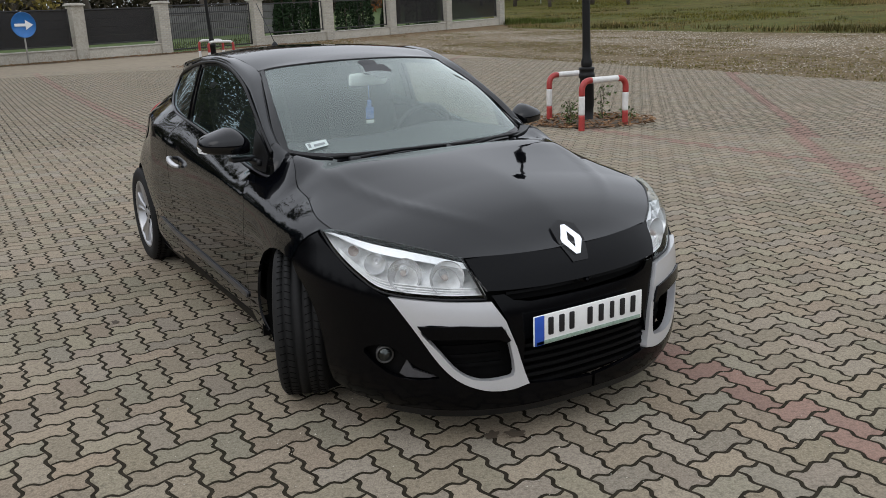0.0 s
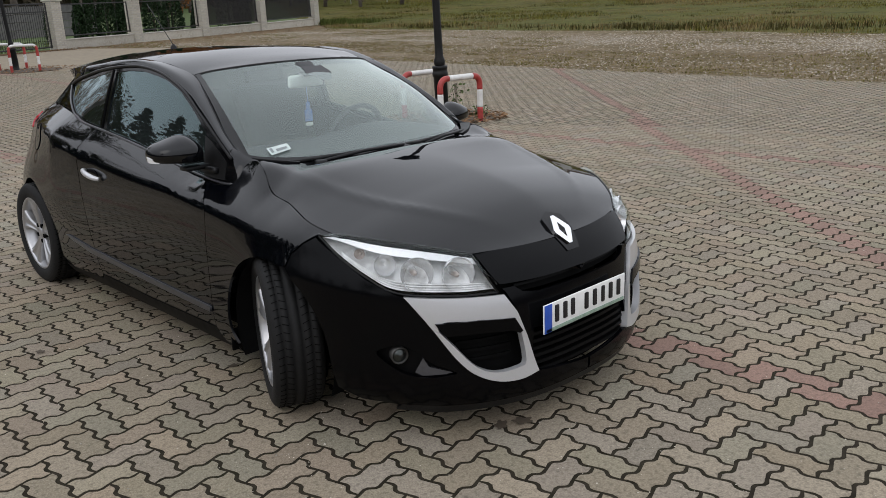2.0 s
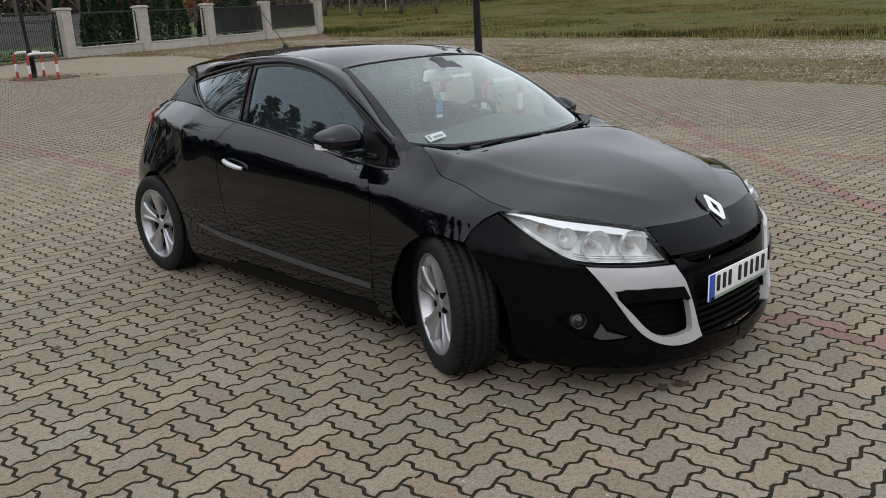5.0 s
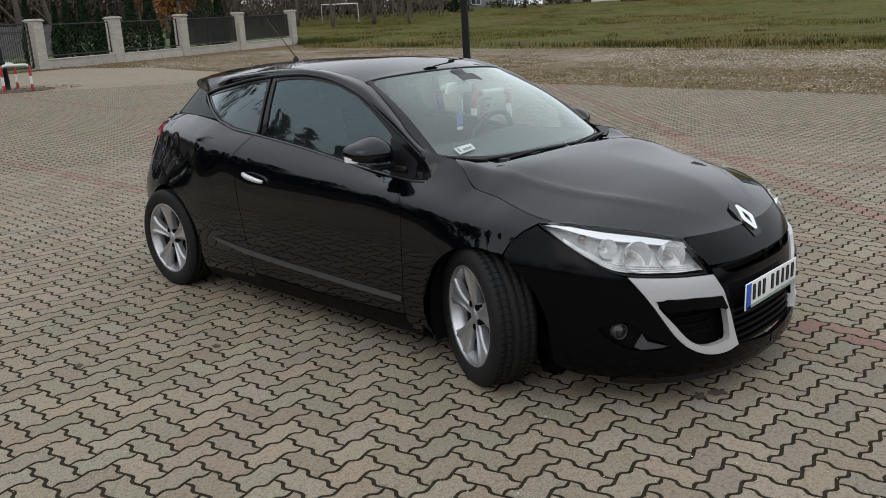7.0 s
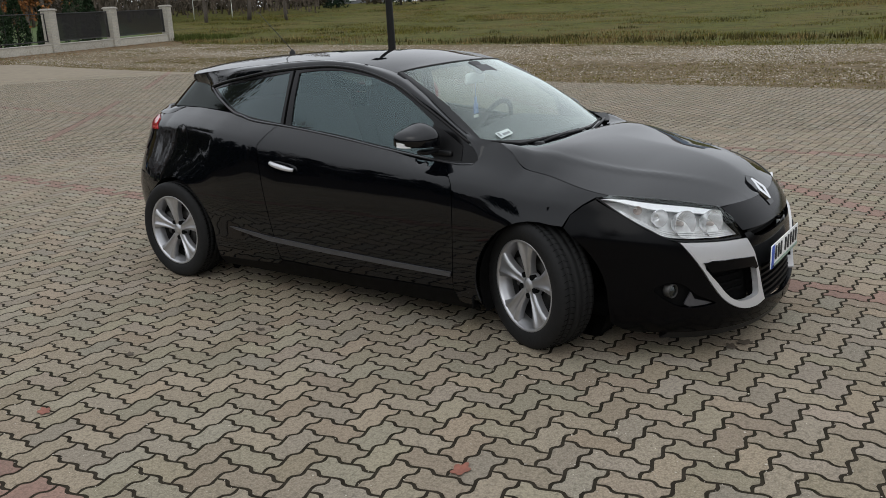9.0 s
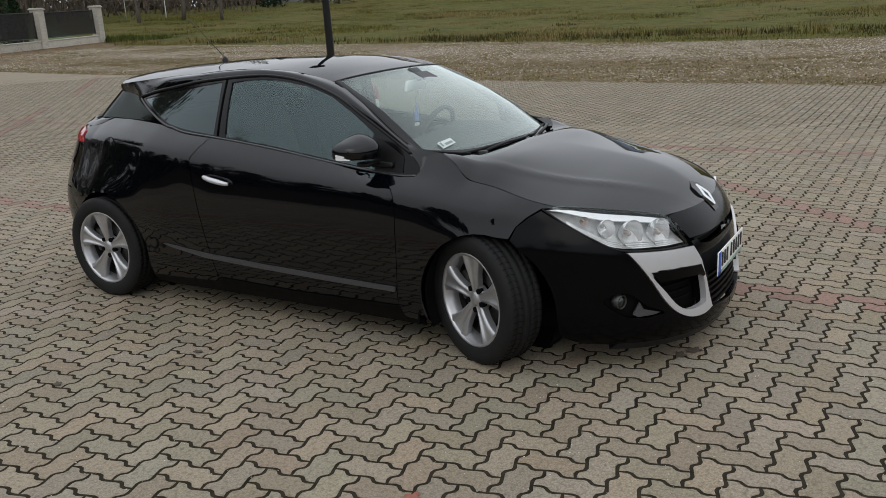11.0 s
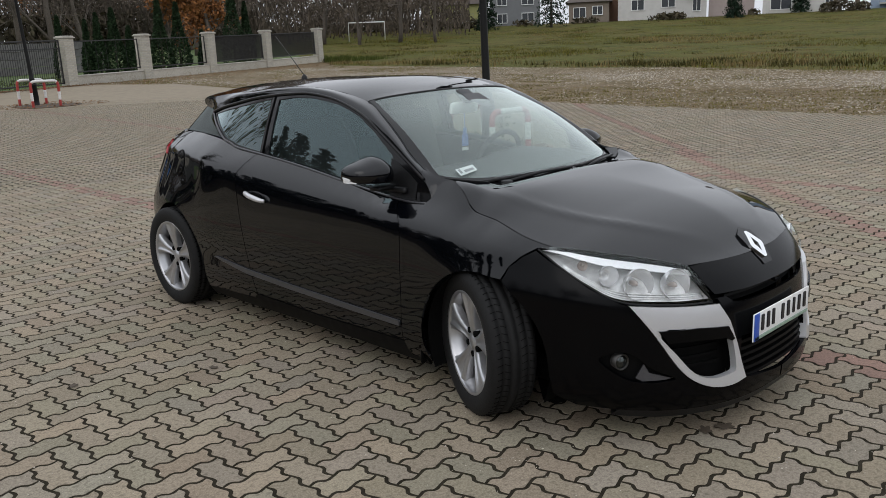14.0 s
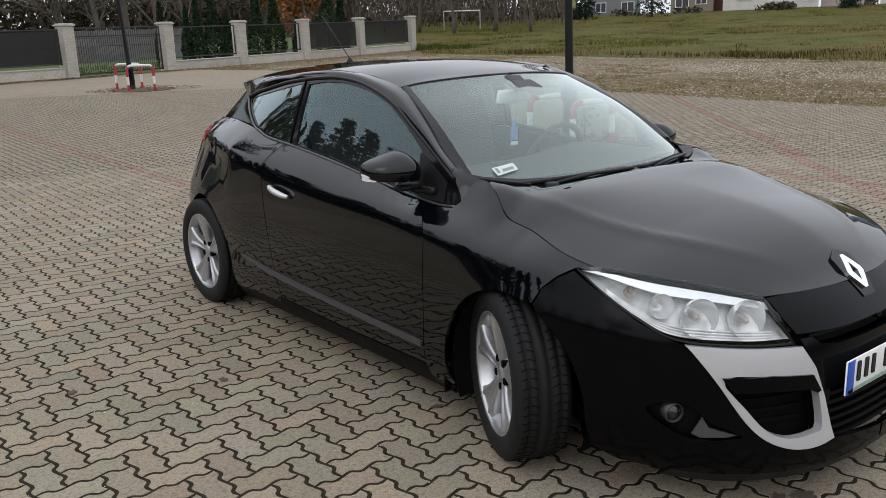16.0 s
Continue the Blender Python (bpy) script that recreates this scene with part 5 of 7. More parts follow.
# stones on the gravel strip
rg = np.random.RandomState(7)
STONE = material("pebbles", (0.29, 0.258, 0.21), 0.9, spec=0.1, spread=0.25, grain=30, per_island=0.45)
oct_v = np.array([(1, 0, 0), (0, 1, 0), (-1, 0, 0), (0, -1, 0), (0, 0, 0.8), (0, 0, -0.4)], float)
oct_f = [(0, 1, 4), (1, 2, 4), (2, 3, 4), (3, 0, 4)]
stones = []
while len(stones) < 34000:
    y = rg.uniform(-10, 36)
    x = rg.uniform(13, 29)
    if not inside((x, y), gravel_poly):
        continue
    n = noise.noise(Vector((x * 0.35, y * 0.12, 3.0))) + 0.5 * noise.noise(Vector((x * 1.1, y * 0.7, 8.0)))
    bright = math.exp(-((x - 22.8) / 2.3) ** 2) * (1.0 if y < 14 else 0.5) * max(0.15, 0.75 + 1.5 * noise.noise(Vector((x * 0.15, y * 0.2, 51))))
    if rg.rand() > 0.06 + 0.5 * max(0, n) + 0.7 * bright:
        continue
    s = rg.uniform(0.010, 0.034)
    v = oct_v * (s * rg.uniform(0.7, 1.3), s * rg.uniform(0.7, 1.3), s * 0.8)
    a = rg.uniform(0, 6.28)
    v[:, :2] = v[:, :2] @ np.array(((math.cos(a), math.sin(a)), (-math.sin(a), math.cos(a))))
    stones.append((v + (x, y, ground_z(x, y)), oct_f))
scatter_mesh("loose_stones", stones, STONE, "pale loose stones strewn over the gravel strip", "stones")

# grass tufts
TUFT = material("grass_blades", (0.106, 0.096, 0.019), 0.9, spec=0.08, spread=0.2, grain=5, per_island=0.6, second=(0.050, 0.047, 0.014), second_scale=0.32, second_amount=0.95)


def tuft(x, y, h, n, wide):
    v, f = [], []
    z = ground_z(x, y) - 0.01
    for k in range(n):
        a, lean, hh = rg.uniform(0, 6.28), rg.uniform(0.1, 0.7), h * rg.uniform(0.6, 1.15)
        bx, by = x + rg.uniform(-wide, wide), y + rg.uniform(-wide, wide)
        dx, dy = math.cos(a), math.sin(a)
        w = 0.012 + 0.10 * h * 0.35
        b = len(v)
        v += [(bx - dy * w, by + dx * w, z), (bx + dy * w, by - dx * w, z), (bx + dx * lean * hh, by + dy * lean * hh, z + hh)]
        f.append((b, b + 1, b + 2))
    return np.array(v), f


DRY = material("dry_grass_blades", (0.165, 0.122, 0.052), 0.9, spec=0.08, spread=0.25, grain=5, per_island=0.45, second=(0.085, 0.060, 0.028), second_scale=0.3, second_amount=0.9)
tufts, dry_tufts, weeds = [], [], []
while len(tufts) + len(dry_tufts) < 19000:
    x, y = rg.uniform(26, 100), rg.uniform(-15, 85)
    d = math.hypot(x, y)
    if d > 112 or not inside((x, y), field_poly) or rg.rand() > (30 / max(30, d)) ** 0.6:
        continue
    patch = noise.noise(Vector((x * 0.08, y * 0.08, 0))) + 0.6 * noise.noise(Vector((x * 0.3, y * 0.3, 5)))
    edge = math.exp(-((x - 29.5) / 1.6) ** 2)
    if patch < -0.05 - 0.3 * edge and rg.rand() < 0.75:
        continue
    h = 0.05 + 0.20 * max(0, patch) + 0.24 * edge * max(0, 0.4 + 1.5 * noise.noise(Vector((x * 0.5, y * 0.5, 9))))
    worn = noise.noise(Vector((x * 0.05, y * 0.11, 14))) + 0.7 * noise.noise(Vector((x * 0.35, y * 0.35, 19))) + 0.35 * edge
    clump = noise.noise(Vector((x * 0.22, y * 0.30, 27))) + 0.6 * noise.noise(Vector((x * 0.7, y * 0.7, 33)))
    if clump + 0.55 * edge > 0.42 and rg.rand() < 0.8:
        weeds.append(tuft(x, y, rg.uniform(0.07, 0.22) * (1 + 0.6 * edge), 9, 0.24 + 0.004 * d))
        continue
    pile = dry_tufts if worn + rg.normal(0, 0.08) > 0.12 else tufts
    pile.append(tuft(x, y, h * rg.uniform(0.6, 1.5), 7, 0.22 + 0.005 * d))
for _ in range(24000):
    x, y = rg.uniform(13.0, 27), rg.uniform(-9, 36)
    if inside((x, y), gravel_poly) and (noise.noise(Vector((x * 0.3, y * 0.2, 31))) + 0.5 * noise.noise(Vector((x * 1.1, y * 0.8, 37))) > 0.08 or abs(x - EDGE_X(y)) < 0.5 + 0.8 * rg.rand() or (y < 13 and x - EDGE_X(y) < 3.8 + 3.0 * noise.noise(Vector((x * 0.2, y * 0.25, 41))) and rg.rand() < 0.7)):
        (tufts if rg.rand() < 0.6 else dry_tufts).append(tuft(x, y, rg.uniform(0.015, 0.055), 7, 0.18))
scatter_mesh("field_grass_tufts", tufts, TUFT, "rough tufts of green grass on the field", "grass")
WEEDY = material("dark_weed_blades", (0.050, 0.046, 0.014), 0.9, spec=0.08, spread=0.3, grain=5, per_island=0.6, second=(0.078, 0.056, 0.024), second_scale=0.5, second_amount=0.9)
scatter_mesh("weed_clumps", weeds, WEEDY, "dark clumps of rough weeds on the field", "weeds")
scatter_mesh("dry_grass_tufts", dry_tufts, DRY, "dry straw-coloured grass tufts on the field", "grass")
GREENT = material("lawn_blades", (0.056, 0.070, 0.016), 0.9, spec=0.08, spread=0.2, grain=5, per_island=0.35)
lawn_t = []
for _ in range(2600):
    x = rg.uniform(-5, 31)
    y = 30.8 + 0.353 * x + rg.uniform(0.5, 7.5)
    lawn_t.append(tuft(x, y, rg.uniform(0.05, 0.13), 6, 0.15))
for _ in range(260):
    x, y = rg.uniform(30.2, 34), rg.uniform(39, 45)
    lawn_t.append(tuft(x, y, rg.uniform(0.15, 0.4), 9, 0.3))
scatter_mesh("lawn_grass", lawn_t, GREENT, "short green lawn grass and weeds by the fence", "grass")

# ---- the fence: white-washed brick pillars, low walls, dark railings ----
WHITEWASH = material("whitewashed_brick", (0.425, 0.395, 0.335), 0.85, spread=0.16, grain=18, bump=0.4, second=(0.28, 0.245, 0.185), second_scale=2.5, second_amount=0.85, per_object=0.10)
MORTAR = material("pillar_mortar", (0.36, 0.35, 0.325), 0.9, spread=0.15, grain=25)
CAP = material("cap_concrete", (0.40, 0.375, 0.33), 0.9, spread=0.15, grain=20)
def mesh_screen(name, base, through_share):
    """A woven privacy mesh: part of the light passes between its threads."""
    m = material(name, base, 0.85, spread=0.35, grain=7, second=(0.03, 0.022, 0.018), second_scale=1.2)
    n, l = m.node_tree.nodes, m.node_tree.links
    clear, mixer = n.new("ShaderNodeBsdfTransparent"), n.new("ShaderNodeMixShader")
    mixer.inputs[0].default_value = through_share
    l.new(n["Principled BSDF"].outputs[0], mixer.inputs[1])
    l.new(clear.outputs[0], mixer.inputs[2])
    l.new(mixer.outputs[0], n["Material Output"].inputs[0])
    return m


IRON = material("fence_iron", (0.02, 0.019, 0.019), 0.5, spread=0.2, grain=60)
SCREEN = mesh_screen("dark_screen_mesh", (0.011, 0.0095, 0.009), 0.30)
PILLARS = [(-3.7, 29.5), (-0.15, 30.75), (3.38, 32.0), (6.95, 33.25), (11.7, 34.93), (16.0, 36.44), (20.5, 38.02), (25.17, 39.66), (30.3, 41.47)]
FDIR = Vector((0.943, 0.333, 0)).normalized()
FANG = math.degrees(math.atan2(FDIR.y, FDIR.x))
brick_m = finish(box((0.245, 0.012, 0.062), (0, 0, 0), 0.004, 1), "brick", WHITEWASH, False)
half_m = finish(box((0.118, 0.012, 0.062), (0, 0, 0), 0.004, 1), "brick", WHITEWASH, False)


def pillar(x, y, bricks):
    z = ground_z(x, y) - 0.02
    p = thing("fence_pillar", "white-washed brick fence pillar with a flat cap", "pillar", "pillars of the fence", at=pose(x, y, z, 0, 0, FANG))
    part("core", box((0.50, 0.50, 2.06), (0, 0, 1.03), 0.006, 1), MORTAR if bricks else WHITEWASH, p, smooth=False)
    part("cap", join(box((0.62, 0.62, 0.06), (0, 0, 2.09), 0.015), box((0.54, 0.54, 0.05), (0, 0, 2.14), 0.02)), CAP, p)
    if bricks:
        for row in range(27):
            zz = 0.045 + row * 0.0755
            for ox, oy, rot in ((0, -0.252, 0), (-0.252, 0, 90), (0.252, 0, 90)):
                for k in (-1, 1) if row % 2 == 0 else (-1, 0, 1):
                    half = row % 2 == 1 and k != 0
                    along = k * 0.126 if row % 2 == 0 else k * 0.19
                    m = pose(ox + (along if rot == 0 else 0), oy + (along if rot else 0), zz, 0, 0, rot)
                    b = new("brick", half_m if half else brick_m)
                    b.parent, b.matrix_basis = p, m
    return p


for k, (x, y) in enumerate(PILLARS):
    pillar(x, y, 3 <= k <= 8)
for k in range(len(PILLARS) - 1):
    (xa, ya), (xb, yb) = PILLARS[k], PILLARS[k + 1]
    ln = math.hypot(xb - xa, yb - ya) - 0.5
    mx, my = (xa + xb) / 2, (ya + yb) / 2
    ang = math.degrees(math.atan2(yb - ya, xb - xa))
    zz = ground_z(mx, my)
    tilt = -math.degrees(math.atan2(ground_z(xb, yb) - ground_z(xa, ya), ln))
    m = pose(mx, my, zz, 0, tilt, ang)
    if k == 3:
        g = thing("gate", "dark steel bar gate, closed, between two pillars", "gate", at=m)
        part("gate_frame", join(box((ln - 0.1, 0.05, 0.06), (0, 0, 0.12), 0.005), box((ln - 0.1, 0.05, 0.06), (0, 0, 1.95), 0.005), box((ln - 0.1, 0.04, 0.05), (0, 0, 1.62), 0.005), box((0.06, 0.05, 1.9), (-ln / 2 + 0.08, 0, 1.03), 0.005), box((0.06, 0.05, 1.9), (ln / 2 - 0.08, 0, 1.03), 0.005)), IRON, g)
        bar_m = finish(box((0.018, 0.018, 1.84), (0, 0, 1.03)), "gate_bar", IRON, False)
        for q in np.arange(-ln / 2 + 0.2, ln / 2 - 0.15, 0.11):
            part("gate_bar", bar_m, IRON, g, at=pose(q, 0, 0))
        continue
    f = thing("fence_section", "low white wall with a dark screened railing", "fence", "sections of the fence", at=m)
    part("low_wall", box((ln, 0.30, 0.40), (0, 0, 0.18), 0.01), WHITEWASH, f, smooth=False)
    part("wall_coping", box((ln, 0.36, 0.05), (0, 0, 0.40), 0.01), CAP, f)
    part("railing_frame", join(box((ln - 0.06, 0.04, 0.05), (0, 0, 0.56), 0.004), box((ln - 0.06, 0.04, 0.05), (0, 0, 1.90), 0.004), box((0.05, 0.04, 1.42), (-ln / 2 + 0.06, 0, 1.22), 0.004), box((0.05, 0.04, 1.42), (ln / 2 - 0.06, 0, 1.22), 0.004)), IRON, f)
    if k in (0, 1, 2, 6, 7):
        part("screen", box((ln - 0.16, 0.012, 1.30), (0, 0.01, 1.23)), SCREEN, f, smooth=False)
    else:
        wire_m = finish(box((0.008, 0.008, 1.34), (0, 0, 1.23)), "railing_wire", IRON, False)
        for q in np.arange(-ln / 2 + 0.25, ln / 2 - 0.15, 0.6):
            part("railing_wire", wire_m, IRON, f, at=pose(q, 0, 0))

# a panel wall behind the lawn
PANELW = material("grey_panel_wall", (0.13, 0.125, 0.12), 0.9, spread=0.2, grain=6, per_object=0.15)
wall_back = tagged(new("wall_back"), "grey concrete panel wall behind the lawn", "wall", kind="structure")
pan_m = finish(box((2.05, 0.06, 0.42), (0, 0, 0), 0.01), "wall_panel", PANELW, False)
for k in range(15):
    x = -8 + k * 2.05 * 0.943
    y = 40.2 + (x + 8) * 0.353
    for r in range(4):
        ob = part("wall_panel", pan_m, PANELW, wall_back, at=pose(x, y, ground_z(x, y) + 0.22 + 0.44 * r, 0, 0, FANG))

# ---- trees ----
BARK = material("bark", (0.075, 0.062, 0.05), 0.95, spread=0.35, grain=14, bump=0.5)
def leaf_mat(name, c, c2):
    return material(name, c, 0.85, spec=0.15, spread=0.2, grain=3, per_island=0.45, second=c2, second_scale=0.8)
L_THUJA = leaf_mat("thuja_green", (0.018, 0.034, 0.014), (0.012, 0.022, 0.010))
L_SPRUCE = leaf_mat("spruce_green", (0.016, 0.030, 0.018), (0.012, 0.022, 0.014))
L_BROWN = leaf_mat("beech_brown", (0.20, 0.085, 0.030), (0.13, 0.055, 0.022))
L_YELLOW = leaf_mat("yellow_leaves", (0.22, 0.17, 0.045), (0.12, 0.11, 0.035))
L_TWIG = leaf_mat("twig_haze", (0.085, 0.070, 0.055), (0.12, 0.09, 0.06))


def leaf_card(c, s, r):
    a, b = r.uniform(-1, 1, 3), r.uniform(-1, 1, 3)
    a /= np.linalg.norm(a) + 1e-6
    b -= a * (a @ b)
    b /= np.linalg.norm(b) + 1e-6
    return np.array([c - a * s, c + b * s * 0.45, c + a * s, c - b * s * 0.45]), [(0, 1, 2, 3)]


def crown_mesh(name, shapes, mat):
    vs, fs, base = [], [], 0
    for v, f in shapes:
        vs.append(v)
        fs += [tuple(base + k for k in g) for g in f]
        base += len(v)
    me = bpy.data.meshes.new(name)
    me.from_pydata(np.concatenate(vs).tolist(), [], fs)
    me.materials.append(mat)
    return me


def thuja(x, y, h, w, seed, label="dark green clipped column thuja on the lawn"):
    r = np.random.RandomState(seed)
    t = thing("thuja", label, "tree", "thujas behind the fence", at=pose(x, y, ground_z(x, y)))
    part("trunk", tube([(0, 0, 0), (0.02, 0, h * 0.5), (0, 0, h * 0.92)], 0.06, 7, radii=[0.07, 0.05, 0.01]), BARK, t)
    sh = []
    for _ in range(2800):
        q = r.rand() ** 0.8
        rad = w * (0.55 + 0.45 * math.sin(math.pi * min(1, q * 1.3 + 0.15))) * (1 - q) ** 0.45 * (0.72 + 0.33 * r.rand())
        a = r.uniform(0, 6.28)
        sh.append(leaf_card(np.array((rad * math.cos(a), rad * math.sin(a), 0.08 + q * (h - 0.1))), r.uniform(0.05, 0.12), r))
    part("crown", crown_mesh("crown", sh, L_THUJA), L_THUJA, t)
    return t


def branches(r, p, d, length, rad, depth, segs, tips):
    """Grows one limb and what forks from it."""
    pts = [np.array(p, float)]
    for k in range(4):
        d = d + r.uniform(-0.16, 0.16, 3) + np.array((0, 0, 0.05))
        d /= np.linalg.norm(d)
        pts.append(pts[-1] + d * length / 4)
    segs.append((pts, rad))
    if depth == 0:
        tips += pts[2:]
        return
    for k in range(r.randint(3, 5)):
        i = r.randint(1, 5)
        nd = d * 0.55 + r.uniform(-0.75, 0.75, 3) + np.array((0, 0, 0.22))
        branches(r, pts[i], nd / np.linalg.norm(nd), length * r.uniform(0.5, 0.72), rad * (1 - 0.14 * i) * 0.6, depth - 1, segs, tips)


def tree(x, y, h, seed, label, leaf=None, leaves=0, leaf_size=0.12, depth=3, spread=0.25, group="trees behind the fence"):
    r = np.random.RandomState(seed)
    t = thing("tree", label, "tree", group, at=pose(x, y, ground_z(x, y) - 0.05))
    segs, tips = [], []
    branches(r, (0, 0, 0), np.array((r.uniform(-0.08, 0.08), r.uniform(-0.08, 0.08), 1.0)), h * 0.5, h * 0.018, depth, segs, tips)
    part("trunk", tube([tuple(q) for q in segs[0][0]], 0.1, 8, radii=[segs[0][1] * (1.25 - 0.16 * k) for k in range(5)]), BARK, t)
    limbs = bmesh.new()
    for pts, rad in segs[1:]:
        n = 5 if rad > 0.03 else 3
        b = tube([tuple(q) for q in pts], rad, n, caps=False, radii=[max(0.008, rad * (1 - 0.2 * k)) for k in range(5)])
        me = bpy.data.meshes.new("t")
        b.to_mesh(me)
        b.free()
        limbs.from_mesh(me)
        bpy.data.meshes.remove(me)
    part("branchwork", limbs, BARK, t)
    sh = []
    for _ in range(leaves):
        c = tips[r.randint(len(tips))] + r.normal(0, spread, 3)
        sh.append(leaf_card(c, leaf_size * r.uniform(0.6, 1.4), r))
    if sh:
        part("crown", crown_mesh("crown", sh, leaf), leaf, t)
    return t


def spruce(x, y, h, seed, group=""):
    r = np.random.RandomState(seed)
    t = thing("spruce", "dark green spruce with drooping branches", "tree", group, at=pose(x, y, ground_z(x, y) - 0.05))
    part("trunk", tube([(0, 0, 0), (0, 0, h * 0.5), (0, 0, h)], 0.1, 7, radii=[h * 0.018, h * 0.011, 0.01]), BARK, t)
    sh = []
    z = h * 0.08
    while z < h * 0.97:
        q = z / h
        for k in range(9):
            a, ln = r.uniform(0, 6.28), h * 0.26 * (1 - q) * r.uniform(0.75, 1.15) + 0.1
            for m in range(int(6 + 16 * (1 - q))):
                u = r.rand() ** 0.7
                c = np.array((math.cos(a) * ln * u, math.sin(a) * ln * u, z - 0.32 * ln * u * u)) + r.normal(0, 0.05 + 0.05 * u, 3)
                sh.append(leaf_card(c, r.uniform(0.10, 0.22), r))
        z += h * 0.045
    part("crown", crown_mesh("crown", sh, L_SPRUCE), L_SPRUCE, t)


for k, (x, y, top, w) in enumerate(((13.45, 40.1, 3.97, 0.42), (14.6, 39.6, 3.75, 0.38), (15.1, 39.4, 4.07, 0.5), (15.8, 39.1, 4.3, 0.62), (16.5, 38.9, 3.4, 0.45), (17.9, 38.3, 4.75, 0.62), (19.3, 39.0, 4.6, 0.66), (24.3, 41.7, 5.9, 0.85), (25.4, 42.0, 4.9, 0.6), (21.3, 40.1, 3.2, 0.35))):
    thuja(x, y, top - ground_z(x, y), w, 20 + k)
TREES = ((22.5, 46, 8.5, "brown-leaved young beech behind the fence", L_BROWN, 2600, 0.16), (28.5, 52, 8, "brown-leaved young beech behind the fence", L_BROWN, 2200, 0.16), (33, 62, 9, "bare branching tree with a few brown leaves", L_BROWN, 500, 0.14), (12, 52, 11, "bare branching tree in late autumn", L_TWIG, 900, 0.10), (17, 56, 12, "bare branching tree in late autumn", L_TWIG, 900, 0.10), (7, 50, 10, "thin tree with yellowing leaves", L_YELLOW, 1800, 0.17), (2, 47, 9, "thin tree with yellowing leaves", L_YELLOW, 2000, 0.18), (-3, 45, 9, "bare branching tree in late autumn", L_TWIG, 900, 0.10), (22, 64, 13, "bare branching tree in late autumn", L_TWIG, 900, 0.10), (27, 70, 12, "bare branching tree in late autumn", L_TWIG, 900, 0.10), (38, 72, 10, "bare branching tree in late autumn", L_TWIG, 700, 0.10), (-8, 42, 9, "bare branching tree in late autumn", L_TWIG, 800, 0.10), (45, 80, 8, "bare branching tree in late autumn", L_TWIG, 700, 0.10), (52, 84, 9, "bare branching tree in late autumn", L_TWIG, 700, 0.10), (62, 80, 7, "bare branching tree in late autumn", L_TWIG, 600, 0.10), (70, 74, 8, "bare branching tree in late autumn", L_TWIG, 600, 0.10))
for k, (x, y, h, label, lm, n, s) in enumerate(TREES):
    tree(x, y, h, 60 + k, label, lm, n, s, depth=3, spread=0.35)
for k, (x, y, h) in enumerate(((79.4, 60.5, 9.5), (74.5, 66.5, 6.5), (93, 44, 5), (102.5, 40.2, 5.5))):
    spruce(x, y, h, 90 + k, "spruces by the houses")
rt = np.random.RandomState(17)
for k in range(9):
    a, d0 = radians(24 + 2.6 * k + rt.uniform(-0.8, 0.8)), rt.uniform(80, 92)
    tree(-3 + d0 * math.sin(a), -3 + d0 * math.cos(a), rt.uniform(7, 10.5), 240 + k, "bare branching tree in late autumn", L_TWIG, 900, 0.14, depth=3, spread=0.5)
for k in range(16):
    u = k / 15
    x, y = -14 + 46 * u + rt.uniform(-1.5, 1.5), 53 + 26 * u + rt.uniform(-5, 7)
    warm = k % 4 == 1
    tree(x, y, rt.uniform(9.5, 14), 200 + k, "tree with thin brown leaves behind the gardens" if warm else "bare branching tree in late autumn", L_BROWN if warm else L_TWIG, 1500 if warm else 1300, 0.15 if warm else 0.13, depth=3, spread=0.5)
# trees on the near side of the lot, which the car's flank and windows mirror
NEAR_SPRUCES = ((38, 27, 10.5), (41.5, 24, 11.5), (46, 27, 12), (49.5, 24, 14), (52.5, 26, 15.5), (55, 22, 16), (58, 25, 13), (61.5, 27, 11.5), (65, 29, 10.5), (34, 25, 10), (28, 24, 9), (21, 26, 11), (12, 25, 10), (2, 27, 10), (-10, 29, 11), (70, 32, 9.5), (76, 33, 9))
for k, (az, d, up) in enumerate(NEAR_SPRUCES):
    x, y = -0.7 - d * math.cos(radians(az)), d * math.sin(radians(az))
    spruce(x, y, 1.1 + d * math.tan(radians(up)) - ground_z(x, y), 110 + k, "spruces on the near side of the lot")
L_OLIVE = leaf_mat("olive_leaves", (0.040, 0.046, 0.017), (0.075, 0.055, 0.022))
for k, (x, y, h, n) in enumerate(((-4.2, 15.5, 10.0, 4600), (-7.2, 19.5, 9.0, 4200), (-10.5, 29, 8, 4200), (-28, -6, 11, 4200))):
    tree(x, y, h, 130 + k, "tree with thin olive and brown leaves", L_OLIVE, n, 0.13, depth=3, spread=0.5, group="trees on the near side of the lot")
tree(-16.2, 15.2, 7.6, 141, "bare branching tree in late autumn", L_TWIG, 500, 0.10, depth=3, spread=0.4, group="trees on the near side of the lot")

# hedge and shrubs along the far end of the field
SHRUB = leaf_mat("shrub_leaves", (0.055, 0.045, 0.028), (0.035, 0.045, 0.02))
shr = []
for _ in range(9000):
    a = rg.uniform(10, 60)
    d = rg.uniform(104, 109)
    c = np.array((d * math.cos(radians(a)), d * math.sin(radians(a)), 0))
    clump = noise.noise(Vector((c[0] * 0.16, c[1] * 0.16, 2)))
    if a < 42 and clump < 0.12:
        continue
    hh = 0.4 + 1.6 * max(0, clump) + 0.6 * (a > 42)
    c[2] = ground_z(c[0], c[1]) + rg.uniform(0, hh)
    shr.append(leaf_card(c, rg.uniform(0.15, 0.4), rg))
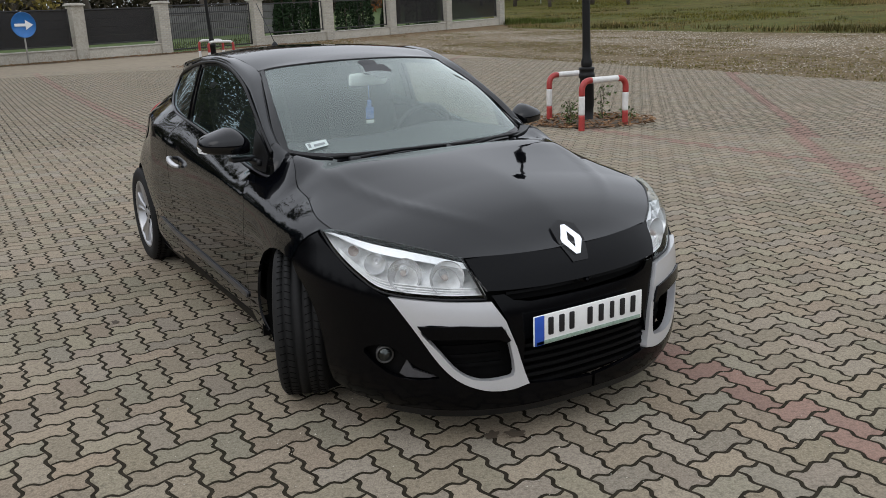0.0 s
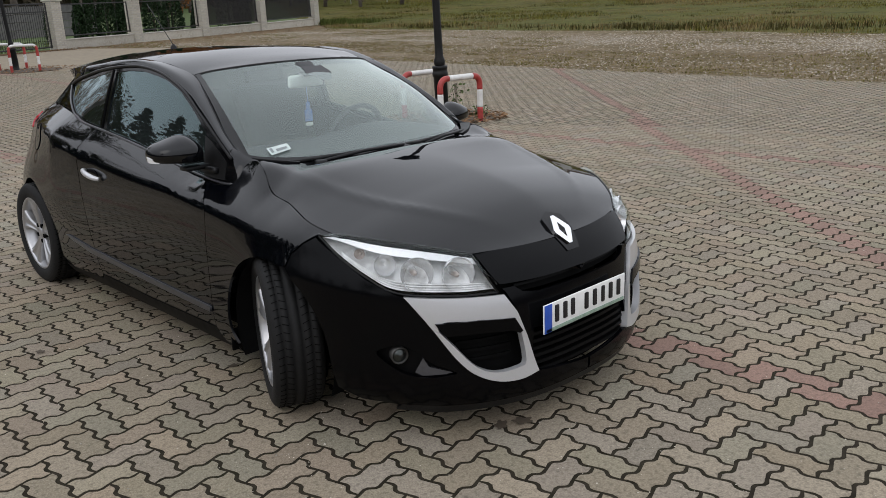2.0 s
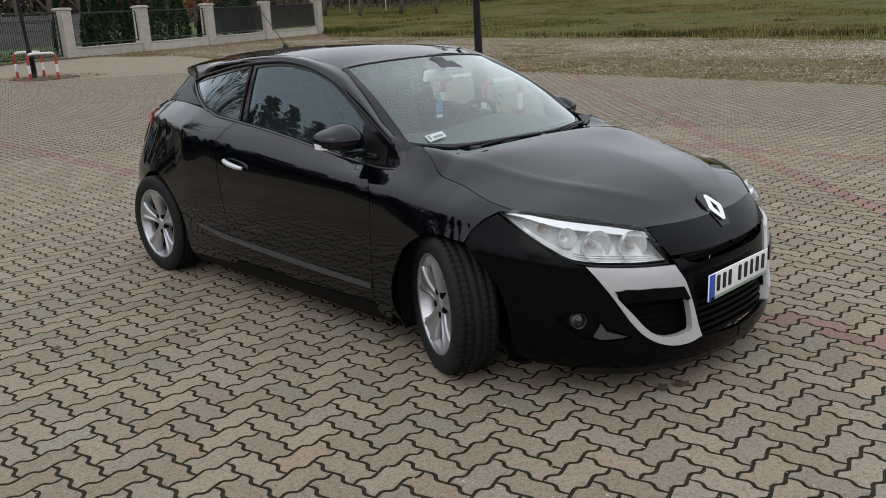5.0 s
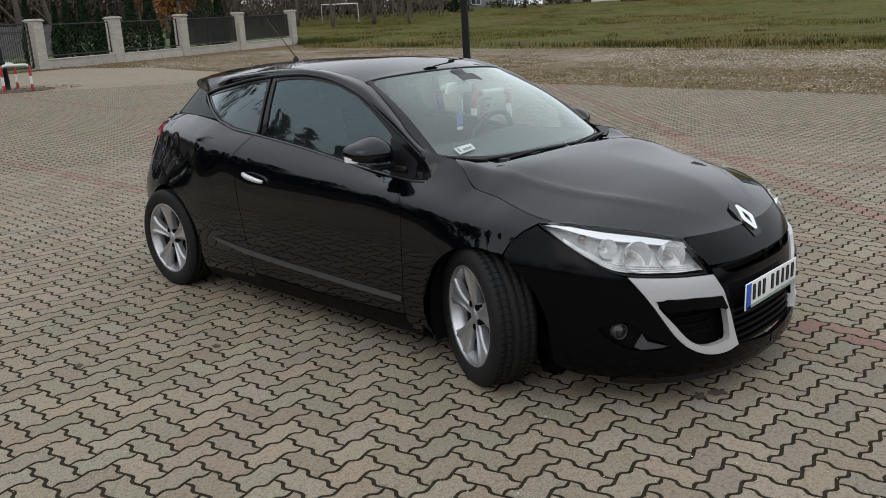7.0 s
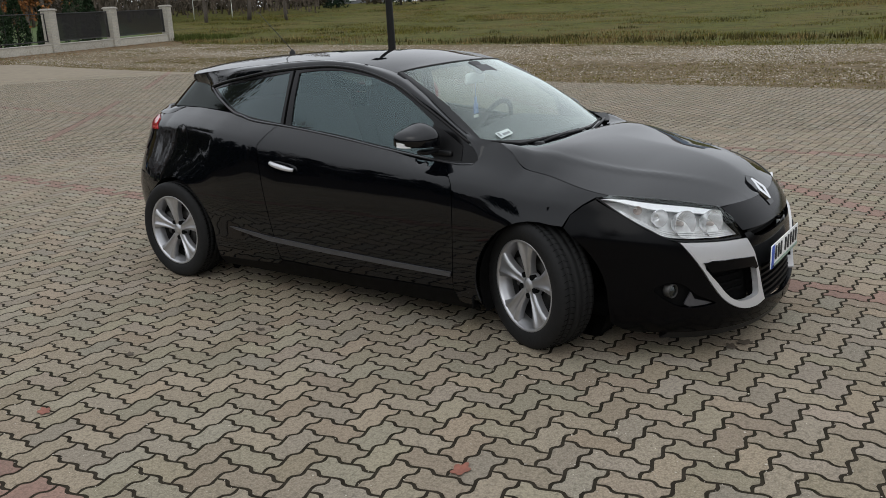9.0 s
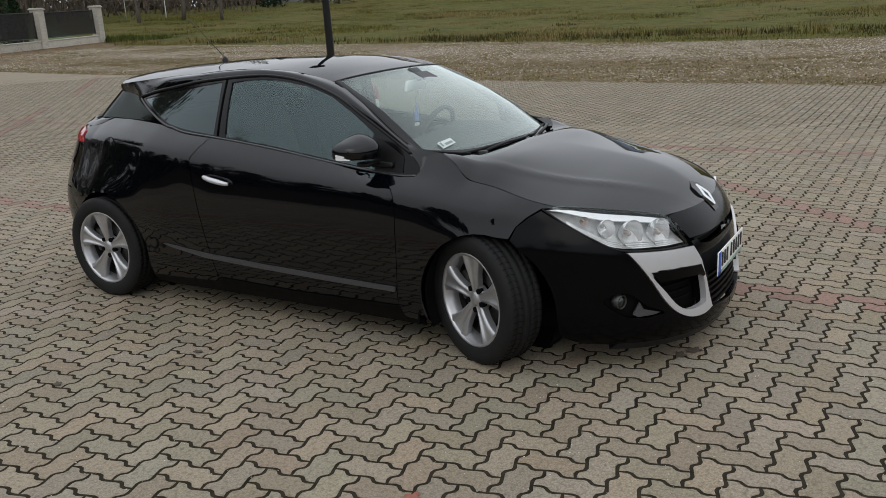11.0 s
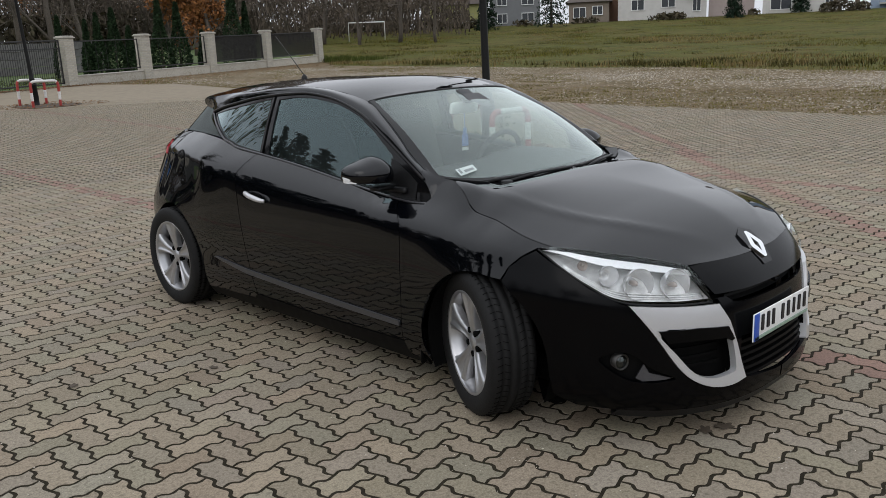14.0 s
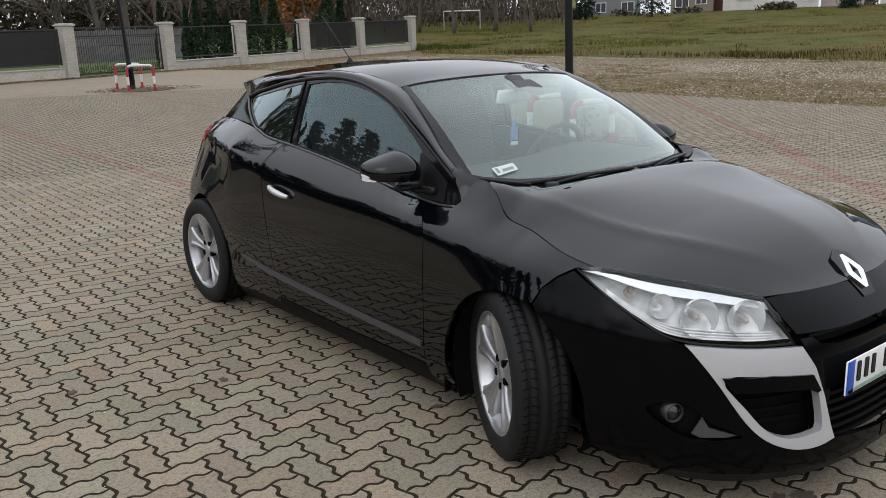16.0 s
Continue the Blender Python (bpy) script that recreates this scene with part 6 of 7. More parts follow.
for _ in range(11000):
    x = rg.uniform(-16, 58)
    y = 60 + 0.55 * x + rg.uniform(-2, 2)
    shr.append(leaf_card(np.array((x, y, ground_z(x, y) + 3.6 * rg.rand() ** 1.4)), rg.uniform(0.2, 0.5), rg))
TWIGS = leaf_mat("far_twigs", (0.085, 0.070, 0.055), (0.115, 0.080, 0.050))
woods = []
while len(woods) < 26000:
    u = rg.uniform(-0.25, 1.0)
    x, y = -2 + 64 * u + rg.uniform(-4, 4), 66 + 26 * u + rg.uniform(-5, 8)
    top = 6.5 + 7.5 * max(0, 0.45 + noise.noise(Vector((x * 0.16, y * 0.16, 21)))) * (1 - 0.5 * max(0, u - 0.55))
    z = rg.rand() ** 0.8 * top
    d = np.array((rg.uniform(-0.45, 0.45), rg.uniform(-0.45, 0.45), 1.0))
    ln, wd = rg.uniform(0.35, 1.1), rg.uniform(0.03, 0.11)
    c = np.array((x, y, ground_z(x, y) + z))
    sd = np.array((0.8, -0.6, 0.0)) * wd
    woods.append((np.array([c - sd, c + sd, c + d * ln]), [(0, 1, 2)]))
while len(woods) < 38000:
    a, d0 = radians(rg.uniform(20, 47)), rg.uniform(92, 108)
    x, y = -3 + d0 * math.sin(a), -3 + d0 * math.cos(a)
    top = 4.0 + 8.0 * max(0, 0.4 + noise.noise(Vector((x * 0.13, y * 0.13, 41))))
    c = np.array((x, y, ground_z(x, y) + rg.rand() ** 0.8 * top))
    d, sd = np.array((rg.uniform(-0.45, 0.45), rg.uniform(-0.45, 0.45), 1.0)), np.array((0.8, -0.6, 0.0)) * rg.uniform(0.03, 0.12)
    woods.append((np.array([c - sd, c + sd, c + d * rg.uniform(0.4, 1.2)]), [(0, 1, 2)]))
scatter_mesh("far_woods", woods, TWIGS, "bare brown woods far behind the gardens", "woods")
scatter_mesh("shrub_belt", shr, SHRUB, "brown and green shrubs along the far gardens", "shrubs")

# ---- houses beyond the field ----
ROOF_T = material("roof_tiles", (0.065, 0.05, 0.043), 0.8, spread=0.25, grain=3)
PANE = material("window_pane", (0.02, 0.024, 0.028), 0.08, spread=0.2, grain=1)
FRAME_W = material("window_frame_white", (0.7, 0.7, 0.69), 0.5, spread=0.05, grain=4)
METAL_RAIL = material("balcony_rail", (0.15, 0.15, 0.15), 0.5, spread=0.1, grain=4)


def house(name_label, x, y, w, d, h, wall, roof_h, windows, hip=False, band=None, balcony=None, chimney=True, flat=False):
    """A house whose front faces the lot: windows are (along, up, width, height)."""
    ang = math.degrees(math.atan2(y + 3.5, x + 3.5)) + 90
    ho = thing("house", name_label, "house", "houses beyond the field", at=pose(x, y, ground_z(x, y) - 0.3, 0, 0, ang - 180))
    part("wall", box((w, d, h), (0, d / 2, h / 2), 0.03, 1), wall, ho, smooth=False)
    if band:
        part("wall_band", box((w * band[2], 0.08, band[1]), (w * band[3], -0.03, band[0])), band[4], ho, smooth=False)
    if flat:
        part("roof", box((w + 0.5, d + 0.5, 0.3), (0, d / 2, h + 0.15), 0.03, 1), ROOF_T, ho, smooth=False)
    else:
        bm = bmesh.new()
        e = 0.45
        k = w * 0.28 if hip else 0.0
        low = [bm.verts.new(p) for p in ((-w / 2 - e, -e, h), (w / 2 + e, -e, h), (w / 2 + e, d + e, h), (-w / 2 - e, d + e, h))]
        top = [bm.verts.new(p) for p in ((-w / 2 - e + k, d / 2, h + roof_h), (w / 2 + e - k, d / 2, h + roof_h))]
        for f in ((low[0], low[1], top[1], top[0]), (low[2], low[3], top[0], top[1]), (low[1], low[2], top[1]), (low[3], low[0], top[0]), low[::-1]):
            bm.faces.new(f)
        ro = part("roof", bm, ROOF_T, ho, smooth=False)
        if chimney:
            part("chimney", box((0.6, 0.6, 1.4), (w * 0.2, d * 0.45, h + roof_h * 0.9), 0.02, 1), MORTAR, ro, smooth=False)
    for u, z, ww, hh in windows:
        wi = part("window", join(box((ww + 0.16, 0.12, 0.08), (u, -0.03, z + hh / 2 + 0.04)), box((ww + 0.16, 0.16, 0.08), (u, -0.05, z - hh / 2 - 0.04)), box((0.08, 0.12, hh), (u - ww / 2 - 0.04, -0.03, z)), box((0.08, 0.12, hh), (u + ww / 2 + 0.04, -0.03, z)), box((0.07, 0.1, hh), (u, -0.02, z))), FRAME_W, ho, smooth=False)
        part("pane", box((ww, 0.06, hh), (u, -0.012, z)), PANE, wi, smooth=False)
    if balcony:
        u, z, ww = balcony
        ba = part("balcony", box((ww, 1.2, 0.18), (u, -0.6, z)), MORTAR, ho, smooth=False)
        part("balcony_rail", join(box((ww, 0.05, 0.06), (u, -1.15, z + 1.0)), *[box((0.04, 0.04, 0.95), (u + t, -1.15, z + 0.5)) for t in np.linspace(-ww / 2, ww / 2, 9)]), METAL_RAIL, ba, smooth=False)
    return ho


def wall_mat(name, c):
    return material(name, c, 0.9, spread=0.06, grain=2, second=tuple(0.85 * v for v in c), second_scale=0.4)


W_WHITE, W_GREY, W_YEL, W_BEIGE, W_BLUE, W_BROWN = wall_mat("plaster_white", (0.52, 0.505, 0.48)), wall_mat("plaster_grey", (0.17, 0.175, 0.18)), wall_mat("plaster_lime", (0.30, 0.30, 0.12)), wall_mat("plaster_beige", (0.20, 0.165, 0.13)), wall_mat("plaster_blue", (0.24, 0.30, 0.38)), wall_mat("wood_brown", (0.14, 0.08, 0.05))
house("lime-yellow house with a dark pitched roof", 78.5, 76.5, 7.5, 8, 3.3, W_YEL, 3.2, [(1.2, 1.7, 1.6, 1.5), (-1.5, 1.7, 1.2, 1.3)], balcony=(1.0, 1.0, 4.0))
house("grey flat-roofed two-storey house with white windows", 84.5, 70.5, 6.6, 8, 4.7, W_GREY, 0, [(-1.7, 1.3, 1.2, 1.1), (1.7, 1.3, 1.5, 1.1), (-1.7, 3.6, 1.2, 1.2), (1.7, 3.6, 1.5, 1.2)], flat=True)
house("beige low house with a grey hipped roof", 90.3, 62.8, 5.2, 7, 2.9, W_BEIGE, 1.3, [(-1.2, 1.6, 1.5, 1.2), (1.1, 1.8, 1.2, 1.0)], hip=True)
house("brown brick house behind bare shrubs", 95, 60.5, 5, 7, 5.5, W_BROWN, 1.6, [(0, 3.6, 1.4, 1.2)])
house("white two-storey house with a brown upper band and balcony", 95.2, 55.0, 11, 9, 6.2, W_WHITE, 2.2, [(-3.0, 2.2, 1.5, 1.2), (0.8, 2.4, 1.6, 1.2), (-3.0, 5.0, 1.6, 1.3), (0.8, 5.0, 1.6, 1.3), (4.3, 2.2, 0.9, 2.0)], band=(5.2, 1.6, 0.62, -0.18, W_BROWN), balcony=(3.9, 3.4, 2.4))
house("pale pink house half hidden by shrubs", 100.5, 48.2, 5.5, 8, 5.2, wall_mat("plaster_pink", (0.36, 0.30, 0.28)), 1.8, [(0.3, 3.3, 1.4, 1.3), (-1.6, 3.3, 1.0, 1.2)])
house("white house with a wide ground-floor window", 102.5, 40.3, 8.6, 8, 5.6, W_WHITE, 2.0, [(-2.2, 1.6, 2.3, 1.5), (3.2, 2.0, 0.8, 1.4), (0.8, 4.2, 1.5, 1.2)])
house("pale blue house with a balcony", 107, 29.5, 8, 8, 5.6, W_BLUE, 2.0, [(-0.8, 2.0, 2.4, 1.6), (2.4, 2.0, 1.2, 1.4)], balcony=(-0.5, 0.9, 5.0))
house("low grey shed with a sloping roof", 66, 86, 7, 5, 2.0, W_BEIGE, 1.6, [(0.5, 1.2, 0.8, 0.6)], chimney=False)
house("white gable house behind bare trees", 72.5, 82, 5, 6, 3.0, W_WHITE, 2.0, [(0.8, 1.5, 0.9, 1.0)])

# a white parked car seen small beyond the field, and the goal
far_car = thing("car", "small white car parked beyond the field", "car", at=pose(103.5, 27.0, ground_z(103.5, 27.0), 0, 0, 100))
rowsb = []
for xx, hw, zt in ((-2.1, 0.75, 0.7), (-1.9, 0.84, 0.85), (-1.2, 0.86, 0.95), (-0.6, 0.74, 1.38), (0.5, 0.74, 1.45), (1.3, 0.78, 1.2), (1.9, 0.84, 0.95), (2.1, 0.78, 0.7)):
    rowsb.append([(xx, -hw, 0.3), (xx, -hw, 0.6), (xx, -hw * 0.92, zt * 0.85), (xx, -hw * 0.7, zt), (xx, hw * 0.7, zt), (xx, hw * 0.92, zt * 0.85), (xx, hw, 0.6), (xx, hw, 0.3)])
part("body", grid_mesh(rowsb), WHITE, far_car)
for xx in (-1.35, 1.35):
    for yy in (-0.8, 0.8):
        part("wheel", (lambda b: (b.transform(Matrix.Translation((xx, yy, 0.3)) @ Matrix.Rotation(math.pi / 2, 4, "Z")), b)[1])(lathe([(-0.1, 0.0005), (-0.1, 0.28), (-0.07, 0.31), (0.07, 0.31), (0.1, 0.28), (0.1, 0.0005)], 16)), RUBBER, far_car)

goal = thing("football_goal", "white tubular football goal with no net on the grass", "goal", at=pose(55.5, 66.5, ground_z(55.5, 66.5), 0, 0, -38))
part("goal_frame", tube([(-1.9, 0, 0), (-1.9, 0, 1.9), (1.9, 0, 1.9), (1.9, 0, 0)], 0.06, 8), WHITE, goal)
part("goal_stay", tube([(-1.9, 0, 1.88), (-1.9, 0.9, 0), (1.9, 0.9, 0), (1.9, 0, 1.88)], 0.025, 6), WHITE, goal)

# ---- lamp posts with red and white guard hoops ----
RED_E = material("red_enamel", (0.33, 0.035, 0.03), 0.45, spread=0.2, grain=20, second=(0.22, 0.03, 0.025), second_scale=5)
WHITE_E = material("white_enamel_worn", (0.66, 0.65, 0.63), 0.45, spread=0.1, grain=20, second=(0.5, 0.48, 0.45), second_scale=6)
CAST = material("cast_iron", (0.006, 0.006, 0.006), 0.5, spread=0.3, grain=40, bump=0.3, spec=0.25)
SOIL = material("bare_soil", (0.06, 0.045, 0.03), 0.95, spread=0.4, grain=18, bump=0.6)


def hoop(x, y, ang, label="red and white banded steel guard hoop", w=0.80, h=0.66, r=0.042):
    g = thing("guard_hoop", label, "bollard", "guard hoops round the lamps", at=pose(x, y, ground_z(x, y), 0, 0, ang))
    c = 0.12
    line = [(-w / 2, 0, -0.1), (-w / 2, 0, h - c)] + [(-w / 2 + c - c * math.cos(a), 0, h - c + c * math.sin(a)) for a in np.linspace(0.2, math.pi / 2, 6)]
    line = line + [(-q[0], 0, q[2]) for q in line[::-1]]
    pts = [Vector(q) for q in line]
    ln = [0.0]
    for a, b in zip(pts, pts[1:]):
        ln.append(ln[-1] + (b - a).length)
    total = ln[-1]
    def at(s):
        k = max(0, min(len(ln) - 2, int(np.searchsorted(ln, s)) - 1))
        return pts[k].lerp(pts[k + 1], (s - ln[k]) / (ln[k + 1] - ln[k]))
    cuts = [0, 0.31, 0.56, 0.87, total - 0.87, total - 0.56, total - 0.31, total]
    for k, (a, b) in enumerate(zip(cuts, cuts[1:])):
        part("band", tube([tuple(at(s)) for s in np.linspace(a, b, 12)], r, 14), WHITE_E if k % 2 else RED_E, g)
    return g


def lamp_post(x, y, lean):
    g = thing("street_lamp", "black cast-iron lamp post on a flared base", "lamp", "lamp posts on the lot", at=pose(x, y, ground_z(x, y) - 0.02, 0, lean, 0))
    part("base", lathe([(0.0, 0.12), (0.04, 0.12), (0.06, 0.09), (0.22, 0.092), (0.25, 0.10), (0.64, 0.098), (0.66, 0.115), (0.71, 0.115), (0.72, 0.106), (0.76, 0.106), (0.77, 0.114), (0.80, 0.112), (0.81, 0.07)], 16, "z"), CAST, g)
    part("shaft", lathe([(0.80, 0.07), (0.84, 0.082), (0.89, 0.080), (0.94, 0.062), (1.1, 0.058), (3.9, 0.045), (4.0, 0.06), (4.05, 0.045), (4.3, 0.03)], 16, "z"), CAST, g)
    part("lantern", lathe([(4.3, 0.05), (4.35, 0.12), (4.7, 0.17), (4.75, 0.2), (4.9, 0.06), (5.0, 0.0005)], 8, "z"), CAST, g)
    return g


lamp_post(6.2, 4.93, -1.5)
hoop(5.88, 4.22, 1)
hoop(6.33, 5.5, 3)
lamp_post(6.52, 24.52, -3.0)
hoop(6.55, 23.75, -8, h=0.8)
hoop(6.6, 25.05, -6, h=0.8)
for k, (x, y, r) in enumerate(((6.2, 4.9, 0.80), (6.75, 24.3, 1.0))):
    soil = panel([(x + r * (1 + 0.1 * math.sin(3 * a + k)) * math.cos(a), y + r * (1 + 0.1 * math.cos(2 * a)) * math.sin(a)) for a in np.linspace(0, 2 * math.pi, 30)[:-1]], lambda px, py: Vector((px, py, ground_z(px, py) + 0.012 + 0.03 * max(0, 1 - math.hypot(px - x, py - y) / r))), 0.12, gap=0, rim=0.03, out=(0, 0, 1))
    tagged(part("soil_patch", keep_normals(soil, "soil_patch", SOIL), SOIL, None), "bare soil patch round a lamp post", "soil", kind="structure")
litter = []
for k in range(6000):
    pick = rg.rand()
    if pick < 0.18:
        a, r = rg.uniform(0, 6.28), 0.95 * math.sqrt(rg.rand())
        x, y = 6.2 + r * math.cos(a), 4.9 + r * math.sin(a)
    elif pick < 0.28:
        a, r = rg.uniform(0, 6.28), 1.5 * math.sqrt(rg.rand())
        x, y = 6.8 + r * math.cos(a) * 1.2, 24.2 + r * math.sin(a)
    else:
        x = rg.uniform(-4, 29)
        y = 30.45 + 0.352 * x - abs(rg.normal(0, 0.5)) - (0 if x < 13 else rg.rand() ** 1.5 * 3.5)
    v, f = leaf_card(np.zeros(3), rg.uniform(0.03, 0.06), rg)
    v[:, 2] *= 0.35
    litter.append((v + (x, y, ground_z(x, y) + 0.03 + 0.012 * rg.rand()), f))
scatter_mesh("leaf_litter", litter, LEAFLIT, "brown fallen leaves heaped at lamp bases and fence", "leaves")
# weeds at the lamp
WEED = leaf_mat("weed_green", (0.06, 0.09, 0.03), (0.10, 0.09, 0.04))
for x, y, h, n in ((5.72, 4.75, 0.34, 160), (6.42, 4.85, 0.50, 90), (6.62, 4.6, 0.18, 60)):
    w = thing("weed", "green weed growing at the lamp's base", "plant", "weeds at the lamp", at=pose(x, y, 0.02))
    part("stalk", join(*[tube([(0, 0, 0), (0.03 * k, 0.02, h * 0.6), (0.05 * k, 0.03 * k, h)], 0.004, 5) for k in (-1, 0, 1)]), SOIL, w)
    part("leaves", crown_mesh("leaves", [leaf_card(np.array((rg.normal(0, 0.07), rg.normal(0, 0.06), rg.uniform(0.02, h))), rg.uniform(0.015, 0.035), rg) for _ in range(n)], WEED), WEED, w)

# the round blue sign with a white arrow by the fence
sg = thing("road_sign", "round blue road sign with a white arrow", "sign", at=pose(1.35, 30.55, ground_z(1.35, 30.55), 0, 0, FANG))
part("sign_post", tube([(0, 0.06, -0.1), (0, 0.06, 1.9)], 0.03, 10), MORTAR, sg)
disc = lathe([(0.0, 0.0005), (0.0, 0.45), (0.02, 0.46), (0.03, 0.45)], 36, "z")
disc.transform(Matrix.Translation((0, 0.0, 1.42)) @ Matrix.Rotation(math.pi / 2, 4, "X"))
SIGN_B = material("sign_blue", (0.015, 0.14, 0.42), 0.35, spread=0.1, grain=8)
pl = part("sign_plate", disc, SIGN_B, sg)
arrow = panel([(-0.34, -0.05), (0.06, -0.05), (0.06, -0.18), (0.34, 0.0), (0.06, 0.18), (0.06, 0.05), (-0.34, 0.05)], lambda a, b: Vector((a, -0.036, 1.42 + b)), 0.1, gap=0, rim=0.004, out=(0, -1, 0))
part("sign_arrow", keep_normals(arrow, "sign_arrow", WHITE), WHITE, pl)

# a few leaves lying on the pavers
LEAF_R = material("fallen_leaf_red", (0.20, 0.075, 0.05), 0.8, spread=0.3, grain=60)
LEAF_D = material("fallen_leaf_dark", (0.06, 0.045, 0.03), 0.8, spread=0.3, grain=60)
for k, (x, y, s, m) in enumerate(((-1.99, -1.66, 0.05, LEAF_R), (-2.50, 0.16, 0.042, LEAF_R), (-0.30, -2.19, 0.045, LEAF_D), (-0.38, -2.15, 0.04, LEAF_D), (-1.32, 0.07, 0.030, LEAF_D), (-0.77, -0.83, 0.028, LEAF_D), (-1.9, 0.4, 0.03, LEAF_D))):
    o = [(s * math.cos(a) * (0.55 + 0.45 * abs(math.cos(2.5 * a))), s * 0.7 * math.sin(a) * (0.55 + 0.45 * abs(math.cos(2.5 * a)))) for a in np.linspace(0, 2 * math.pi, 26)[:-1]]
    lf = panel(o, lambda a, b: Vector((a, b, 0.004 + 2.5 * (a * a + b * b) + 0.3 * a * b / s * 0.1)), 0.012, gap=0, rim=0.001, out=(0, 0, 1))
    tagged(part("fallen_leaf", keep_normals(lf, "fallen_leaf", m), m, None, at=pose(x, y, 0.002, 0, 0, 70 * k)), "curled brown fallen leaf on the pavers" if m == LEAF_D else "reddish fallen leaf lying on the pavers", "leaf", "fallen leaves")

# ---- wavy interlocking pavers in a herringbone, with rows of red ones ----
UX, UY, TURN_P, OX, OY = 0.1110, 0.1170, -0.010, -1.275, -2.113
PAVER = dict(rough=0.88, spec=0.2, spread=0.42, grain=150, bump=1.0, second=(0.160, 0.138, 0.089), second_scale=0.8, second_amount=0.7, world=True, others=((0.97, 1.02, 0.99), (0.97, 1.0, 1.07), (1.035, 0.985, 0.97)))
GREY_P = material("paver_grey", (0.228, 0.191, 0.141), per_object=0.12, **PAVER)
RED_P = material("paver_red", (0.200, 0.122, 0.093), 0.88, spread=0.40, grain=150, bump=1.0, second=(0.170, 0.128, 0.100), second_scale=0.9, world=True, per_object=0.12)
GREY_S = material("paver_grey_far", (0.228, 0.191, 0.141), per_island=0.12, **PAVER)
RED_S = material("paver_red_far", (0.205, 0.126, 0.096), 0.88, spread=0.40, grain=150, bump=1.0, second=(0.170, 0.128, 0.100), second_scale=0.9, world=True, per_island=0.12)


def block_outline(w, h, soft=False):
    """The outline of a block of w by h cells; each cell's edge swings in and then out."""
    cells = [(k, 0) for k in range(w)] + [(w, k) for k in range(h)] + [(w - k, h) for k in range(w)] + [(0, h - k) for k in range(h)]
    out = []
    for k, (i, j) in enumerate(cells):
        a, b = np.array((i, j), float), np.array(cells[(k + 1) % len(cells)], float)
        left = np.array((-(b - a)[1], (b - a)[0]))
        if soft:
            turns = (cells[k - 1][0] == i) != (cells[(k + 1) % len(cells)][0] == i)
            out += ([a] if turns else []) + [a + (b - a) * f + left * g for f, g in ((0.27, 0.092), (0.41, 0.078), (0.59, -0.078), (0.73, -0.092))]
        else:
            out += [a, a + (b - a) * 0.36 + left * 0.095, a + (b - a) * 0.64 - left * 0.095]
    return [np.array((p[0] * UX, p[1] * UY)) for p in out]


def block_mesh(w, h, detail):
    """Vertices and faces of one block: top, chamfer and sides."""
    o = block_outline(w, h, detail == 2)
    rims = [(inset(o, 0.0092), 0.0), (inset(o, 0.0081), -0.0009), (inset(o, 0.0073), -0.020)]
    if not detail:
        rims = [(inset(o, 0.0108), 0.0)]
    vs, n = [], len(o)
    for ring, z in rims:
        vs += [(p[0], p[1], z) for p in ring]
    fs = [tuple(range(n))]
    for k in range(len(rims) - 1):
        fs += [(k * n + (i + 1) % n, k * n + i, (k + 1) * n + i, (k + 1) * n + (i + 1) % n) for i in range(n)]
    return np.array(vs), fs


def lattice(i, j):
    x, y = i * UX, j * UY
    return OX + x * math.cos(TURN_P) - y * math.sin(TURN_P), OY + x * math.sin(TURN_P) + y * math.cos(TURN_P)


def is_red(i, j, w, h):
    """Red rows: two cells wide along the lot, and on two diagonals of the stalls."""
    for c in (17, -16, 61):
        if c <= i and i + w <= c + 2:
            return True
    x, y = lattice(i + w / 2, j + h / 2)
    return x > 0.8 and abs(x - y - 5.13) < 0.125 or x > 1 and abs(y - x - 6.5) < 0.08


templates = {(w, h, d): block_mesh(w, h, d) for w, h in ((1, 2), (2, 1)) for d in (0, 1, 2)}
near, heaps = [], {}
for i in range(-80, 145):
    for j in range(-62, 310):
        s = (i - j) % 4
        if s not in (1, 2):
            continue
        w, h = (1, 2) if s == 1 else (2, 1)
        x, y = lattice(i + w / 2, j + h / 2)
        if not in_lot(x, y):
            continue
        if math.hypot(x + 4.2, y - 15.5) < 0.6 or math.hypot(x + 7.2, y - 19.5) < 0.6 or math.hypot(x - 6.2, y - 4.9) < 0.72 or math.hypot(x - 6.75, y - 24.2) < 0.9:
            continue
        r = math.hypot(x + 1.5, y + 1.0)
        if r > 27:
            continue
        red = is_red(i, j, w, h)
        key = (w, h, 2 if r < 6.0 else 1 if r < 9.0 else 0, red)
        heaps.setdefault(key, []).append((i, j))

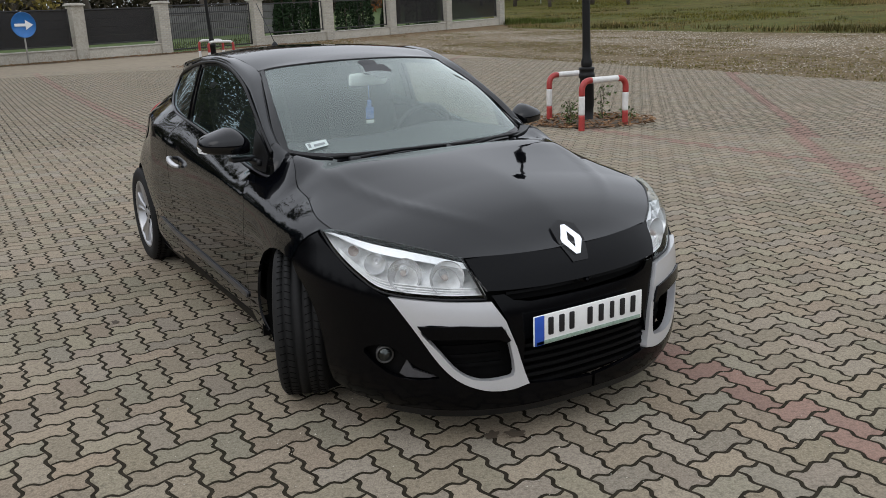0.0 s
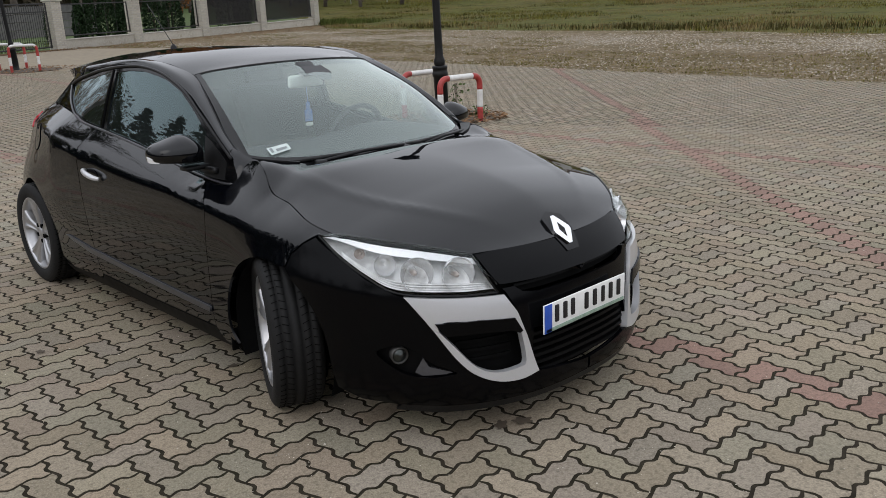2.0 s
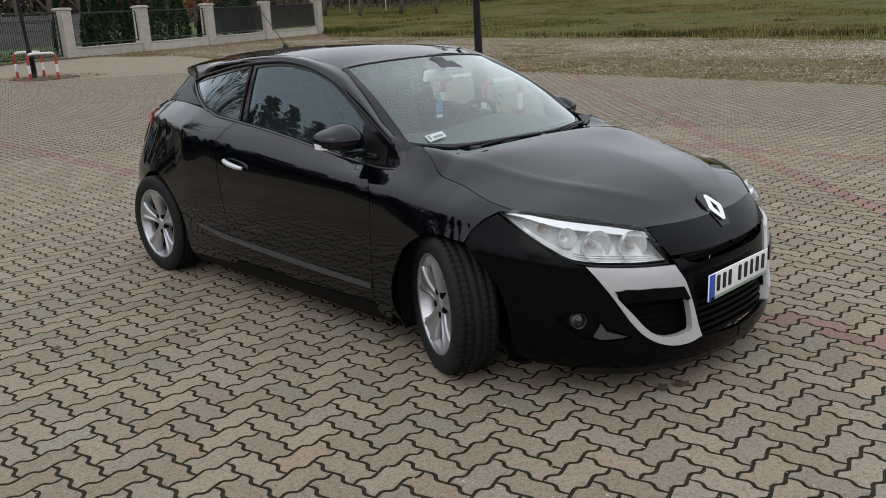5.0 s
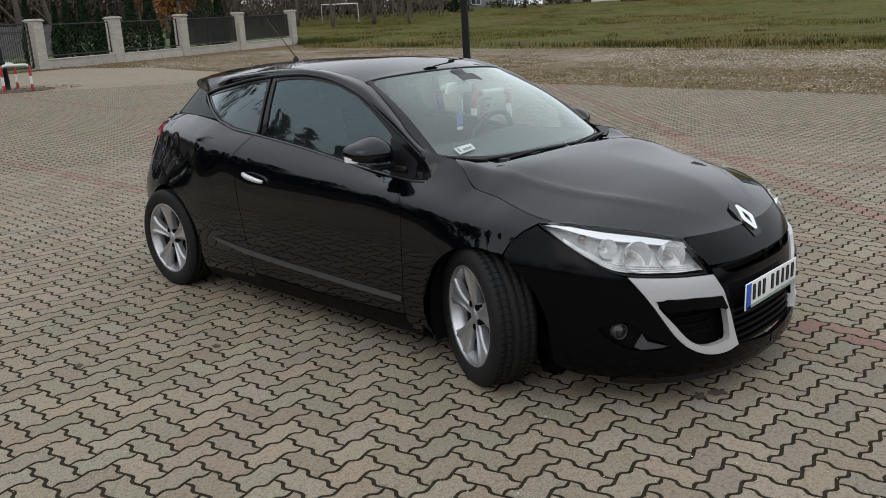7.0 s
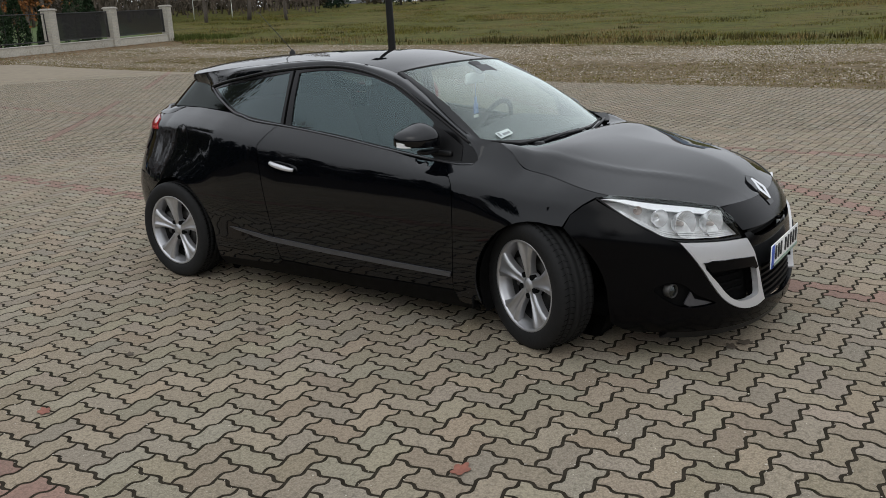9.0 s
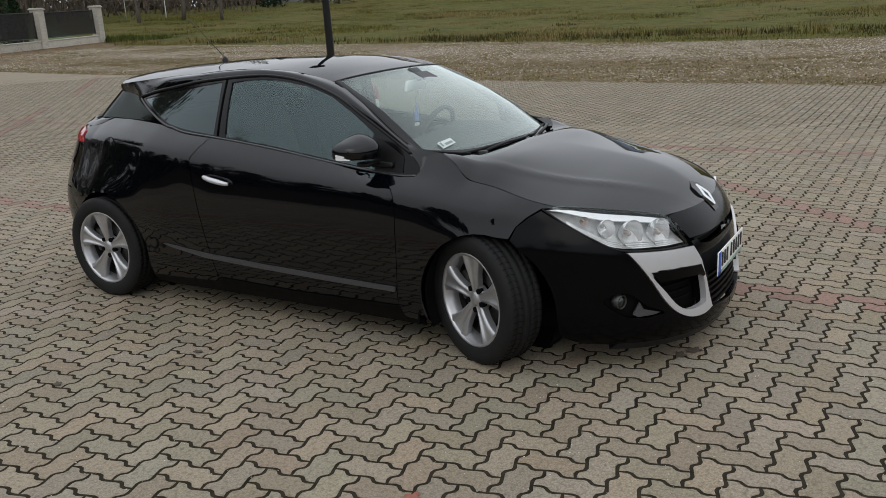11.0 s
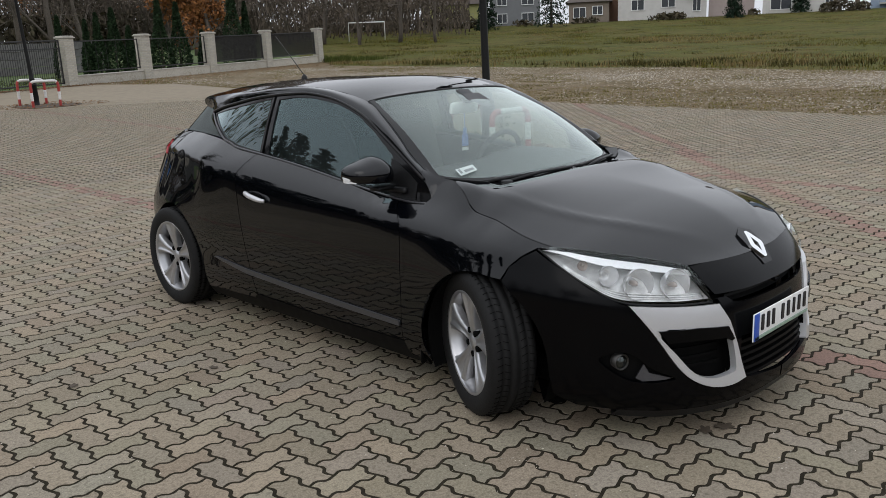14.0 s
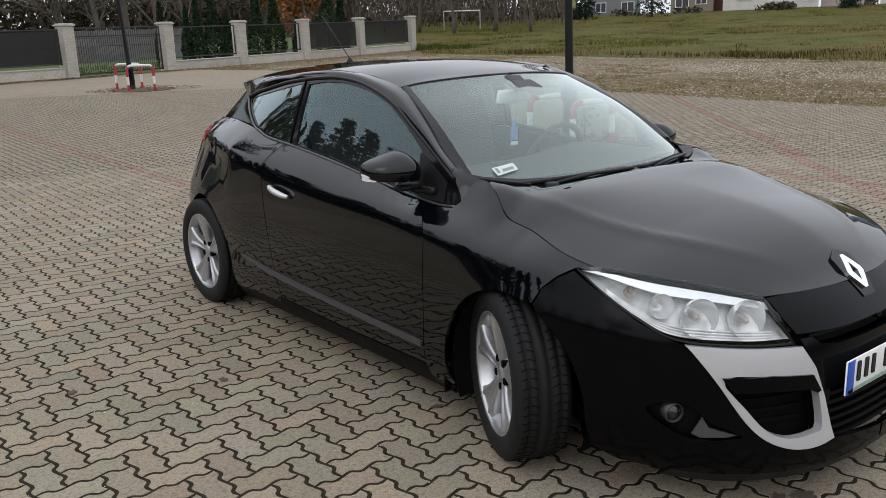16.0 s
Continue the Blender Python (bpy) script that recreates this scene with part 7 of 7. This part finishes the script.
pavement = tagged(new("pavement"), "grey wavy concrete pavers in herringbone with red rows", "pavement", kind="structure")
rng = np.random.RandomState(4)
turn2 = np.array(((math.cos(TURN_P), math.sin(TURN_P)), (-math.sin(TURN_P), math.cos(TURN_P))))
singles = 0
single_mesh = {}
for w, h in ((1, 2), (2, 1)):
    for red in (False, True):
        vs, fs = templates[(w, h, 2)]
        me = bpy.data.meshes.new("paver")
        v2 = vs.copy()
        v2[:, :2] = v2[:, :2] @ turn2
        me.from_pydata([tuple(v) for v in v2], [], fs)
        me.materials.append(RED_P if red else GREY_P)
        single_mesh[(w, h, red)] = me
joined = {}
for (w, h, detail, red), cells in heaps.items():
    vs, fs = templates[(w, h, detail)]
    for i, j in cells:
        x0, y0 = lattice(i, j)
        z0 = rng.uniform(-0.0002, 0.0007)
        tx, ty = rng.uniform(-0.0025, 0.0025, 2)
        if detail == 2 and -2.75 < x0 < -0.95 and -2.75 < y0 < 1.35 and singles < 300:
            ob = new("paver", single_mesh[(w, h, red)])
            ob.parent, ob.location, ob.rotation_euler = pavement, (x0, y0, z0 + ground_z(x0, y0)), (tx, ty, 0)
            singles += 1
            continue
        v = vs.copy()
        v[:, 2] += z0 + vs[:, 0] * ty + vs[:, 1] * tx
        v[:, :2] = v[:, :2] @ turn2 + (x0, y0)
        v[:, 2] += ground_zs(v[:, 0], v[:, 1])
        joined.setdefault((red, detail), []).append((v, fs))
for (red, detail), many in joined.items():
    allv, allf, base = [], [], 0
    for v, fs in many:
        allv.append(v)
        allf += [tuple(base + k for k in f) for f in fs]
        base += len(v)
    me = bpy.data.meshes.new("pavers")
    me.from_pydata(np.concatenate(allv).tolist(), [], allf)
    me.materials.append(RED_S if red else GREY_S)
    ob = new("red_pavers" if red else "grey_pavers", me)
    ob.parent = pavement
    tagged(ob, "red concrete pavers laid in rows" if red else "grey concrete pavers laid in herringbone", kind="stuff")

# pale grit caught in the joints and strewn over the blocks
GRIT = material("grit", (0.34, 0.31, 0.26), 0.9, spread=0.2, grain=60, per_island=0.5)
grit = []
while len(grit) < 9000:
    x, y = rng.uniform(-5.5, 5.5), rng.uniform(-4.5, 5.0)
    if math.hypot(x, y + 1.2) > 5.5 or noise.noise(Vector((x * 0.9, y * 0.9, 4.0))) < rng.uniform(-0.45, 0.35):
        continue
    s = rng.uniform(0.0016, 0.0036) * (1.5 if rng.rand() < 0.08 else 1.0)
    v = oct_v * (s * rng.uniform(0.7, 1.4), s * rng.uniform(0.7, 1.4), s)
    grit.append((v + (x, y, ground_z(x, y) + 0.0015), oct_f))
scatter_mesh("paving_grit", grit, GRIT, "pale grit strewn over the pavers and their joints", "grit")
